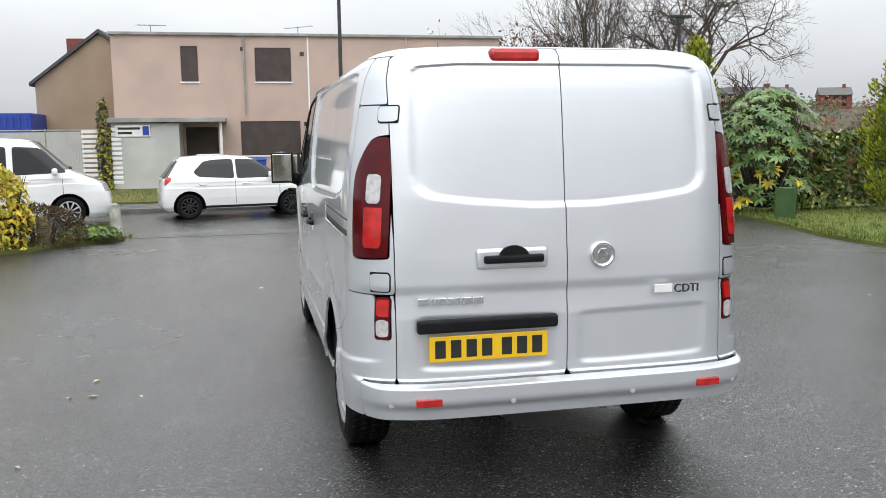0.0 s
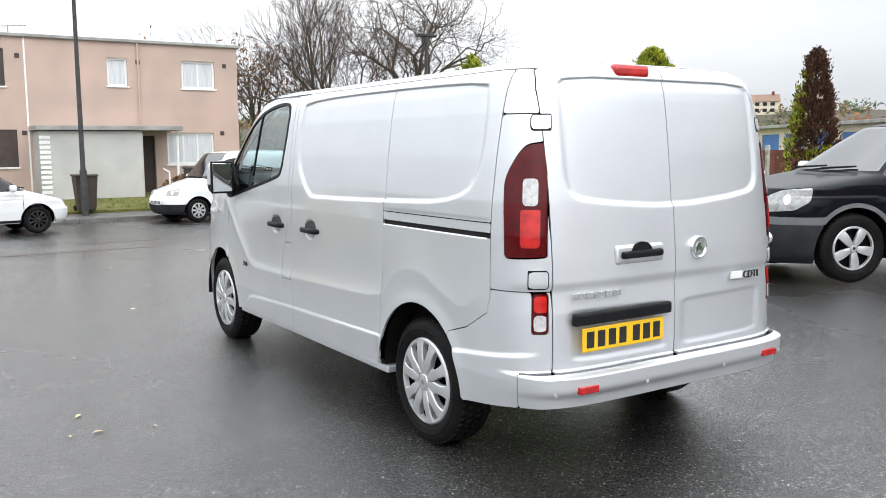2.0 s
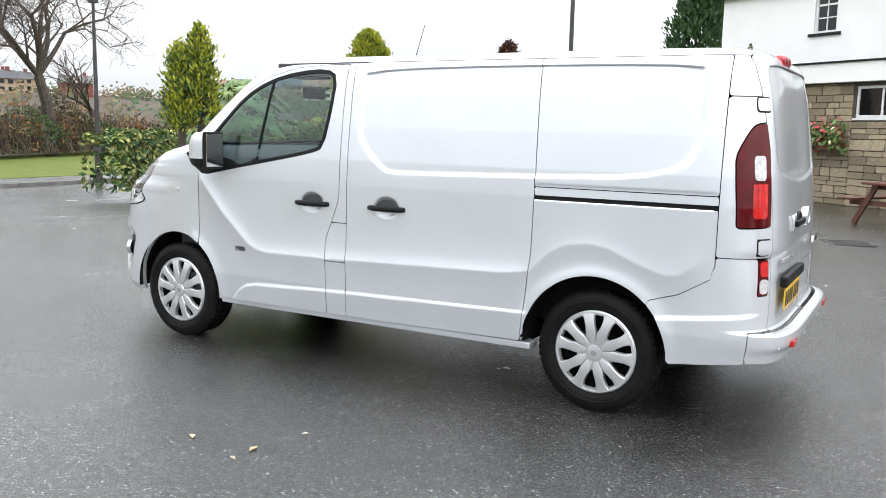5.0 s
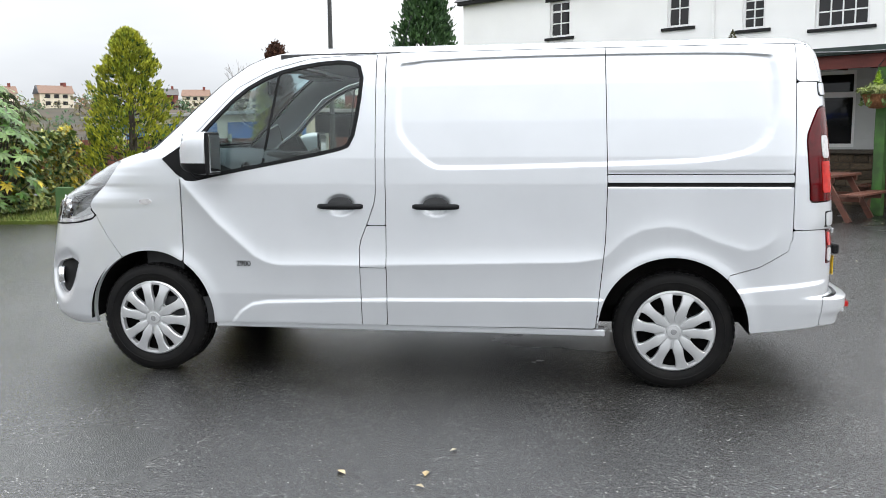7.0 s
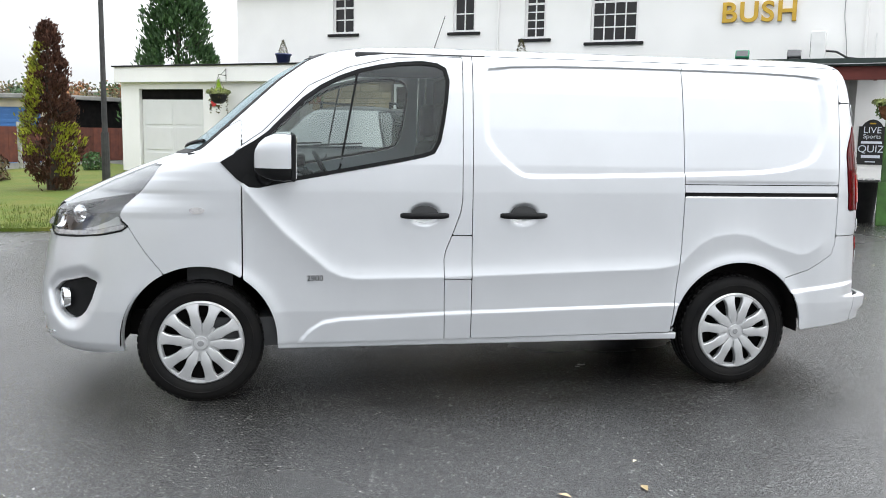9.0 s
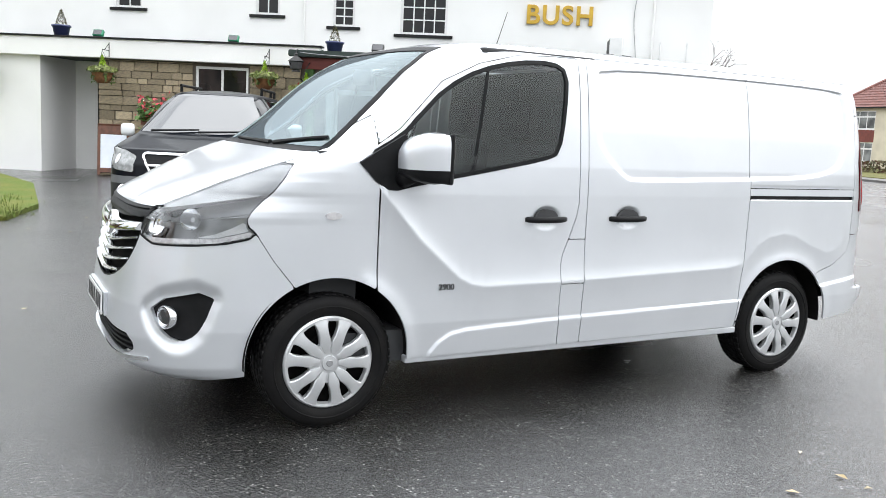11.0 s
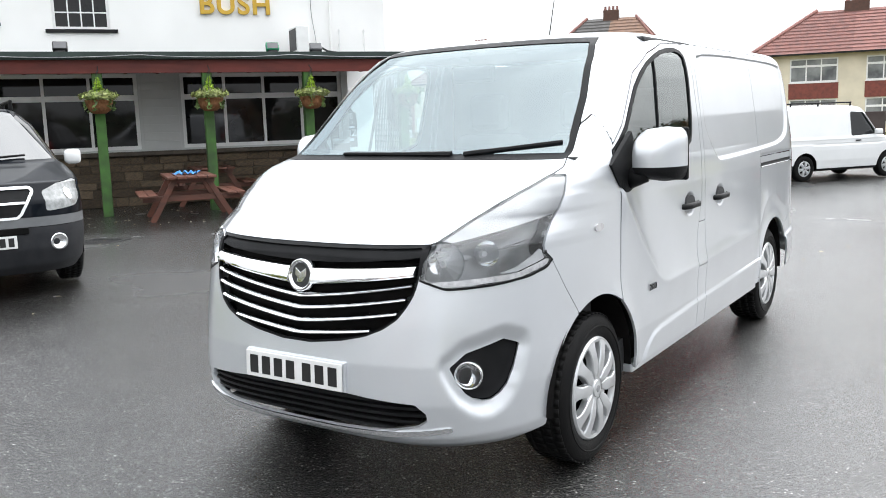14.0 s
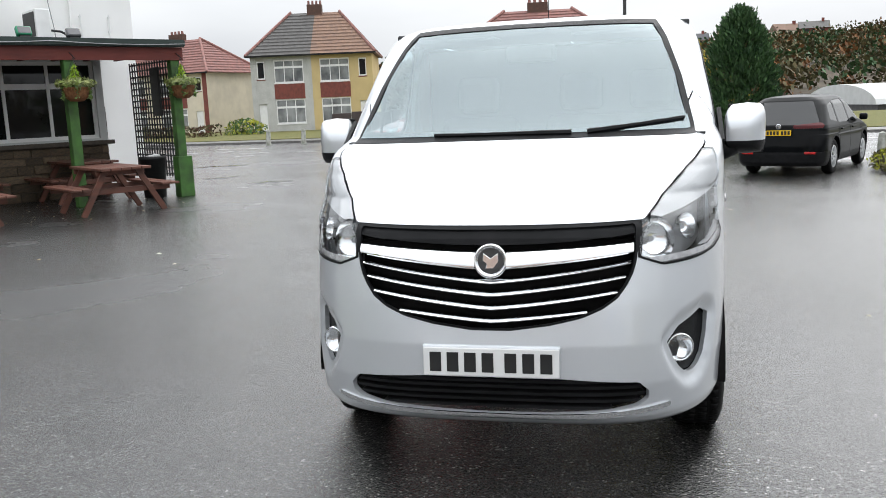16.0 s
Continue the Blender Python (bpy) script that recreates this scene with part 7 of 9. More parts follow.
def low_wall_things():
    # slatted vent wall and mesh fence beside the boarded house
    f = thing("mesh_fence", "galvanised mesh panel fence beside the boarded house", "fence", at=pose(-7.6, 23.2, -0.15))
    for x in (-1.6, 0.0, 1.55):
        bm = bmesh.new()
        tube(bm, (x, 0, 0), (x, 0, 2.1), 0.025, 0.025, 8)
        part("post", bm, CONCRETE, f)
    for k in range(2):
        bm = bmesh.new()
        tube(bm, (-1.6, 0, 0.2 + 1.85 * k), (1.55, 0, 0.2 + 1.85 * k), 0.02, 0.02, 6)
        part("rail", bm, CONCRETE, f)
    bm = boxes(((-1.5, 0.4, 0), (1.0, 0.55, 2.0)))
    part("panel", bm, GREY_DASH, f)
    bm = bmesh.new()
    for k in range(40):
        x = -1.55 + 0.078 * k
        tube(bm, (x, 0, 0.2), (x, 0, 2.05), 0.003, 0.003, 4)
    tagged(part("mesh_wires", bm, CONCRETE, f), kind="stuff")
    for q in range(12):
        part("vent_block", boxes(((1.05, -0.05, 0.3 + 0.15 * q), (1.6, 0.05, 0.39 + 0.15 * q)), bevel=0.006), WHITE_FRAME, f)


low_wall_things()


def wheelie_bin(x, y, z, mat, label, rz=0):
    top = thing("wheelie_bin", label, "bin", "bins", at=pose(x, y, z, 0, 0, rz))
    bm = bmesh.new()
    a = [(-0.22, -0.26, 0.08), (0.22, -0.26, 0.08), (0.22, 0.2, 0.08), (-0.22, 0.2, 0.08)]
    b = [(-0.28, -0.34, 0.98), (0.28, -0.34, 0.98), (0.28, 0.34, 0.98), (-0.28, 0.34, 0.98)]
    va, vb = [bm.verts.new(p) for p in a], [bm.verts.new(p) for p in b]
    bm.faces.new(va[::-1])
    bm.faces.new(vb)
    for i in range(4):
        bm.faces.new((va[i], va[(i + 1) % 4], vb[(i + 1) % 4], vb[i]))
    bmesh.ops.bevel(bm, geom=bm.edges[:], offset=0.02, segments=2, affect="EDGES")
    part("bin_body", bm, mat, top)
    part("lid", boxes(((-0.30, -0.37, 0.98), (0.30, 0.38, 1.05)), bevel=0.025), mat, top)
    for sx in (-0.24, 0.24):
        bm = bmesh.new()
        tube(bm, (sx - 0.03, 0.22, 0.1), (sx + 0.03, 0.22, 0.1), 0.1, 0.1, 16)
        part("bin_wheel", bm, RUBBER, top)
    return top


BIN_BROWN = surface("brown_bin_plastic", (0.045, 0.032, 0.028), (0.055, 0.04, 0.034), 4, rough=0.5)
BIN_BLUE = surface("blue_bin_plastic", (0.02, 0.09, 0.45), (0.02, 0.08, 0.4), 4, rough=0.45)
wheelie_bin(1.35, 19.9, -0.18, BIN_BROWN, "dark brown wheelie bin on the pavement verge")
wheelie_bin(-1.2, 22.4, -0.1, BIN_BLUE, "blue wheelie bin before the boarded window")
wheelie_bin(5.2, 22.6, -0.1, LAMP_STEEL, "black wheelie bin beside the porch")

# ---- kerbs, lawns and paths ----
GRASS = surface("rough_grass", (0.075, 0.115, 0.010), (0.115, 0.125, 0.018), 1.3, rough=0.9, bump=0.9, bscale=60, fine=0.35)
BLADE = surface("grass_blades", (0.08, 0.13, 0.015), (0.12, 0.13, 0.025), 3, rough=0.7, per=0.45)
PAVING = surface("wet_pavement", (0.10, 0.098, 0.095), (0.075, 0.074, 0.072), 2.5, rough=0.3, rough2=0.5, bump=0.3, bscale=50)
KERB = surface("kerb_stone", (0.17, 0.165, 0.155), (0.11, 0.105, 0.10), 3, rough=0.6, bump=0.4)
LINE_PAINT = surface("worn_road_paint", (0.62, 0.62, 0.60), (0.40, 0.40, 0.39), 5, rough=0.6)
SOIL = surface("bare_soil", (0.05, 0.035, 0.025), (0.08, 0.055, 0.035), 5, rough=0.95, bump=0.6)


MOSSY = surface("mossy_rough_grass", (0.13, 0.115, 0.03), (0.085, 0.095, 0.02), 1.6, rough=0.95, bump=0.9, bscale=50, fine=0.45)


def slab(name, poly, height, mat, label, category, kind="structure", drop=0.3):
    """A flat-topped piece of ground inside a polygon; height: metres above the tarmac, or a function of x and y."""
    bm = bmesh.new()
    xs, ys = [p[0] for p in poly], [p[1] for p in poly]
    step = max(0.5, min(3.0, max(max(xs) - min(xs), max(ys) - min(ys)) / 40))
    face = bm.faces.new([bm.verts.new((x, y, 0)) for x, y in poly])
    for axis, vals in ((0, np.arange(min(xs) + step, max(xs), step)), (1, np.arange(min(ys) + step, max(ys), step))):
        for v in vals:
            co, no = [0, 0, 0], [0, 0, 0]
            co[axis], no[axis] = v, 1
            bmesh.ops.bisect_plane(bm, geom=bm.verts[:] + bm.edges[:] + bm.faces[:], plane_co=co, plane_no=no)
    r = bmesh.ops.extrude_face_region(bm, geom=bm.faces[:])
    up = {g for g in r["geom"] if isinstance(g, bmesh.types.BMVert)}
    for v in bm.verts:
        g = float(ground_z(np.array(v.co.x), np.array(v.co.y)))
        v.co.z = g + (height(v.co.x, v.co.y) if callable(height) else height) if v in up else g - drop
    bmesh.ops.recalc_face_normals(bm, faces=bm.faces[:])
    return tagged(bm_object(name, bm, mat), label, category, kind=kind)


def kerb_line(pts, h=0.10, w=0.13, unit=0.92):
    """Kerb stones one by one along a line."""
    top = tagged(new("kerb"), "row of worn grey kerb stones", "kerb", kind="structure")
    bm = bmesh.new()
    box(bm, (-0.5, -0.5, -0.5), (0.5, 0.5, 0.5))
    bmesh.ops.bevel(bm, geom=bm.edges[:], offset=0.06, segments=2, affect="EDGES")
    me = bpy.data.meshes.new("kerb_stone")
    bm.to_mesh(me)
    bm.free()
    me.materials.append(KERB)
    for (xa, ya), (xb, yb) in zip(pts, pts[1:]):
        d = math.hypot(xb - xa, yb - ya)
        n = max(1, round(d / unit))
        for k in range(n):
            x, y = xa + (xb - xa) * (k + 0.5) / n, ya + (yb - ya) * (k + 0.5) / n
            ob = new("kerb_stone", me)
            ob.parent = top
            z = float(ground_z(np.array(x), np.array(y)))
            ob.matrix_basis = Matrix.Translation((x, y, z + h / 2 - 0.1)) @ Matrix.Rotation(math.atan2(yb - ya, xb - xa), 4, "Z") @ Matrix.Diagonal((d / n - 0.012, w, h + 0.2, 1))


NK = lambda x: 18.1 + 0.05 * (x - 4)
kerb_line([(-24, NK(-24)), (10, NK(10)), (24, 18.4)])
slab("pavement", [(-24, NK(-24) + 0.07), (10, NK(10) + 0.07), (24, 18.47), (24, 20.2), (10, 20.3), (-24, 18.9)], 0.09, PAVING, "wet grey tarmac pavement beside the far road", "pavement")
slab("grass_verge", [(-24, 18.9), (8.6, 20.25), (8.6, 24.4), (-24, 24.4)], lambda x, y: 0.10 + 0.06 * (y - 19) * (1 if y < 22 else 1), MOSSY, "rough mossy grass bank before the terrace", "grass")
slab("field", [(8.6, 20.3), (24, 20.2), (60, 20), (70, 75), (-10, 75), (-10, 33), (8.6, 33)], lambda x, y: 0.10 + 0.012 * (y - 20), GRASS, "green field beyond the road", "grass")
LAWN_EDGE = [(7.45, 2.75), (7.1, 3.4), (6.95, 4.6), (7.05, 5.8), (7.5, 7.4), (8.05, 9.2), (8.5, 10.9), (8.9, 12.5)]
lawn_h = lambda x, y: 0.05 + 0.012 * max(0, x - 7)
slab("lawn", LAWN_EDGE + [(12, 13.5), (26, 14), (26, 8.2), (18.4, 3.6), (12.5, 2.2), (9.0, 2.3)], lawn_h, GRASS, "short green lawn beside the car park", "lawn")
slab("corner_bed", [(-3.45, 9.2), (-3.9, 8.45), (-4.6, 7.4), (-5.6, 6.2), (-9, 4.5), (-14, 6), (-14, 10.5), (-6, 10.2)], 0.06, MOSSY, "patch of grass and ivy at the corner", "grass")
# far road to the south
for k in range(9):
    slab("road_line", [(30 - 5 * k, -27.6 - 0.05 * k), (32 - 5 * k, -27.58), (32 - 5 * k, -27.46), (30 - 5 * k, -27.48 - 0.05 * k)], 0.006, LINE_PAINT, "worn white road marking", "road marking")
kerb_line([(32, -33.0), (10, -31.8), (-30, -31.4)])
slab("far_pavement", [(40, -33.6), (10, -31.9), (-30, -31.5), (-30, -34), (10, -34.2), (40, -36)], 0.09, PAVING, "wet pavement beyond the road", "pavement")
slab("far_verge", [(40, -36), (10, -34.2), (-30, -34), (-30, -60), (40, -62)], 0.12, MOSSY, "front gardens and grass beyond the road", "grass")
for k, (x, y, s) in enumerate(((2.2, 11.8, 0.5), (-1.3, 9.6, 0.35))):
    slab("tarmac_patch", [(x - 2.2, y - 0.02), (x + 2.0, y + 0.03), (x + 2.1, y + 0.08), (x - 2.1, y + 0.06)], 0.004, SOIL, "dark seam between two layings of tarmac", "road seam")


# ---- foliage ----
def leaves(rng, pts, size, spread=0.35, thin=0.45, normals=None, droop=0.0):
    """Leaf quads, folded at the midrib, at the points: verts and faces."""
    verts, faces = [], []
    for k, p in enumerate(pts):
        s = size * rng.uniform(1 - spread, 1 + spread)
        if normals is not None:
            n = Vector(normals[k]) + Vector((rng.gauss(0, 0.5), rng.gauss(0, 0.5), rng.gauss(0, 0.5)))
        else:
            n = Vector((rng.gauss(0, 1), rng.gauss(0, 1), rng.gauss(0.2, 1)))
        n.normalize()
        t = n.orthogonal().normalized()
        t.rotate(Matrix.Rotation(rng.uniform(0, 6.28), 3, n))
        t.z -= droop
        t.normalize()
        b = n.cross(t)
        p = Vector(p)
        i = len(verts)
        verts += [p - t * s, p + b * s * thin + n * s * 0.12, p + t * s, p - b * s * thin + n * s * 0.12]
        faces += [(i, i + 1, i + 2), (i, i + 2, i + 3)]
    return verts, faces


def leaf_mesh(name, verts, faces, mat, parent, label=""):
    me = bpy.data.meshes.new(name)
    me.from_pydata([tuple(v) for v in verts], [], faces)
    me.materials.append(mat)
    ob = new(name, me)
    ob.parent = parent
    if label:
        ob["label"] = label
    return ob


def limb_mesh(segments, sides=6):
    """Tapered limbs from (a, b, r1, r2) segments as one bmesh."""
    verts, faces = [], []
    for a, b, r1, r2 in segments:
        a, b = Vector(a), Vector(b)
        d = (b - a).normalized()
        u = d.orthogonal().normalized()
        v = d.cross(u)
        n = sides if r1 > 0.04 else (4 if r1 > 0.012 else 3)
        i = len(verts)
        for c, r in ((a, r1), (b, r2)):
            verts += [c + (u * math.cos(6.2832 * k / n) + v * math.sin(6.2832 * k / n)) * r for k in range(n)]
        faces += [(i + k, i + (k + 1) % n, i + n + (k + 1) % n, i + n + k) for k in range(n)]
    return verts, faces


BARK = surface("dark_wet_bark", (0.04, 0.032, 0.026), (0.065, 0.052, 0.042), 6, rough=0.85, bump=0.6)
TWIG = surface("grey_brown_twigs", (0.055, 0.042, 0.034), (0.09, 0.068, 0.052), 3, rough=0.85)
LEAF_GOLD = surface("golden_conifer_leaf", (0.36, 0.36, 0.025), (0.20, 0.24, 0.02), 2.2, rough=0.7, per=0.4)
LEAF_SHADE = surface("green_and_shade_leaf", (0.035, 0.085, 0.022), (0.05, 0.11, 0.03), 2, rough=0.7, per=0.4)
LEAF_BURNT = surface("dead_brown_conifer_leaf", (0.055, 0.022, 0.014), (0.085, 0.035, 0.02), 3, rough=0.8, per=0.4)
LEAF_DARK = surface("dark_fir_leaf", (0.028, 0.07, 0.025), (0.045, 0.095, 0.032), 2, rough=0.7, per=0.4)
LEAF_FATSIA = surface("glossy_green_leaf", (0.05, 0.13, 0.025), (0.13, 0.19, 0.05), 1.6, rough=0.35, per=0.4)
LEAF_LAUREL = surface("variegated_laurel_leaf", (0.10, 0.15, 0.03), (0.34, 0.33, 0.09), 5, rough=0.4, per=0.4)
LEAF_YELLOW = surface("yellow_leaf", (0.50, 0.36, 0.02), (0.42, 0.34, 0.03), 3, rough=0.6, per=0.3)
LEAF_AUTUMN = surface("rust_autumn_leaf", (0.20, 0.085, 0.03), (0.14, 0.075, 0.03), 1.5, rough=0.8, per=0.5)
LEAF_SCRUB = surface("olive_scrub_leaf", (0.07, 0.075, 0.03), (0.11, 0.085, 0.04), 1.2, rough=0.85, per=0.5)


def gz(x, y):
    return float(ground_z(np.array(x), np.array(y)))


def conifer(x, y, zb, h, r, mats, label, seed, count=5200, size=0.085, bare=0.1, power=0.75, lumps=7):
    """A conifer: a trunk, boughs, and thousands of upright sprays with an uneven outline. mats: pairs of material and share or side."""
    rng = random.Random(seed)
    top = thing("conifer_tree", label, "tree", "conifers", at=pose(x, y, zb))
    vs, fs = limb_mesh([((0, 0, -0.1), (0, 0, h * 0.5), 0.10 + 0.01 * h, 0.06), ((0, 0, h * 0.5), (0, 0, h * 0.93), 0.06, 0.012)], 8)
    leaf_mesh("trunk", vs, fs, BARK, top)
    segs = []
    for k in range(46):
        t = rng.uniform(bare + 0.04, 0.9)
        a = rng.uniform(0, 6.28)
        rr = 0.8 * r * prof(t, power)
        segs.append(((0, 0, h * t * 0.92), (rr * math.cos(a), rr * math.sin(a), h * t * 0.92 + 0.25 * rr), 0.025, 0.008))
    vs, fs = limb_mesh(segs)
    leaf_mesh("branchwork", vs, fs, BARK, top)
    groups = {id(m): (m, [], []) for m, _ in mats}
    tufts = []
    for k in range(max(40, count // 55)):
        t = bare + (1 - bare) * rng.random() ** 0.85
        a = rng.uniform(0, 6.2832)
        lump = 0.84 + 0.13 * math.sin(lumps * a + 20 * t + seed) * math.cos(11 * t + 2 * a) + rng.gauss(0, 0.09)
        tufts.append((a, t, r * prof(t, power) * lump * (0.7 + 0.3 * rng.random() ** 0.4), rng.uniform(0.7, 1.35)))
    for k in range(count):
        a, t, rr, fat = tufts[k % len(tufts)]
        q = rng.random()
        out = Vector((math.cos(a), math.sin(a), 0))
        wide = size * 2.3 * fat * (1 - 0.75 * q)
        p = out * (rr * (0.86 + 0.14 * q)) + Vector((rng.gauss(0, 1), rng.gauss(0, 1), rng.gauss(0, 0.7))) * wide + Vector((0, 0, h * t + size * 4.6 * fat * (q - 0.6)))
        t = min(1.0, max(0.0, p.z / h))
        # innermost leaves take the last colour, which paints shade into golden tufts
        pick = None
        for m, rule in mats:
            if rule is None or (q > 0.1 and rule(a, t, rng)):
                pick = m
                break
        g = groups[id(pick or mats[-1][0])]
        g[1].append(tuple(p))
        g[2].append((out.x, out.y, 0.2))
    for m, pts, nor in groups.values():
        if not pts:
            continue
        verts, faces = [], []
        for p, n in zip(pts, nor):
            s = size * rng.uniform(0.7, 1.4)
            up = Vector((n[0] * 0.55 + rng.gauss(0, 0.25), n[1] * 0.55 + rng.gauss(0, 0.25), 0.8)).normalized()
            sidev = up.cross(Vector((rng.gauss(0, 1), rng.gauss(0, 1), rng.gauss(0, 0.3)))).normalized()
            p = Vector(p)
            i = len(verts)
            verts += [p - up * s * 0.9, p + sidev * s * 0.45, p + up * s * 1.3, p - sidev * s * 0.45]
            faces += [(i, i + 1, i + 2, i + 3)]
        leaf_mesh("crown", verts, faces, m, top)
    return top


def prof(t, power):
    return max(0.02, (1 - t) ** power * min(1, 0.45 + 2.4 * t) * 1.08)


conifer(10.86, 8.19, 0.05, 3.52, 1.27, [(LEAF_GOLD, lambda a, t, g: g.random() < 0.72 + 0.4 * t), (LEAF_SHADE, None)], "bushy golden-green conifer on the lawn", 3, 27000, 0.034, 0.05, 0.52)
conifer(13.38, 5.99, 0.08, 3.42, 0.74, [(LEAF_GOLD, lambda a, t, g: (1.0 < a < 2.8 and 0.22 < t < 0.88 and g.random() < 0.8) or (3.5 < a < 4.6 and 0.10 < t < 0.42 and g.random() < 0.75)), (LEAF_BURNT, None)], "half-dead brown and gold conifer by the fence", 8, 19000, 0.033, 0.04, 0.55)
conifer(6.92, 9.32, 0.0, 3.3, 0.52, [(LEAF_GOLD, lambda a, t, g: g.random() < 0.8), (LEAF_SHADE, None)], "narrow golden conifer above a dark bare trunk", 5, 5200, 0.045, 0.5, 0.5)
conifer(6.69, 9.60, 0.0, 2.95, 0.42, [(LEAF_GOLD, lambda a, t, g: g.random() < 0.8), (LEAF_SHADE, None)], "narrow golden conifer above a dark bare trunk", 6, 5000, 0.045, 0.5, 0.5)
conifer(28.2, 5.3, 0.2, 8.0, 2.15, [(LEAF_DARK, lambda a, t, g: g.random() < 0.6), (LEAF_SHADE, None)], "tall dark green fir behind the garage", 11, 19000, 0.085, 0.12, 0.7)
conifer(-3.25, -22.6, -0.28, 4.2, 1.45, [(LEAF_DARK, lambda a, t, g: g.random() < 0.7), (LEAF_SHADE, None)], "broad dark green conifer beside the car park exit", 14, 24000, 0.06, 0.05, 0.45)


def shrub(name, x, y, zb, rx, ry, h, mats, label, seed, count=2600, size=0.09, thin=0.45, category="bush", group="", stems=14, square=False):
    """A bush or a length of hedge: stems and a shell of many single leaves, thicker outside."""
    rng = random.Random(seed)
    top = thing(name, label, category, group, at=pose(x, y, zb))
    segs = []
    for k in range(stems):
        a = rng.uniform(0, 6.28)
        q = rng.random() ** 0.5
        bx, by = rx * q * math.cos(a) * 0.7, ry * q * math.sin(a) * 0.7
        segs.append(((bx * 0.6, by * 0.6, -0.05), (bx, by, h * 0.6), 0.022, 0.012))
        segs.append(((bx, by, h * 0.6), (bx * 1.25, by * 1.25, h * 0.85), 0.012, 0.005))
    vs, fs = limb_mesh(segs)
    leaf_mesh("stem_frame", vs, fs, BARK, top)
    per = {id(m): (m, [], []) for m, _ in mats}
    for k in range(count):
        if square:
            u, v, w_ = rng.uniform(-1, 1), rng.uniform(-1, 1), rng.random()
            face = rng.random()
            if face < 0.42:
                v = math.copysign(1 - 0.18 * rng.random() ** 2, v)
            elif face < 0.75:
                w_ = 1 - 0.12 * rng.random() ** 2
            bump = 1 + 0.10 * math.sin(5 * u + seed) * math.cos(4 * w_ + u * 7) + rng.gauss(0, 0.03)
            p = (rx * u, ry * v * bump, h * w_ * (0.94 + 0.08 * math.sin(u * 9 + seed)))
            n = (0, math.copysign(1, v) if face < 0.42 else 0, 0.4 if face < 0.42 else 1)
        else:
            a, t = rng.uniform(0, 6.2832), rng.random()
            e = math.sqrt(max(0.0, 1 - abs(2 * (t * 0.93 + 0.07) - 0.85) ** 2.6 / 1.6))
            lump = 0.88 + 0.13 * math.sin(3 * a + 5 * t + seed) * math.cos(7 * t - 2 * a) + rng.gauss(0, 0.05)
            q = (0.5 + 0.5 * rng.random() ** 0.4) * lump * e
            p = (rx * q * math.cos(a), ry * q * math.sin(a), h * t * (0.96 + 0.06 * math.sin(2 * a + seed)))
            n = (math.cos(a), math.sin(a), 0.7)
        m = next((m for m, sh_ in mats if rng.random() < sh_), mats[-1][0])
        per[id(m)][1].append(p)
        per[id(m)][2].append(n)
    for m, pts, nor in per.values():
        if pts:
            vs, fs = leaves(rng, pts, size, 0.4, thin, nor, 0.25)
            leaf_mesh("foliage", vs, fs, m, top)
    return top


def fatsia(x, y, zb, r, h, seed):
    """A large shrub of many-fingered leaves in whorls."""
    rng = random.Random(seed)
    top = thing("large_shrub", "tall glossy shrub with big fingered leaves, some yellow", "bush", at=pose(x, y, zb))
    segs, verts, faces, vy, fy = [], [], [], [], []
    for k in range(430):
        a, t = rng.uniform(0, 6.2832), rng.random()
        e = math.sqrt(max(0.05, 1 - abs(2 * t - 0.9) ** 3 / 1.5))
        q = r * e * (0.72 + 0.28 * rng.random() ** 0.5) * (0.92 + 0.12 * math.sin(4 * a + 6 * t))
        c = Vector((q * math.cos(a), q * math.sin(a), 0.12 + (h - 0.12) * t))
        if k % 6 == 0:
            segs.append(((0.2 * math.cos(a), 0.2 * math.sin(a), 0), c, 0.022, 0.008))
        n = Vector((math.cos(a) * 0.7, math.sin(a) * 0.7, 0.75 + rng.gauss(0, 0.2))).normalized()
        u = n.orthogonal().normalized()
        u.rotate(Matrix.Rotation(rng.uniform(0, 6.28), 3, n))
        v = n.cross(u)
        yellow = t < 0.55 and rng.random() < 0.14
        V, F = (vy, fy) if yellow else (verts, faces)
        size = rng.uniform(0.13, 0.22)
        for f in range(7):
            ang = -2.2 + 4.4 * f / 6
            d = (u * math.cos(ang) + v * math.sin(ang) - n * 0.22).normalized()
            w_ = d.cross(n).normalized()
            i = len(V)
            s = size * (1.15 - 0.10 * abs(f - 3))
            V += [c, c + d * s * 0.5 + w_ * s * 0.17, c + d * s, c + d * s * 0.5 - w_ * s * 0.17]
            F += [(i, i + 1, i + 2, i + 3)]
    vs, fs = limb_mesh(segs)
    leaf_mesh("stem_frame", vs, fs, BARK, top)
    leaf_mesh("foliage", verts, faces, LEAF_FATSIA, top)
    leaf_mesh("yellow_leaves", vy, fy, LEAF_YELLOW, top)


fatsia(8.95, 10.2, 0.05, 1.15, 2.35, 21)
shrub("hedge", 10.4, 10.35, 0.05, 1.05, 0.5, 1.5, [(LEAF_LAUREL, 0.72), (LEAF_SHADE, 1.0)], "variegated laurel hedge behind the lawn", 31, 3600, 0.075, 0.5, "hedge", square=True)
shrub("hedge", 8.4, 12.6, 0.0, 1.3, 0.5, 1.3, [(LEAF_LAUREL, 0.5), (LEAF_SHADE, 1.0)], "green laurel hedge at the end of the lawn", 37, 2400, 0.075, 0.5, "hedge", square=True)
shrub("shrub", 11.55, 10.15, 0.05, 0.5, 0.5, 1.65, [(LEAF_YELLOW, 0.45), (LEAF_LAUREL, 1.0)], "pale yellow-leaved shrub beside the conifer", 32, 1300, 0.065)
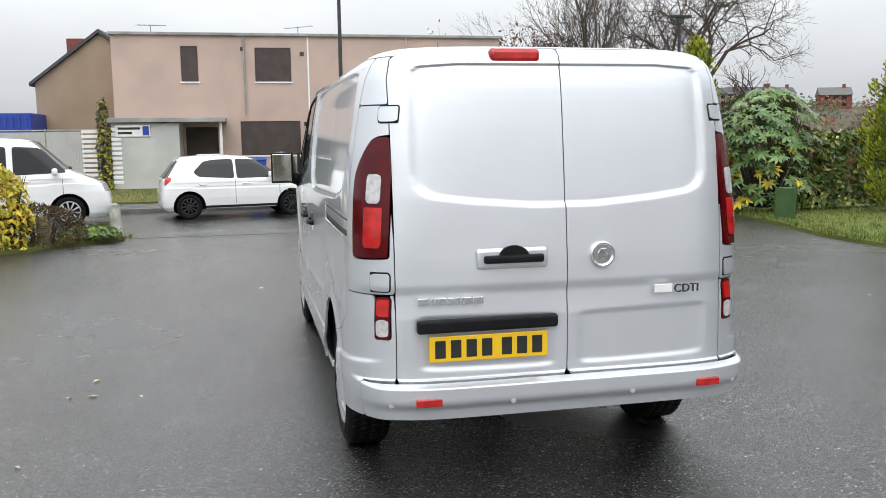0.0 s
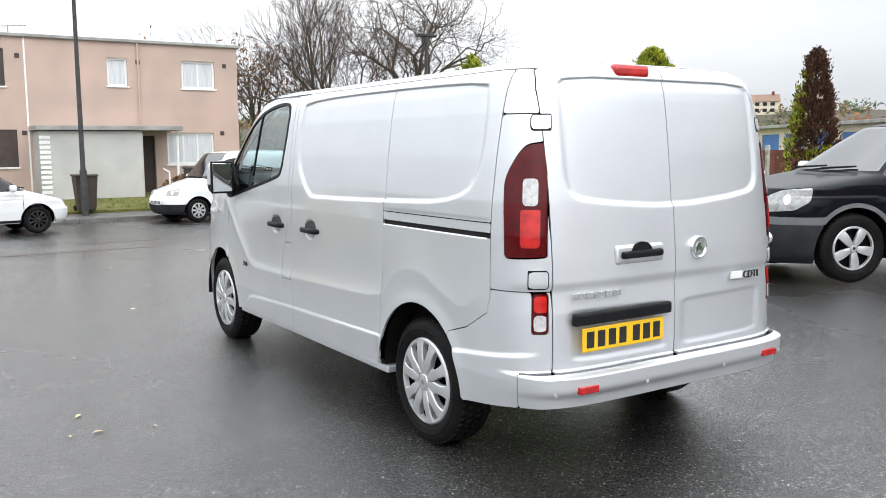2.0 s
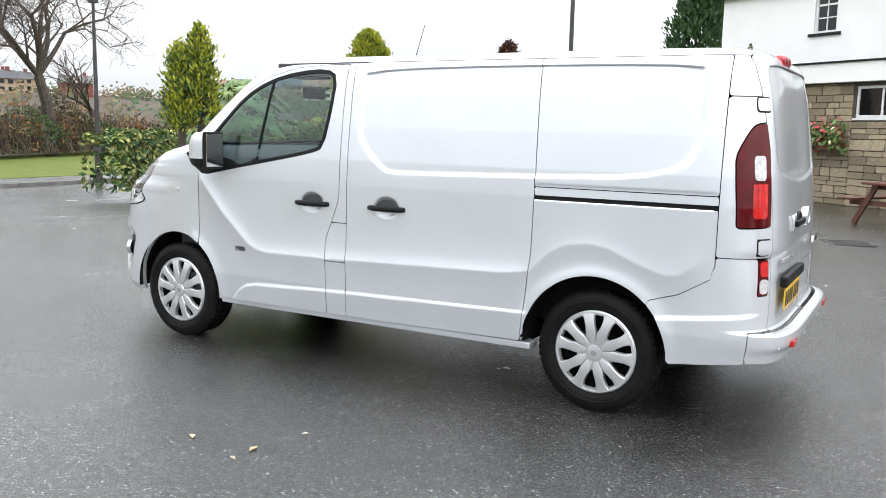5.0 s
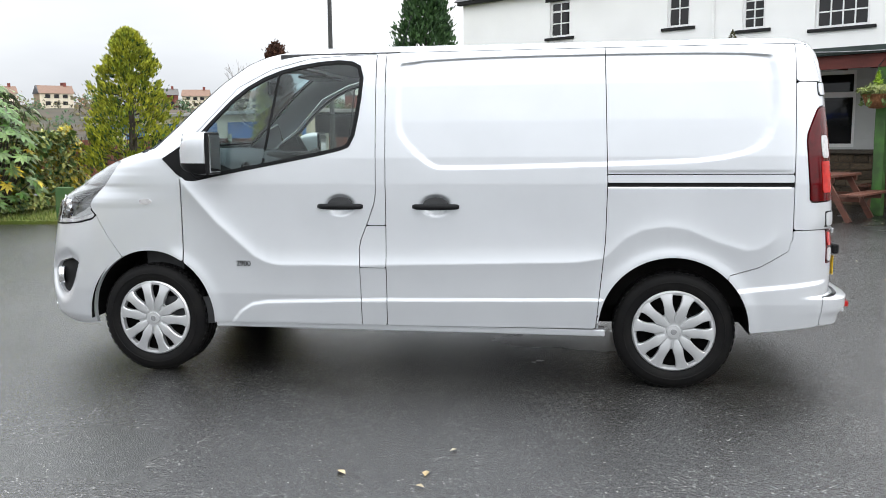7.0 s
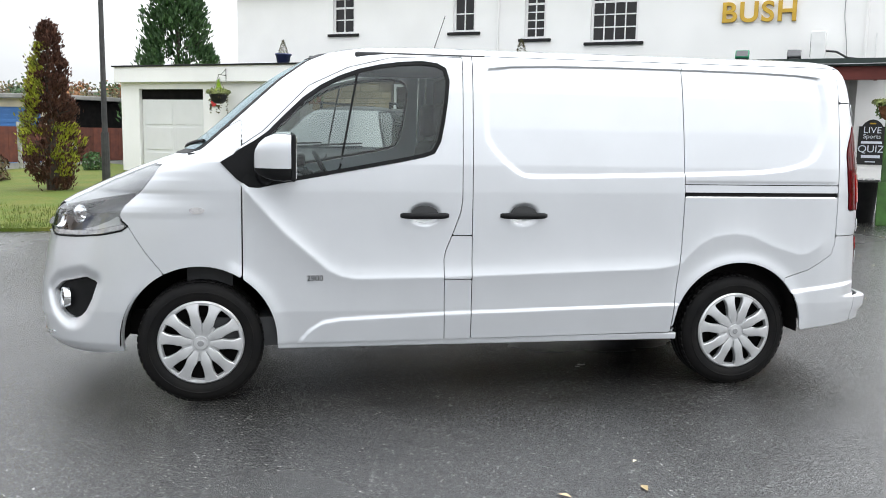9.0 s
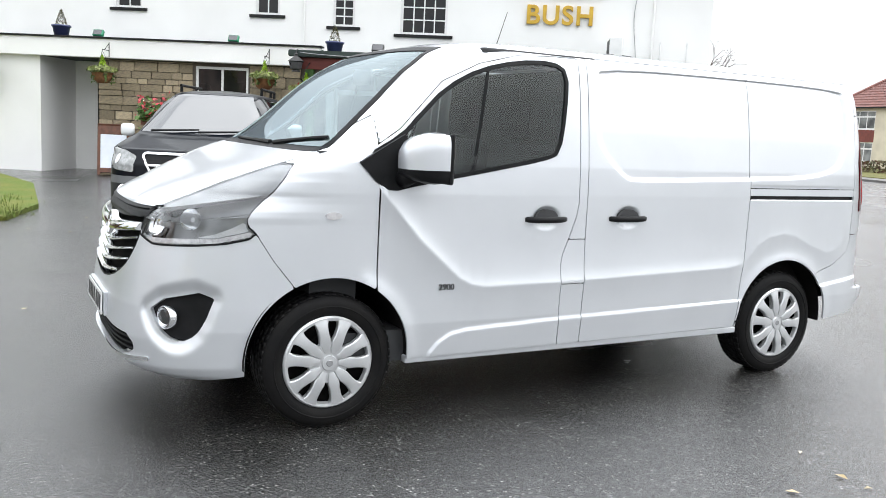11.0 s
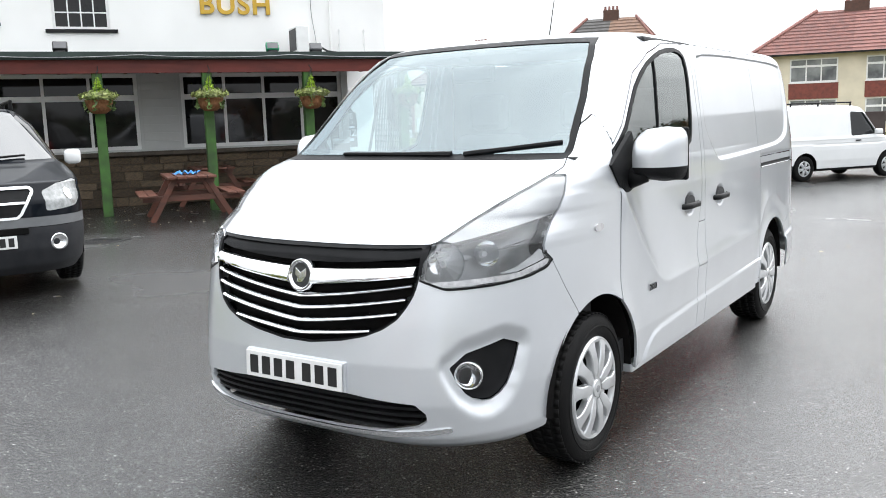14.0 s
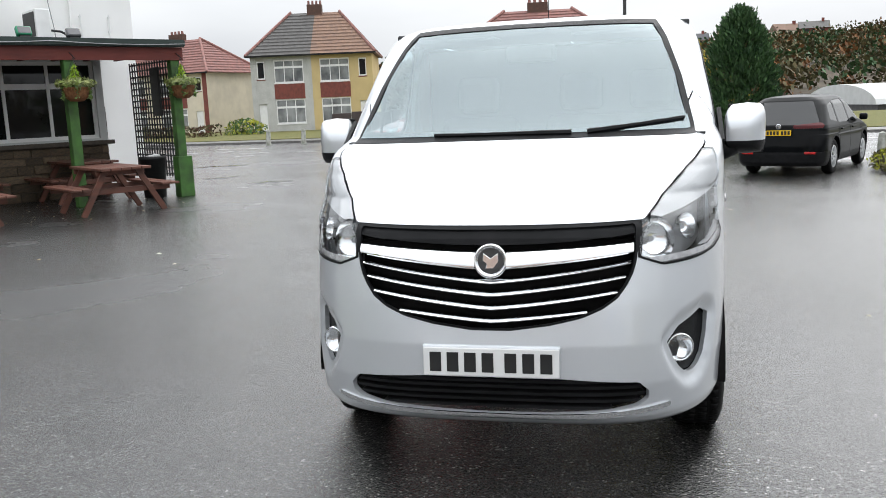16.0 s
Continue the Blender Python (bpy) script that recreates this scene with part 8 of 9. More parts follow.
shrub("shrub", 16.2, 8.2, 0.12, 0.9, 0.5, 0.75, [(LEAF_BURNT, 0.6), (LEAF_SCRUB, 1.0)], "low bare brown shrub by the fence", 33, 900, 0.06)
shrub("shrub", 20.3, 6.7, 0.2, 0.35, 0.35, 0.5, [(LEAF_SHADE, 1.0)], "small round green shrub", 34, 500, 0.05)
# corner bed by the road entrance
shrub("golden_bush", -5.05, 7.6, 0.0, 0.62, 0.6, 1.25, [(LEAF_YELLOW, 0.85), (LEAF_GOLD, 1.0)], "clipped bright yellow conifer bush at the corner", 41, 2600, 0.05)
shrub("heather_shrub", -4.55, 8.15, 0.02, 0.8, 0.6, 0.6, [(LEAF_BURNT, 0.35), (LEAF_SCRUB, 1.0)], "tangled grey-brown dead shrub", 42, 1900, 0.06, 0.12)
shrub("ground_ivy", -3.95, 8.75, 0.04, 0.55, 0.4, 0.16, [(LEAF_FATSIA, 0.8), (LEAF_GOLD, 1.0)], "low patch of ivy and weeds", 43, 700, 0.045)
shrub("golden_hedge", -2.6, -33.6, -0.2, 2.6, 0.8, 1.6, [(LEAF_YELLOW, 0.8), (LEAF_GOLD, 1.0)], "bright yellow-green conifer hedge across the road", 45, 2400, 0.13, 0.45, "hedge", square=True)
shrub("verge_plants", -5.6, -14.3, -0.25, 0.55, 0.9, 0.45, [(LEAF_GOLD, 0.5), (LEAF_SCRUB, 1.0)], "low ochre verge plants beside a post", 46, 900, 0.05)
shrub("garden_shrub", 24.0, -44.5, -0.2, 1.6, 0.8, 1.3, [(LEAF_GOLD, 0.5), (LEAF_SHADE, 1.0)], "green and gold garden shrub before the houses", 47, 900, 0.11)
shrub("garden_hedge", 28.5, -42.5, -0.2, 3.6, 0.6, 1.0, [(LEAF_BURNT, 0.4), (LEAF_SCRUB, 1.0)], "brown clipped garden hedge", 48, 1500, 0.11, 0.45, "hedge", square=True)
shrub("porch_bush", 4.9, 22.6, -0.05, 0.9, 0.5, 0.75, [(LEAF_AUTUMN, 0.5), (LEAF_SCRUB, 1.0)], "reddish bush beside the porch steps", 49, 700, 0.08)
shrub("wall_climber", -5.85, 23.0, -0.1, 0.25, 0.3, 3.0, [(LEAF_GOLD, 0.4), (LEAF_SCRUB, 1.0)], "straggling climber on the corner of the boarded house", 50, 700, 0.08)


def bare_tree(x, y, zb, h, spread, seed, label, depth=6, lean=0.0, leafy=None, r0=0.22, fork=0.28, first=0.3, name="bare_tree", stems=4):
    """A leafless tree: trunk and limbs that fork to twigs."""
    rng = random.Random(seed)
    top = thing(name, label, "tree", "bare trees", at=pose(x, y, zb))
    thick, thinner, tips = [], [], []

    def grow(a, d, length, r, level):
        n = 3 if level < 2 else 2
        p = Vector(a)
        dd = Vector(d)
        for k in range(n):
            q = p + dd * (length / n)
            r2 = r * (1 - 0.13)
            (thick if level < 2 else thinner).append((p.copy(), q.copy(), r, r2))
            p, r = q, r2
            dd = (dd + Vector((rng.gauss(0, 0.12), rng.gauss(0, 0.12), rng.gauss(0.05, 0.08)))).normalized()
            if level >= 1 and level < depth and rng.random() < 0.85:
                branch(p, dd, length * rng.uniform(0.45, 0.7), r * 0.55, level + 1)
        if level < depth:
            for _ in range(2 if level else stems):
                branch(p, dd, (length if level else h * (1 - first) * 0.36) * rng.uniform(0.62, 0.85), r * (0.72 if level else 0.62), level + 1)
        else:
            tips.append(p)

    def branch(p, dd, length, r, level):
        side_ = dd.orthogonal().normalized()
        side_.rotate(Matrix.Rotation(rng.uniform(0, 6.2832), 3, dd))
        ang = rng.uniform(fork, fork + 0.55) * spread
        nd = (dd * math.cos(ang) + side_ * math.sin(ang) + Vector((0, 0, 0.10))).normalized()
        grow(p, nd, length, max(r, 0.006), level)

    grow((0, 0, -0.1), Vector((lean, 0, 1)).normalized(), h * first, r0, 0)
    vs, fs = limb_mesh(thick, 8)
    leaf_mesh("trunk", vs, fs, BARK, top)
    vs, fs = limb_mesh(thinner)
    leaf_mesh("twig_crown", vs, fs, TWIG, top)
    if leafy:
        vs, fs = leaves(rng, [p + Vector((rng.gauss(0, 0.2), rng.gauss(0, 0.2), rng.gauss(0, 0.2))) for p in tips for _ in range(leafy[1])], leafy[2])
        leaf_mesh("last_leaves", vs, fs, leafy[0], top)
    return top


bare_tree(15.1, 32.6, 0.1, 12.5, 1.0, 5, "many-stemmed bare tree on the green", 6, 0.0, None, 0.26, 0.22, 0.10, stems=7)
bare_tree(18.9, 30.5, 0.1, 13.0, 1.25, 12, "tall bare spreading tree on the green", 6, 0.02, None, 0.30, 0.42, 0.26, stems=6)
bare_tree(12.6, 37.0, 0.1, 9.5, 1.0, 23, "bare tree with a few rusty leaves", 5, -0.05, (LEAF_AUTUMN, 1, 0.10), 0.2, 0.25, 0.2, stems=5)
bare_tree(9.2, 41.0, 0.1, 9.0, 1.0, 31, "bare tree rising behind the terrace", 4, 0, (LEAF_AUTUMN, 2, 0.10), 0.2, 0.3, 0.25, stems=5)
bare_tree(3.5, 44.0, 0.1, 8.8, 0.8, 33, "thin bare tree behind the flat roofs", 4, 0, None, 0.15, 0.3, 0.3)
bare_tree(25.5, 36.0, 0.1, 8.5, 1.0, 35, "bare tree at the edge of the field", 4, 0, None, 0.2, 0.3, 0.25)
bare_tree(34.0, 15.5, 0.2, 6.0, 0.6, 37, "slender bare birch behind the garages", 4, 0, None, 0.10, 0.3, 0.3)
bare_tree(41.1, -39.1, -0.2, 15.0, 1.2, 39, "bare tree behind the public house", 5, 0, None, 0.4, 0.4, 0.2, stems=5)
bare_tree(-6.1, 7.5, 0.0, 2.9, 1.0, 43, "slim bare sapling over the corner bed", 3, 0.12, None, 0.035, 0.35, 0.35, "bare_sapling")


def thicket(name, x0, y0, x1, y1, depth_, h, mats, label, seed, count, size, zb=0.1):
    """A band of scrub, one mass of leaves and twigs."""
    rng = random.Random(seed)
    top = thing(name, label, "scrub", kind="stuff", at=pose(0, 0, 0))
    d = Vector((x1 - x0, y1 - y0, 0))
    n = Vector((-d.y, d.x, 0)).normalized()
    per = {id(m): (m, []) for m, _ in mats}
    segs = []
    for k in range(count):
        t = rng.random()
        hh = h * (0.55 + 0.45 * abs(math.sin(t * 17 + seed) * math.cos(t * 7.3 + 1)))
        w_ = rng.uniform(-1, 1)
        z = hh * rng.random() ** 0.7 * (1 - 0.35 * abs(w_))
        p = Vector((x0, y0, zb)) + d * t + n * depth_ * w_ + Vector((0, 0, z))
        band = math.sin(t * 23 + seed * 1.7) + rng.gauss(0, 0.35)
        i = 0 if band > 0.35 else (1 if band > -0.4 else len(mats) - 1)
        per[id(mats[min(i, len(mats) - 1)][0])][1].append(p)
        if k % 9 == 0:
            b = Vector((p.x + rng.gauss(0, 0.3), p.y + rng.gauss(0, 0.3), zb))
            segs.append((b, p + Vector((0, 0, 0.4)), 0.02, 0.006))
    vs, fs = limb_mesh(segs)
    leaf_mesh("stem_frame", vs, fs, TWIG, top)
    for m, pts in per.values():
        if pts:
            vs, fs = leaves(rng, pts, size, 0.5, 0.5)
            leaf_mesh("foliage", vs, fs, m, top)


thicket("scrub_band", 8.8, 27.5, 24.0, 33.0, 1.3, 2.6, [(LEAF_SCRUB, 1), (LEAF_AUTUMN, 1), (LEAF_SHADE, 1)], "band of rust and olive scrub behind the green", 61, 17000, 0.075)
thicket("scrub_band", 24.0, 36.0, 44.0, 30.0, 1.3, 2.2, [(LEAF_AUTUMN, 1), (LEAF_SCRUB, 1)], "rusty scrub along the field edge", 62, 9500, 0.09)
thicket("wood_edge", -8.0, -62.0, 9.0, -60.0, 4.0, 6.0, [(LEAF_AUTUMN, 1), (LEAF_SCRUB, 1), (LEAF_YELLOW, 1)], "autumn wood beyond the far road", 63, 26000, 0.12, -0.2)
thicket("wood_edge", -80.0, -60.0, -26.0, -76.0, 4.0, 4.5, [(LEAF_SCRUB, 1), (LEAF_AUTUMN, 1), (LEAF_SHADE, 1)], "olive and rust trees beyond the road", 64, 18000, 0.14, -0.2)
thicket("wood_edge", -40.0, 30.0, -14.0, 40.0, 3.0, 5.0, [(LEAF_SCRUB, 1), (LEAF_SHADE, 1)], "trees behind the container", 65, 3500, 0.28, -0.2)
# never in view: added so that glass and paint mirror dark trees
thicket("wood_edge", -60.0, -30.0, -48.0, 34.0, 3.0, 6.0, [(LEAF_SCRUB, 1), (LEAF_SHADE, 1), (LEAF_AUTUMN, 1)], "unseen belt of trees added for dark reflections", 66, 7000, 0.36, -0.2)


def blades():
    """Tufts along the lawn's edge and over the lawns."""
    rng = random.Random(71)
    verts, faces = [], []
    spots = []
    for (xa, ya), (xb, yb) in zip(LAWN_EDGE, LAWN_EDGE[1:]):
        for k in range(420):
            t = rng.random()
            o = rng.random() ** 2 * 3.0
            x, y = xa + (xb - xa) * t + o, ya + (yb - ya) * t + rng.gauss(0, 0.2)
            spots.append((x, y, gz(x, y) + lawn_h(x, y)))
    for k in range(2600):
        x, y = rng.uniform(-6.5, 8.5), rng.uniform(19.6, 22.7)
        spots.append((x, y, gz(x, y) + 0.10 + 0.06 * (y - 19)))
    for k in range(1200):
        t = rng.random()
        x, y = -3.5 - 2.2 * t + rng.gauss(0, 0.12), 9.1 - 3.0 * t + abs(rng.gauss(0, 0.25))
        spots.append((x, y, gz(x, y) + 0.05))
    for x, y, z in spots:
        for q in range(3):
            a, s = rng.uniform(0, 6.28), rng.uniform(0.035, 0.09)
            dx, dy = math.cos(a), math.sin(a)
            i = len(verts)
            x2, y2 = x + rng.gauss(0, 0.03), y + rng.gauss(0, 0.03)
            verts += [(x2 - dy * 0.006, y2 + dx * 0.006, z - 0.01), (x2 + dy * 0.006, y2 - dx * 0.006, z - 0.01), (x2 + dx * s * 0.5, y2 + dy * s * 0.5, z + s)]
            faces.append((i, i + 1, i + 2))
    me = bpy.data.meshes.new("grass_tufts")
    me.from_pydata(verts, [], faces)
    me.materials.append(BLADE)
    tagged(new("grass_tufts", me), "loose tufts of wet grass along the lawns", "grass", kind="stuff")


blades()


def litter():
    """Small pale leaves and scraps lying on the tarmac."""
    rng = random.Random(77)
    verts, faces = [], []
    for k in range(420):
        if k < 150:
            x, y = rng.uniform(-9, 8), rng.uniform(-11, 12)
        elif k < 330:
            s, o = rng.uniform(-2.5, 7.0), rng.uniform(-5.8, -2.0)
            p = PUB @ Vector((s, o, 0))
            x, y = p.x, p.y
        else:
            x, y = rng.uniform(-6, 10), NK(0) - 0.1 - abs(rng.gauss(0, 0.15))
        if abs(x) < 1.1 and abs(y) < 2.7:
            continue
        s, a = rng.uniform(0.012, 0.034), rng.uniform(0, 6.28)
        z = gz(x, y) + 0.006
        i = len(verts)
        c, d = math.cos(a) * s, math.sin(a) * s
        verts += [(x - c, y - d, z), (x + d * 0.5, y - c * 0.5, z + 0.006), (x + c, y + d, z), (x - d * 0.5, y + c * 0.5, z + 0.008)]
        faces.append((i, i + 1, i + 2, i + 3))
    me = bpy.data.meshes.new("fallen_leaves")
    me.from_pydata(verts, [], faces)
    me.materials.append(surface("pale_fallen_leaf", (0.55, 0.52, 0.42), (0.35, 0.27, 0.14), 2, rough=0.7, per=0.4))
    tagged(new("fallen_leaves", me), "small pale fallen leaves and scraps on wet tarmac", "leaves", kind="stuff")


litter()


# ---- fences, posts, garages ----
def fence():
    top = thing("board_fence", "red-brown board fence between white concrete posts", "fence", at=pose(0, 0, 0))
    line = [(12.9, 13.2), (15.0, 12.55), (17.0, 11.9), (18.75, 11.15), (20.4, 10.2), (21.9, 9.1), (23.3, 7.9), (24.5, 6.6)]
    for k, (x, y) in enumerate(line):
        part("post", boxes(((x - 0.06, y - 0.06, -0.1), (x + 0.06, y + 0.06, 1.52)), bevel=0.012), OLD_POST, top)
        if k:
            x0, y0 = line[k - 1]
            d = math.hypot(x - x0, y - y0)
            a = math.atan2(y - y0, x - x0)
            m = Matrix.Translation((x0, y0, 0.1)) @ Matrix.Rotation(a, 4, "Z")
            part("gravel_board", boxes(((0.08, -0.03, 0.0), (d - 0.08, 0.03, 0.22)), bevel=0.006), CONCRETE, top).matrix_basis = m
            n = int(d / 0.15)
            for q in range(n):
                u = 0.08 + (d - 0.16) * q / n
                part("board", boxes(((u, -0.012 + 0.008 * (q % 2), 0.24), (u + (d - 0.16) / n + 0.01, 0.008 + 0.008 * (q % 2), 1.28))), FENCE_BROWN, top).matrix_basis = m


fence()


def garages():
    top = thing("garage_row", "row of lock-up garages with blue doors behind the fence", "garage", at=pose(31.5, 17.2, 0.0, 0, 0, -122))
    part("wall", wall_with_holes(-9, 9, 0, 2.35, [(-8.6 + 3.0 * k, -6.3 + 3.0 * k, 0, 2.05) for k in range(6)], 0, 0.2), CREAM, top)
    part("wall", boxes(((-9, 0.2, 0), (9, 5, 2.3))), DARK_VOID, top)
    part("roof", boxes(((-9.2, -0.3, 2.35), (9.2, 5.2, 2.5)), bevel=0.02), CONCRETE, top)
    for k in range(6):
        g = part("garage_door", boxes(((-8.6 + 3.0 * k, 0.05, 0), (-6.3 + 3.0 * k, 0.1, 2.05))), BLUE_DOOR, top)
        for q in range(11):
            part("door_rib", boxes(((-8.58 + 3.0 * k, 0.03, 0.06 + 0.18 * q), (-6.32 + 3.0 * k, 0.05, 0.16 + 0.18 * q)), bevel=0.005), BLUE_DOOR, g)


garages()


def stub_post(x, y, h, r, mat, label, lean=0, square=False, name="bollard"):
    top = thing(name, label, "post", "posts", at=pose(x, y, gz(x, y), lean, lean * 0.6, 20))
    bm = bmesh.new()
    if square:
        box(bm, (-r, -r, -0.1), (r, r, h), 0.01)
    else:
        turned(bm, [(r * 1.15, -0.1), (r * 1.1, 0.06), (r, 0.12), (r * 0.9, h * 0.8), (r * 0.7, h * 0.96), (r * 0.25, h), (0, h)], 12)
        for v in bm.verts:
            v.co.x += 0.01 * math.sin(9 * v.co.z)
    part("post", bm, mat, top)


MOSS_WOOD = surface("mossy_green_wood", (0.035, 0.09, 0.025), (0.06, 0.10, 0.035), 5, rough=0.85, bump=0.5)
OLD_WOOD = surface("weathered_wood", (0.22, 0.18, 0.11), (0.14, 0.115, 0.075), 6, rough=0.9, bump=0.5, stretch=(1, 1, 0.3))
stub_post(-3.6, 9.35, 0.62, 0.10, OLD_POST, "weathered white concrete bollard at the entrance")
stub_post(-4.42, 7.85, 0.52, 0.09, OLD_WOOD, "leaning weathered wooden stub post", 4)
stub_post(7.95, 7.9, 0.62, 0.13, MOSS_WOOD, "square green mossy wooden post on the lawn", 0, True, "wooden_post")
for bx, by in ((15.9, -30.2), (14.4, -30.6), (13.0, -30.2), (-1.0, -19.6), (-2.3, -18.7), (-6.1, -17.6)):
    stub_post(bx, by, 0.68, 0.11, OLD_POST, "weathered white concrete bollard by the road")


def back_fence():
    top = thing("dark_fence", "dark timber fence along the far pavement", "fence", at=pose(0, 0, 0))
    for k in range(16):
        x = 13.5 - 1.0 * k
        part("panel", boxes(((x, -34.6, -0.2), (x + 0.97, -34.52, 1.25 + 0.06 * (k % 2))), bevel=0.01), BOARD_BROWN, top)


back_fence()


# ---- hills and distance ----
HILL = surface("wooded_hillside", (0.045, 0.042, 0.028), (0.075, 0.052, 0.034), 0.03, rough=0.95, bscale=0.25, fine=0.4)


def hills():
    """Hills around the horizon with far trees and houses on them."""
    rng = random.Random(91)
    bm = bmesh.new()
    n = 160
    rows = []
    for j, (rad, k) in enumerate(((130, 0.0), (200, 0.32), (290, 0.72), (370, 1.0), (470, 1.06))):
        ring = []
        for i in range(n):
            a = 2 * math.pi * i / n
            south = math.exp(-((math.atan2(math.sin(a + 1.75), math.cos(a + 1.75))) / 0.55) ** 2)
            east = math.exp(-((math.atan2(math.sin(a - 0.62), math.cos(a - 0.62))) / 0.75) ** 2)
            top_z = 5.0 + 17.0 * south + 10.5 * east + 2.0 * math.sin(5 * a + 1) + 1.2 * math.sin(13 * a)
            ring.append(bm.verts.new((rad * math.cos(a), rad * math.sin(a), -0.6 + top_z * k)))
        rows.append(ring)
    for p, q in zip(rows, rows[1:]):
        for i in range(n):
            bm.faces.new((p[i], p[(i + 1) % n], q[(i + 1) % n], q[i]))
    tagged(bm_object("hillside", bm, HILL, True), "wooded hillsides round the horizon", "hill", kind="structure")

    def height(rad, a):
        south = math.exp(-((math.atan2(math.sin(a + 1.75), math.cos(a + 1.75))) / 0.55) ** 2)
        east = math.exp(-((math.atan2(math.sin(a - 0.62), math.cos(a - 0.62))) / 0.75) ** 2)
        k = np.interp(rad, [130, 200, 290, 370, 470], [0, 0.32, 0.72, 1.0, 1.06])
        return -0.6 + (5.0 + 17.0 * south + 10.5 * east + 2.0 * math.sin(5 * a + 1) + 1.2 * math.sin(13 * a)) * k
    for mat, seed, share in ((LEAF_SCRUB, 1, 0.55), (LEAF_AUTUMN, 2, 0.2), (LEAF_DARK, 3, 0.25)):
        verts, faces = [], []
        for k in range(int(3000 * share)):
            a = rng.uniform(-2.6, 1.9) if k % 2 else rng.uniform(-2.15, -1.25)
            rad = rng.choice((rng.uniform(140, 370), rng.uniform(300, 372)))
            s = rng.uniform(1.6, 3.8)
            c = Vector((rad * math.cos(a), rad * math.sin(a), height(rad, a) + s * 0.45))
            for q in range(60):
                p = c + Vector((rng.gauss(0, 0.5), rng.gauss(0, 0.5), rng.gauss(0, 0.42))) * s
                i = len(verts)
                u = Vector((rng.gauss(0, 1), rng.gauss(0, 1), rng.gauss(0, 1))).normalized() * s * 0.17
                v = u.orthogonal().normalized() * s * 0.15
                verts += [p - u, p + v, p + u, p - v]
                faces.append((i, i + 1, i + 2, i + 3))
        me = bpy.data.meshes.new("far_trees")
        me.from_pydata([tuple(v) for v in verts], [], faces)
        me.materials.append(mat)
        tagged(new("far_trees", me), "far woods on the hillside", "woods", kind="stuff")
    # far houses, one of each kind copied over the slopes
    protos = []
    for wall_m, roof_m in ((TAN_RENDER, SLATE), (BRICK_RED, TILE_GREY), (CREAM, TILE_BROWN)):
        h = thing("far_house", "small far house with a pitched roof on the hillside", "house", "far houses", at=pose(0, 0, -60))
        part("wall", boxes(((-5, -3.5, -1), (5, 3.5, 4.6))), wall_m, h)
        bm = bmesh.new()
        prism(bm, [(-3.9, 4.5), (3.9, 4.5), (0, 7.2)], 10.6, Matrix(((0, 0, 1, -5.3), (1, 0, 0, 0), (0, 1, 0, 0), (0, 0, 0, 1))))
        part("roof", bm, roof_m, h)
        for xx in (-3.4, -0.8, 1.8):
            for zz in (0.8, 3.0):
                part("window", boxes(((xx, -3.55, zz), (xx + 1.5, -3.49, zz + 1.2))), PANE_DARK, h)
        part("chimney", boxes(((2.6, -0.5, 6), (3.5, 0.5, 8.2))), BRICK_RED, h)
        protos.append(h)
    spots = [(rng.uniform(-0.1, 1.05), rng.uniform(290, 366)) for _ in range(34)] + [(rng.uniform(-1.75, -1.35), rng.uniform(345, 368)) for _ in range(6)]
    for i, (a, rad) in enumerate(spots):
        at = pose(rad * math.cos(a), rad * math.sin(a), height(rad, a), 0, 0, math.degrees(a) + 90 + 180 + rng.uniform(-30, 30))
        if i < 3:
            protos[i].matrix_basis = at
        else:
            copy_thing(protos[i % 3], at)


hills()


def warehouse():
    """A long low pale shed beyond the road."""
    top = thing("warehouse", "long low pale-roofed industrial shed beyond the road", "building", at=pose(-27.5, -70.0, -2.3, 0, 0, 12))
    part("wall", boxes(((-13, -6, 0), (13, 6, 2.6))), PAVING, top)
    bm = bmesh.new()
    arc = [(6.4 * math.cos(a), 2.5 + 1.5 * math.sin(a)) for a in np.linspace(0, math.pi, 13)]
    prism(bm, arc, 26.6, Matrix(((0, 0, 1, -13.3), (1, 0, 0, 0), (0, 1, 0, 0), (0, 0, 0, 1))))
    part("roof", bm, GREY_RENDER, top)
    for x in (-9, -4, 1, 6):
        part("door", boxes(((x, 5.98, 0), (x + 2.6, 6.06, 2.3))), LAMP_GREY, top)


warehouse()

# ---- small things about the public house ----
POT_BLUE = surface("blue_glazed_pot", (0.02, 0.03, 0.10), (0.03, 0.04, 0.13), 8, rough=0.3, coat=0.6)
BOX_GREEN = surface("green_lamp_box", (0.02, 0.20, 0.10), (0.03, 0.25, 0.13), 9, rough=0.4)
CLOTH_BLUE = surface("blue_cloth", (0.04, 0.20, 0.55), (0.10, 0.34, 0.70), 14, rough=0.85)
PETAL_RED = surface("red_petal", (0.50, 0.03, 0.04), (0.55, 0.10, 0.12), 9, rough=0.6, per=0.3)
PETAL_PALE = surface("pale_petal", (0.75, 0.65, 0.25), (0.75, 0.72, 0.6), 9, rough=0.6, per=0.3)
LEAF_BASKET = surface("basket_leaf", (0.12, 0.17, 0.03), (0.22, 0.24, 0.08), 8, rough=0.5, per=0.45)
LEAF_LIME = surface("lime_sprig", (0.35, 0.48, 0.03), (0.25, 0.42, 0.03), 9, rough=0.6, per=0.3)
BOARD_BROWN = surface("varnished_board", (0.14, 0.055, 0.03), (0.09, 0.035, 0.02), 8, rough=0.45, bump=0.2)
POSTER = surface("white_poster", (0.72, 0.76, 0.82), (0.66, 0.70, 0.78), 5, rough=0.5)
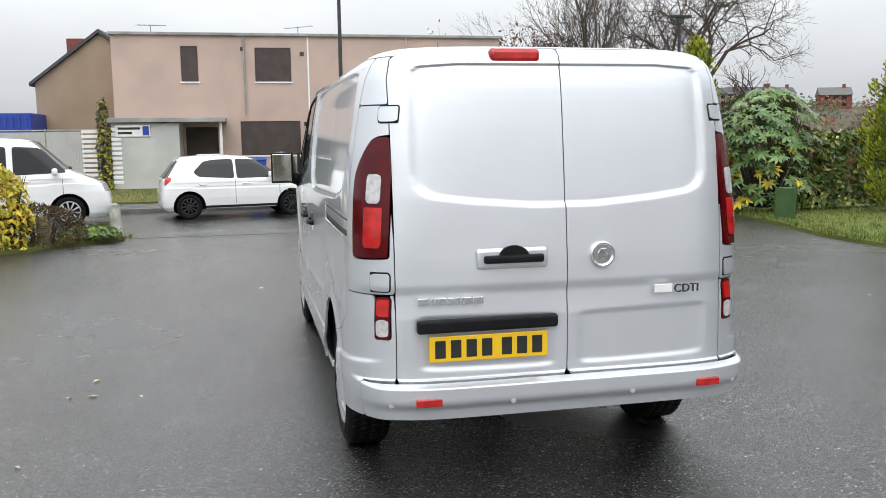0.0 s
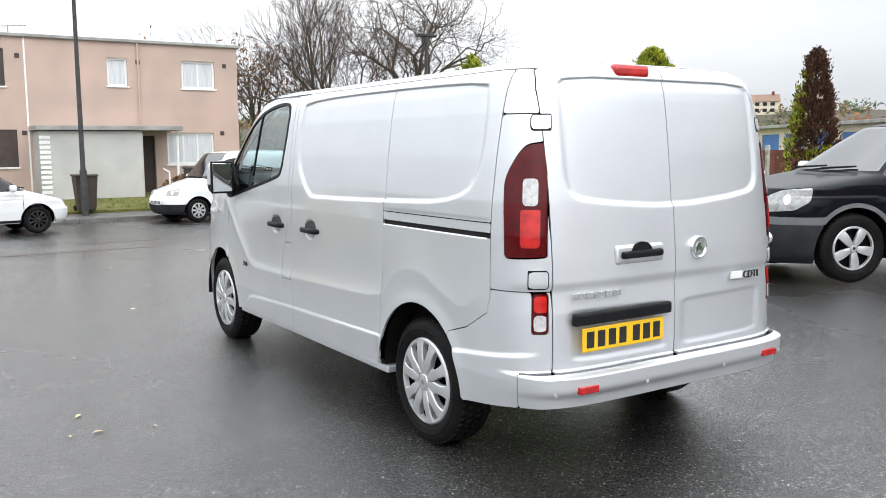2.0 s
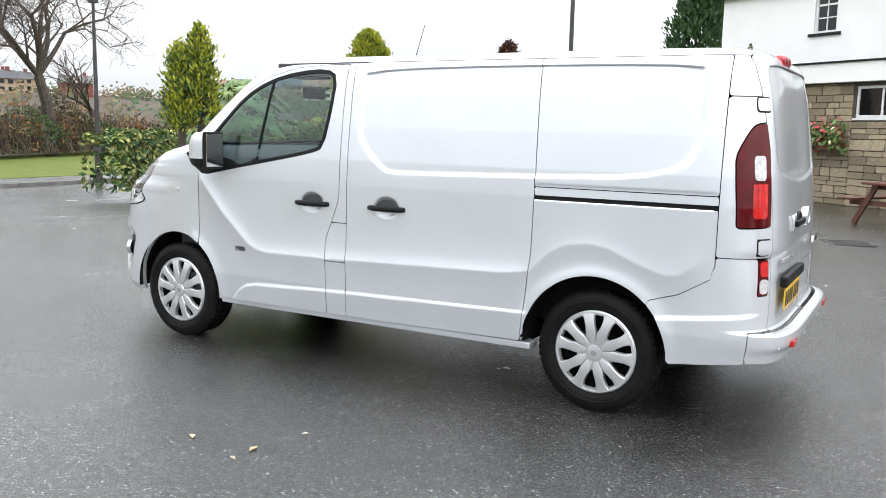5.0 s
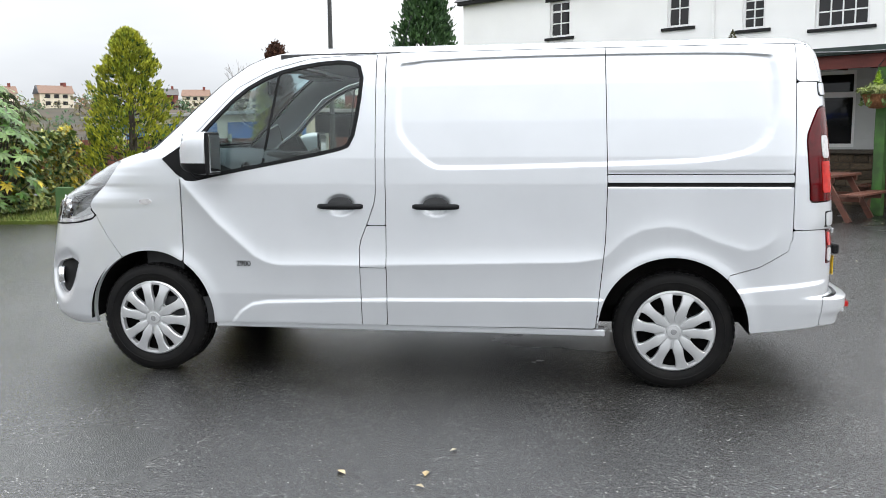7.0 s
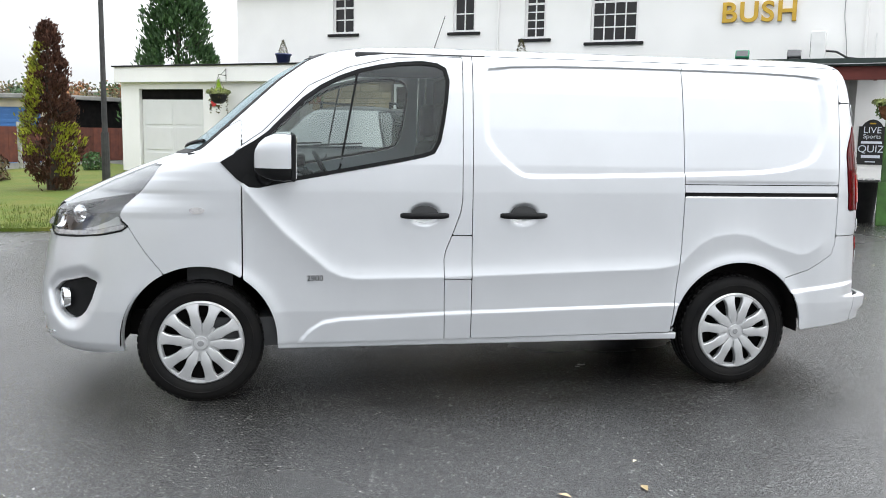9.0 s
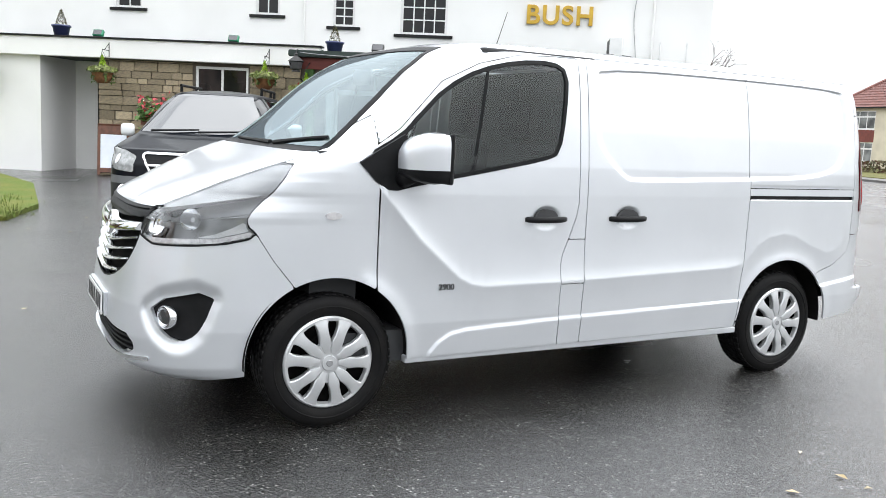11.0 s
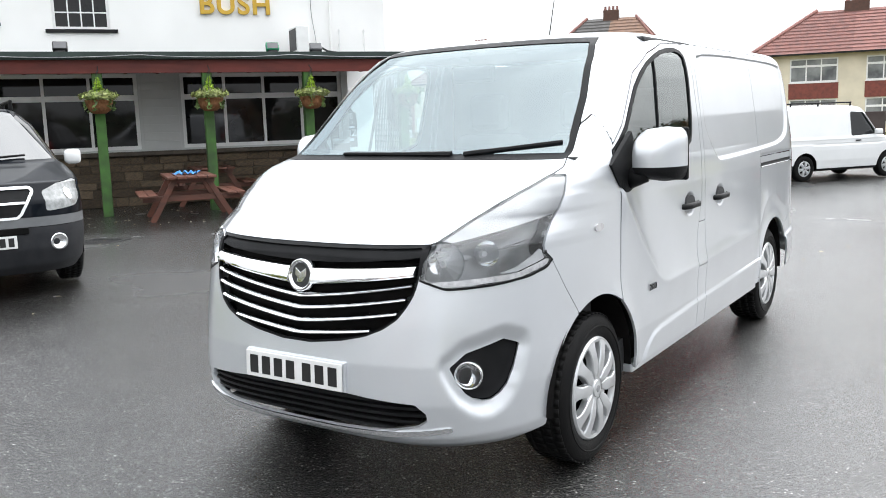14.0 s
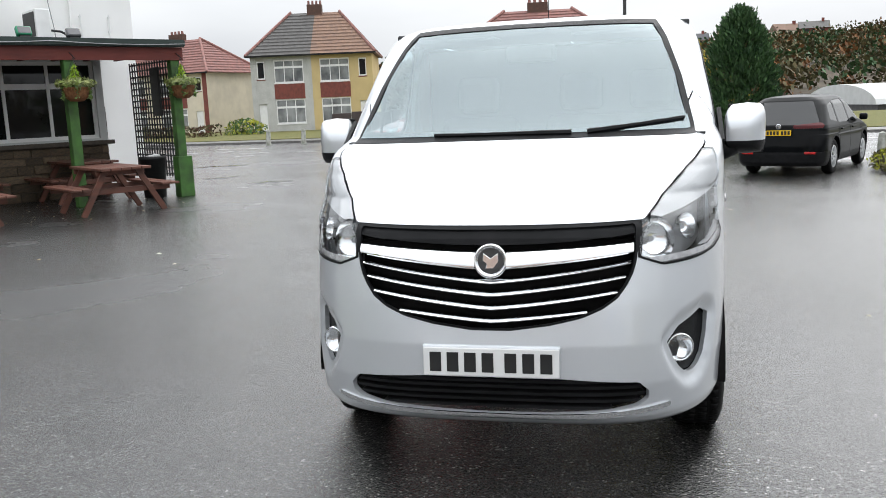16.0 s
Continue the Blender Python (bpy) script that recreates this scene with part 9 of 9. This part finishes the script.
POSTER_BLUE = surface("blue_print", (0.05, 0.08, 0.30), (0.06, 0.10, 0.36), 5, rough=0.5)
IRON = surface("black_iron", (0.012, 0.012, 0.013), (0.02, 0.02, 0.02), 12, rough=0.5, bump=0.2)
GLASS_GREY = surface("smoked_lamp_glass", (0.05, 0.05, 0.055), (0.07, 0.07, 0.075), 6, rough=0.15, coat=1.0)
SHEET_WATER = surface("standing_water", (0.022, 0.022, 0.023), (0.03, 0.03, 0.03), 3, rough=0.03, spec=0.6)


def foliage_tuft(name, parent, rng, count, centre, rx, rz, size, mat, thin=0.45, lift=0.6):
    pts, nor = [], []
    for k in range(count):
        a, q, u = rng.uniform(0, 6.283), rng.random() ** 0.45, rng.uniform(-1, 1)
        pts.append((centre[0] + rx * q * math.cos(a), centre[1] + rx * q * math.sin(a), centre[2] + rz * u * (1.2 - q)))
        nor.append((math.cos(a), math.sin(a), lift))
    vs, fs = leaves(rng, pts, size, 0.5, thin, nor, 0.3)
    return leaf_mesh(name, vs, fs, mat, parent)


def hanging_basket(x, y, z, seed, flowers=None, sprig=True, trail=0.25, dark=False):
    """A round basket of plants hung on three chains; z is the rim's height."""
    rng = random.Random(seed)
    top = thing("hanging_basket", ("wicker hanging basket of leafy plants" if not dark else "dark hanging basket of trailing plants") + (" with red flowers" if flowers else " and a lime-green sprig"), "basket", "hanging baskets",
                at=PUB @ pose(x, y, z))
    bm = bmesh.new()
    turned(bm, [(0.23, 0.012), (0.235, -0.01), (0.215, -0.02), (0.205, -0.08), (0.17, -0.16), (0.11, -0.215), (0.0, -0.225)], 28)
    for k in range(28):
        a = 2 * math.pi * k / 28
        tube(bm, (0.222 * math.cos(a), 0.222 * math.sin(a), -0.01), (0.165 * math.cos(a), 0.165 * math.sin(a), -0.17), 0.007, 0.006, 4)
    part("bowl", bm, WICKER if not dark else IRON, top, smooth=True)
    bm = bmesh.new()
    turned(bm, [(0.0, 0.0), (0.22, 0.0)], 20)
    part("soil", bm, DARK_VOID, top)
    for k in range(3):
        a = 2.1 * k + 0.3
        bm = bmesh.new()
        tube(bm, (0.22 * math.cos(a), 0.22 * math.sin(a), 0), (0, 0, 0.5), 0.004, 0.004, 5)
        part("chain", bm, IRON, top)
    foliage_tuft("foliage", top, rng, 420, (0, 0, 0.08), 0.32, 0.12, 0.045, LEAF_BASKET)
    pts = [(0.24 * math.cos(a), 0.24 * math.sin(a), 0.04 - rng.random() ** 0.8 * (trail + 0.06)) for a in (rng.choice((0.2, 1.1, 2.4, 3.3, 4.4, 5.5)) + rng.gauss(0, 0.1) for _ in range(110))]
    vs, fs = leaves(rng, pts, 0.035, 0.5, 0.5, [(p[0], p[1], 0.1) for p in pts], 0.3)
    leaf_mesh("trailing_foliage", vs, fs, LEAF_SCRUB if dark else LEAF_FATSIA, top)
    if sprig:
        pts = []
        for k in range(200):
            t = rng.random()
            r, a = 0.10 * (1 - t), rng.uniform(0, 6.28)
            pts.append((r * math.cos(a), r * math.sin(a), 0.08 + 0.30 * t))
        vs, fs = leaves(rng, pts, 0.04, 0.35, 0.35, [(p[0], p[1], 0.3) for p in pts], -0.3)
        leaf_mesh("sprig", vs, fs, LEAF_LIME, top, "lime-green upright sprig")
    if flowers:
        foliage_tuft("flowers_red", top, rng, 60, (0, 0, 0.10), 0.27, 0.10, 0.04, PETAL_RED, 0.9)
    return top


S0 = 3.39
for k, v in enumerate((-4.45, -2.55, -0.70, 1.15, 3.05)):
    hanging_basket(S0 + v, -3.93, 2.02, 300 + k, k == 0, True, 0.5 if k == 0 else 0.16)
hanging_basket(S0 - 12.5, -2.10, 2.30, 311, None, True, 0.45, True)
hanging_basket(S0 - 9.6, -2.10, 2.30, 312, None, True, 0.2)
hanging_basket(S0 - 5.88, -2.10, 2.32, 313, None, True, 0.1)


def wall_bracket(x):
    top = thing("wall_bracket", "black iron basket bracket on the white parapet", "bracket", "basket brackets", at=PUB @ pose(x, -1.79, 2.7))
    bm = bmesh.new()
    tube(bm, (0, 0.0, -0.02), (0, 0.0, 0.30), 0.010, 0.010, 6)
    tube(bm, (0, 0, 0.12), (0, -0.31, 0.12), 0.009, 0.009, 6)
    tube(bm, (0, 0, 0.28), (0, -0.22, 0.12), 0.007, 0.007, 6)
    part("arm", bm, IRON, top)


for bx in (S0 - 12.5, S0 - 9.6, S0 - 5.88):
    wall_bracket(bx)


def flower_trough(x, y, z, n, seed):
    rng = random.Random(seed)
    top = thing("flower_trough", "wall trough of red and pale flowers over green leaves", "planter", at=PUB @ pose(x, y, z))
    part("trough", boxes(((-n, -0.10, -0.18), (n, 0.10, 0.0)), bevel=0.012), BOARD_BROWN, top)
    for nm, cnt, dz, size, mat in (("foliage", 420, 0.10, 0.06, LEAF_FATSIA), ("bloom", 110, 0.22, 0.05, PETAL_RED), ("pale_bloom", 26, 0.22, 0.045, PETAL_PALE)):
        pts = [(rng.uniform(-n, n) * 1.1, rng.gauss(-0.05, 0.10), dz + rng.gauss(0, 0.12) + 0.12 * math.sin(5 * n * k)) for k in range(cnt)]
        vs, fs = leaves(rng, pts, size, 0.5, 0.6, [(0, -0.7, 0.7)] * cnt, 0.2)
        leaf_mesh(nm, vs, fs, mat, top)


flower_trough(S0 - 8.3, -1.76, 1.38, 0.52, 321)


def a_board(m):
    """A two-legged pavement board; the print on it is plain bars."""
    top = thing("pavement_board", "brown wooden pavement board with a printed white poster", "sign", at=m)
    for s in (-1, 1):
        q = Matrix.Rotation(radians(s * 13), 4, "X")
        bm = bmesh.new()
        for lo, hi in (((-0.34, -0.015, -1.18), (-0.28, 0.015, 0)), ((0.28, -0.015, -1.18), (0.34, 0.015, 0)), ((-0.28, -0.015, -0.24), (0.28, 0.015, 0)), ((-0.28, -0.015, -1.12), (0.28, 0.015, -1.02))):
            box(bm, lo, hi, 0.004)
        f = part("leaf_frame", bm, BOARD_BROWN, top)
        f.matrix_basis = Matrix.Translation((0, -0.01 * s, 1.15)) @ q
        p = part("poster", boxes(((-0.275, -0.008, -1.015), (0.275, 0.004, -0.245))), POSTER, f)
        bm = bmesh.new()
        for zz, w_ in ((-0.36, 0.20), (-0.50, 0.15), (-0.66, 0.22), (-0.80, 0.17), (-0.92, 0.20)):
            box(bm, (-w_, -0.0105 if s > 0 else 0.0045, zz - 0.018), (w_, -0.0085 if s > 0 else 0.0065, zz + 0.018))
        part("print_bars", bm, POSTER_BLUE, f)
        part("heading_bar", boxes(((-0.17, -0.019 if s > 0 else 0.0155, -0.14), (0.17, -0.0155 if s > 0 else 0.019, -0.08))), WHITE_FRAME, f)


a_board(pose(16.4, 0.35, 0.03, 0, 0, -100))


def roof_things():
    def at(x, y, z):
        return PUB @ pose(x, y, z)
    t = thing("air_conditioner", "white boxed air conditioner with a dark side grille", "appliance", at=at(5.12, -0.62, 3.02))
    part("casing", boxes(((-0.14, -0.38, 0.04), (0.14, 0.38, 0.62)), bevel=0.02), WHITE_FRAME, t, smooth=True)
    part("grille", boxes(((-0.148, -0.33, 0.10), (-0.141, 0.33, 0.57)), bevel=0.002), IRON, t)
    for yy in (-0.3, 0.3):
        part("foot", boxes(((-0.13, yy - 0.03, -0.02), (0.13, yy + 0.03, 0.045))), IRON, t)
    bm = bmesh.new()
    p = [(0.15, -0.3, 0.22), (0.35, -0.3, 0.2), (0.55, -0.3, 0.08), (0.9, -0.3, 0.03), (1.3, -0.3, 0.02)]
    sweep(bm, p, 0.022)
    part("hose", bm, IRON, t)
    for x, z in ((6.2, 3.22), (6.8, 3.22)):
        t = thing("wall_rod", "thin white rod bracketed to the white wall", "pipe", "wall rods", at=at(x, -0.04, z))
        bm = bmesh.new()
        tube(bm, (0, 0, -0.2), (0, 0, 0.45), 0.013, 0.013, 6)
        for zz in (-0.15, 0.1, 0.4):
            box(bm, (-0.02, -0.01, zz - 0.02), (0.02, 0.042, zz + 0.02))
        part("rod", bm, WHITE_FRAME, t)
    for x, y, z, mat, lab in ((S0 - 10.0, -1.55, 3.13, BOX_GREEN, "green floodlight tilted up on the flat roof"), (S0 - 6.8, -1.55, 3.13, BOX_GREEN, "green floodlight tilted up on the flat roof"),
                              (3.93, -3.6, 2.87, BOX_GREEN, "green floodlight on the veranda roof"), (4.8, -3.4, 2.88, GLASS_GREY, "small grey floodlight on the veranda roof"),
                              (0.3, -3.7, 2.86, IRON, "black floodlight on the veranda roof")):
        t = thing("flood_light", lab, "lamp", "roof floodlights", at=at(x, y, z) @ pose(0, 0, 0, -28, 0, 0))
        part("housing", boxes(((-0.12, -0.05, 0.02), (0.12, 0.05, 0.18)), bevel=0.02), mat, t, smooth=True)
        part("lens", boxes(((-0.10, -0.056, 0.04), (0.10, -0.051, 0.16)), bevel=0.002), GLASS_GREY, t)
        part("stand", boxes(((-0.08, -0.02, -0.05), (0.08, 0.05, 0.03))), IRON, t)
    for x, y, z in ((S0 - 10.9, -1.5, 3.12), (S0 - 4.55, -1.2, 3.02)):
        rng = random.Random(int(100 * x))
        t = thing("plant_pot", "blue glazed pot with a small dying conifer", "pot", "roof pots", at=at(x, y, z))
        bm = bmesh.new()
        turned(bm, [(0.0, 0.0), (0.15, 0.0), (0.19, 0.20), (0.215, 0.21), (0.215, 0.25), (0.19, 0.25), (0.18, 0.22), (0.0, 0.22)], 24)
        part("pot", bm, POT_BLUE, t, smooth=True)
        pts = []
        for k in range(260):
            q = rng.random()
            r, a = 0.13 * (1 - q) ** 0.8, rng.uniform(0, 6.28)
            pts.append((r * math.cos(a), r * math.sin(a), 0.24 + 0.36 * q))
        vs, fs = leaves(rng, pts, 0.03, 0.35, 0.3, [(p[0], p[1], 0.1) for p in pts], -0.3)
        leaf_mesh("crown", vs, fs, LEAF_SCRUB, t)
    # lantern hung from the corner of the veranda's fascia
    t = thing("lantern", "black iron lantern hung from the corner of the veranda", "lamp", at=at(S0 - 4.66, -3.93, 2.42))
    bm = bmesh.new()
    sweep(bm, [(0, 0, 0.36), (0, 0.02, 0.41), (0, 0.08, 0.43), (0, 0.20, 0.40)], 0.011)
    part("bracket", bm, IRON, t)
    bm = bmesh.new()
    turned(bm, [(0.0, 0.0), (0.09, 0.0), (0.07, 0.04), (0.11, 0.05), (0.14, 0.19), (0.17, 0.20), (0.05, 0.29), (0.03, 0.31), (0.035, 0.34), (0.0, 0.37)], 6)
    part("housing", bm, IRON, t)
    bm = bmesh.new()
    turned(bm, [(0.112, 0.06), (0.139, 0.18)], 6)
    part("lamp_glass", bm, GLASS_GREY, t)
    # black board with white lettering on the wall past the bar
    t = thing("notice_board", "black round-topped notice board with white lettering on the white wall", "sign", at=at(6.27, -0.002, 0.95) @ pose(0, 0, 0, 90, 0, 0))
    bm = bmesh.new()
    prism(bm, [(-0.26, 0.0), (0.26, 0.0), (0.26, 0.80), (0.20, 0.80), (0.15, 0.88), (0.07, 0.93), (0.0, 0.945), (-0.07, 0.93), (-0.15, 0.88), (-0.20, 0.80), (-0.26, 0.80)], 0.03, Matrix.Identity(4), 0.004)
    part("board", bm, INK, t)
    for text, size, z in (("LIVE", 0.19, 0.66), ("Sports", 0.13, 0.55), ("QUIZ", 0.21, 0.26)):
        cu = bpy.data.curves.new("board_letters", "FONT")
        cu.body, cu.size, cu.extrude, cu.align_x = text, size, 0.002, "CENTER"
        cu.materials.append(POSTER)
        ob = new("board_letters", cu)
        ob.parent = t
        ob.matrix_basis = Matrix.Translation((0, z, 0.034))
    for z, w, h in ((0.44, 0.20, 0.05), (0.14, 0.18, 0.06), (0.05, 0.10, 0.02)):
        part("print_line", boxes(((-w, z, 0.031), (w, z + h, 0.034))), POSTER, t)
    part("ornament", boxes(((-0.06, 0.845, 0.031), (0.06, 0.875, 0.034))), GOLD, t)
    # cloth on a table, bin, and cable along the roof edge
    t = thing("cloth", "crumpled blue cloth lying on the picnic table", "cloth", at=pose(9.3, -4.75, 0.742, 0, 0, 20))
    bm = bmesh.new()
    rng = random.Random(9)
    bmesh.ops.create_grid(bm, x_segments=18, y_segments=12, size=0.5)
    for v in bm.verts:
        e = 1 - 0.25 * abs(math.sin(4 * math.atan2(v.co.y, v.co.x + 1e-6)))
        v.co = Vector((v.co.x * 0.40 * e, v.co.y * 0.26 * e, 0.035 + 0.022 * math.sin(19 * v.co.x + 6 * v.co.y) + 0.018 * math.cos(23 * v.co.y - 9 * v.co.x) - 0.05 * max(abs(v.co.x), abs(v.co.y)) ** 2 + rng.uniform(0, 0.008)))
        v.co.z = max(0.003, v.co.z)
    part("cloth_sheet", bm, CLOTH_BLUE, t, smooth=True)
    t = thing("litter_bin", "black plastic litter bin with crumpled paper on top", "bin", at=at(S0 + 2.72, -3.1, 0))
    bm = bmesh.new()
    turned(bm, [(0.0, 0.0), (0.20, 0.0), (0.24, 0.70), (0.255, 0.70), (0.255, 0.76), (0.22, 0.76), (0.2, 0.66), (0.0, 0.66)], 24)
    part("drum", bm, IRON, t, smooth=True)
    bm = bmesh.new()
    for k in range(5):
        r = bmesh.ops.create_icosphere(bm, subdivisions=1, radius=0.07)
        bmesh.ops.transform(bm, matrix=Matrix.Translation((rng.uniform(-0.12, 0.12), rng.uniform(-0.12, 0.12), 0.74 + rng.uniform(-0.03, 0.03))) @ Matrix.Diagonal((1.2, 0.9, 0.5, 1)), verts=r["verts"])
    part("paper", bm, PLATE_WHITE, t)
    t = thing("cable", "thin grey cable slung along the veranda roof edge", "cable", at=PUB)
    bm = bmesh.new()
    p = [(S0 - 4.6 + 0.2 * k, -3.87, 2.80 - 0.05 * abs(math.sin(0.2 * k * 1.15)) ** 0.7) for k in range(40)]
    sweep(bm, p, 0.008, 5)
    part("strand", bm, LAMP_GREY, t)
    t = thing("cable", "thin black cable hanging down the white wall", "cable", at=PUB)
    bm = bmesh.new()
    p = [(5.72 - 0.10 * math.sin(k * 0.35) - 0.012 * k, -0.03, 5.1 - 0.16 * k) for k in range(13)]
    sweep(bm, p, 0.008, 5)
    part("strand", bm, LAMP_GREY, t)


roof_things()


def flat_patch(name, x, y, rx, ry, rz, seed, mat, label, category):
    """A thin irregular sheet lying on the tarmac."""
    rng = random.Random(seed)
    ph = [rng.uniform(0, 6.28) for _ in range(4)]
    bm = bmesh.new()
    q = Matrix.Rotation(radians(rz), 2)
    ring = []
    for k in range(48):
        a = 2 * math.pi * k / 48
        r = 1 + 0.18 * math.sin(2 * a + ph[0]) + 0.12 * math.sin(3 * a + ph[1]) + 0.07 * math.sin(7 * a + ph[2]) + 0.04 * math.sin(13 * a + ph[3])
        v = q @ Vector((rx * r * math.cos(a), ry * r * math.sin(a)))
        ring.append((x + v.x, y + v.y))
    mid = bm.verts.new((x, y, gz(x, y) + 0.007))
    inner = [bm.verts.new((x + 0.96 * (a - x), y + 0.96 * (b - y), gz(a, b) + 0.007)) for a, b in ring]
    outer = [bm.verts.new((a, b, gz(a, b) - 0.002)) for a, b in ring]
    for k in range(48):
        j = (k + 1) % 48
        bm.faces.new((mid, inner[k], inner[j]))
        bm.faces.new((inner[k], outer[k], outer[j], inner[j]))
    return tagged(bm_object(name, bm, mat, True), label, category)


flat_patch("puddle", 11.4, -16.9, 0.75, 0.35, 30, 1, SHEET_WATER, "shallow puddle on worn tarmac", "puddle")
flat_patch("puddle", 7.3, -11.6, 0.45, 0.22, 20, 2, SHEET_WATER, "shallow puddle on worn tarmac", "puddle")
flat_patch("puddle", 9.2, -13.0, 0.4, 0.2, 60, 3, SHEET_WATER, "shallow puddle on worn tarmac", "puddle")


def drain_cover(x, y, rz):
    top = thing("drain_cover", "dark iron drain cover set in the tarmac", "drain", at=pose(x, y, gz(x, y), 0, 0, rz))
    part("frame", boxes(((-0.30, -0.30, -0.02), (0.30, -0.26, 0.008)), ((-0.30, 0.26, -0.02), (0.30, 0.30, 0.008)), ((-0.30, -0.26, -0.02), (-0.26, 0.26, 0.008)), ((0.26, -0.26, -0.02), (0.30, 0.26, 0.008))), IRON, top)
    part("lid", boxes(((-0.255, -0.255, -0.02), (0.255, 0.255, 0.004))), IRON, top)
    for k in range(6):
        part("rib", boxes(((-0.22, -0.20 + 0.08 * k - 0.012, 0.004), (0.22, -0.20 + 0.08 * k + 0.012, 0.009))), IRON, top)


drain_cover(7.85, -2.0, 20)


def roof_aerial(x, y, z, rz, label):
    """A small television aerial on a short mast."""
    top = thing("roof_aerial", label, "aerial", "roof aerials", at=pose(x, y, z, 0, 0, rz))
    bm = bmesh.new()
    tube(bm, (0, 0, -0.1), (0, 0, 0.45), 0.016, 0.016, 6)
    part("mast", bm, LAMP_GREY, top)
    bm = bmesh.new()
    tube(bm, (-0.5, 0, 0.40), (0.55, 0, 0.46), 0.012, 0.012, 6)
    part("boom", bm, LAMP_GREY, top)
    for k in range(7):
        bm = bmesh.new()
        xx = -0.45 + 0.16 * k
        tube(bm, (xx, -0.22 + 0.012 * k, 0.405 + 0.009 * k), (xx, 0.22 - 0.012 * k, 0.405 + 0.009 * k), 0.006, 0.006, 5)
        part("rod", bm, LAMP_GREY, top)


roof_aerial(-4.6, 26.0, 5.05, 30, "bent old television aerial on the flat roof")
roof_aerial(0.4, 26.0, 5.05, -20, "small television aerial on the flat roof")
t_ = thing("roof_vent", "short white vent pipe on the flat roof", "pipe", at=pose(5.2, 26.0, 5.05))
bm = bmesh.new()
turned(bm, [(0.0, -0.1), (0.06, -0.1), (0.06, 0.28), (0.09, 0.29), (0.09, 0.34), (0.0, 0.36)], 12)
part("pipe", bm, WHITE_FRAME, t_)

# ---- stones of the public house ----
stones(PUBLIC_HOUSE, S0 - 4.6, S0 + 2.5, 0.0, 0.98, -1.61, 0.18, 3, cap=150, mat=BROWN_STONE, wide=(0.2, 0.6))
stones(PUBLIC_HOUSE, S0 - 9.94, S0 - 7.70, 0.0, 2.64, -1.60, 0.16, 4, cap=150, wide=(0.22, 0.62))
stones(PUBLIC_HOUSE, S0 - 7.70, S0 - 6.36, 0.0, 1.83, -1.60, 0.19, 5, cap=80, wide=(0.25, 0.6))
stones(PUBLIC_HOUSE, S0 - 6.36, S0 - 5.2, 0.0, 2.64, -1.60, 0.19, 6, cap=90, wide=(0.25, 0.6))
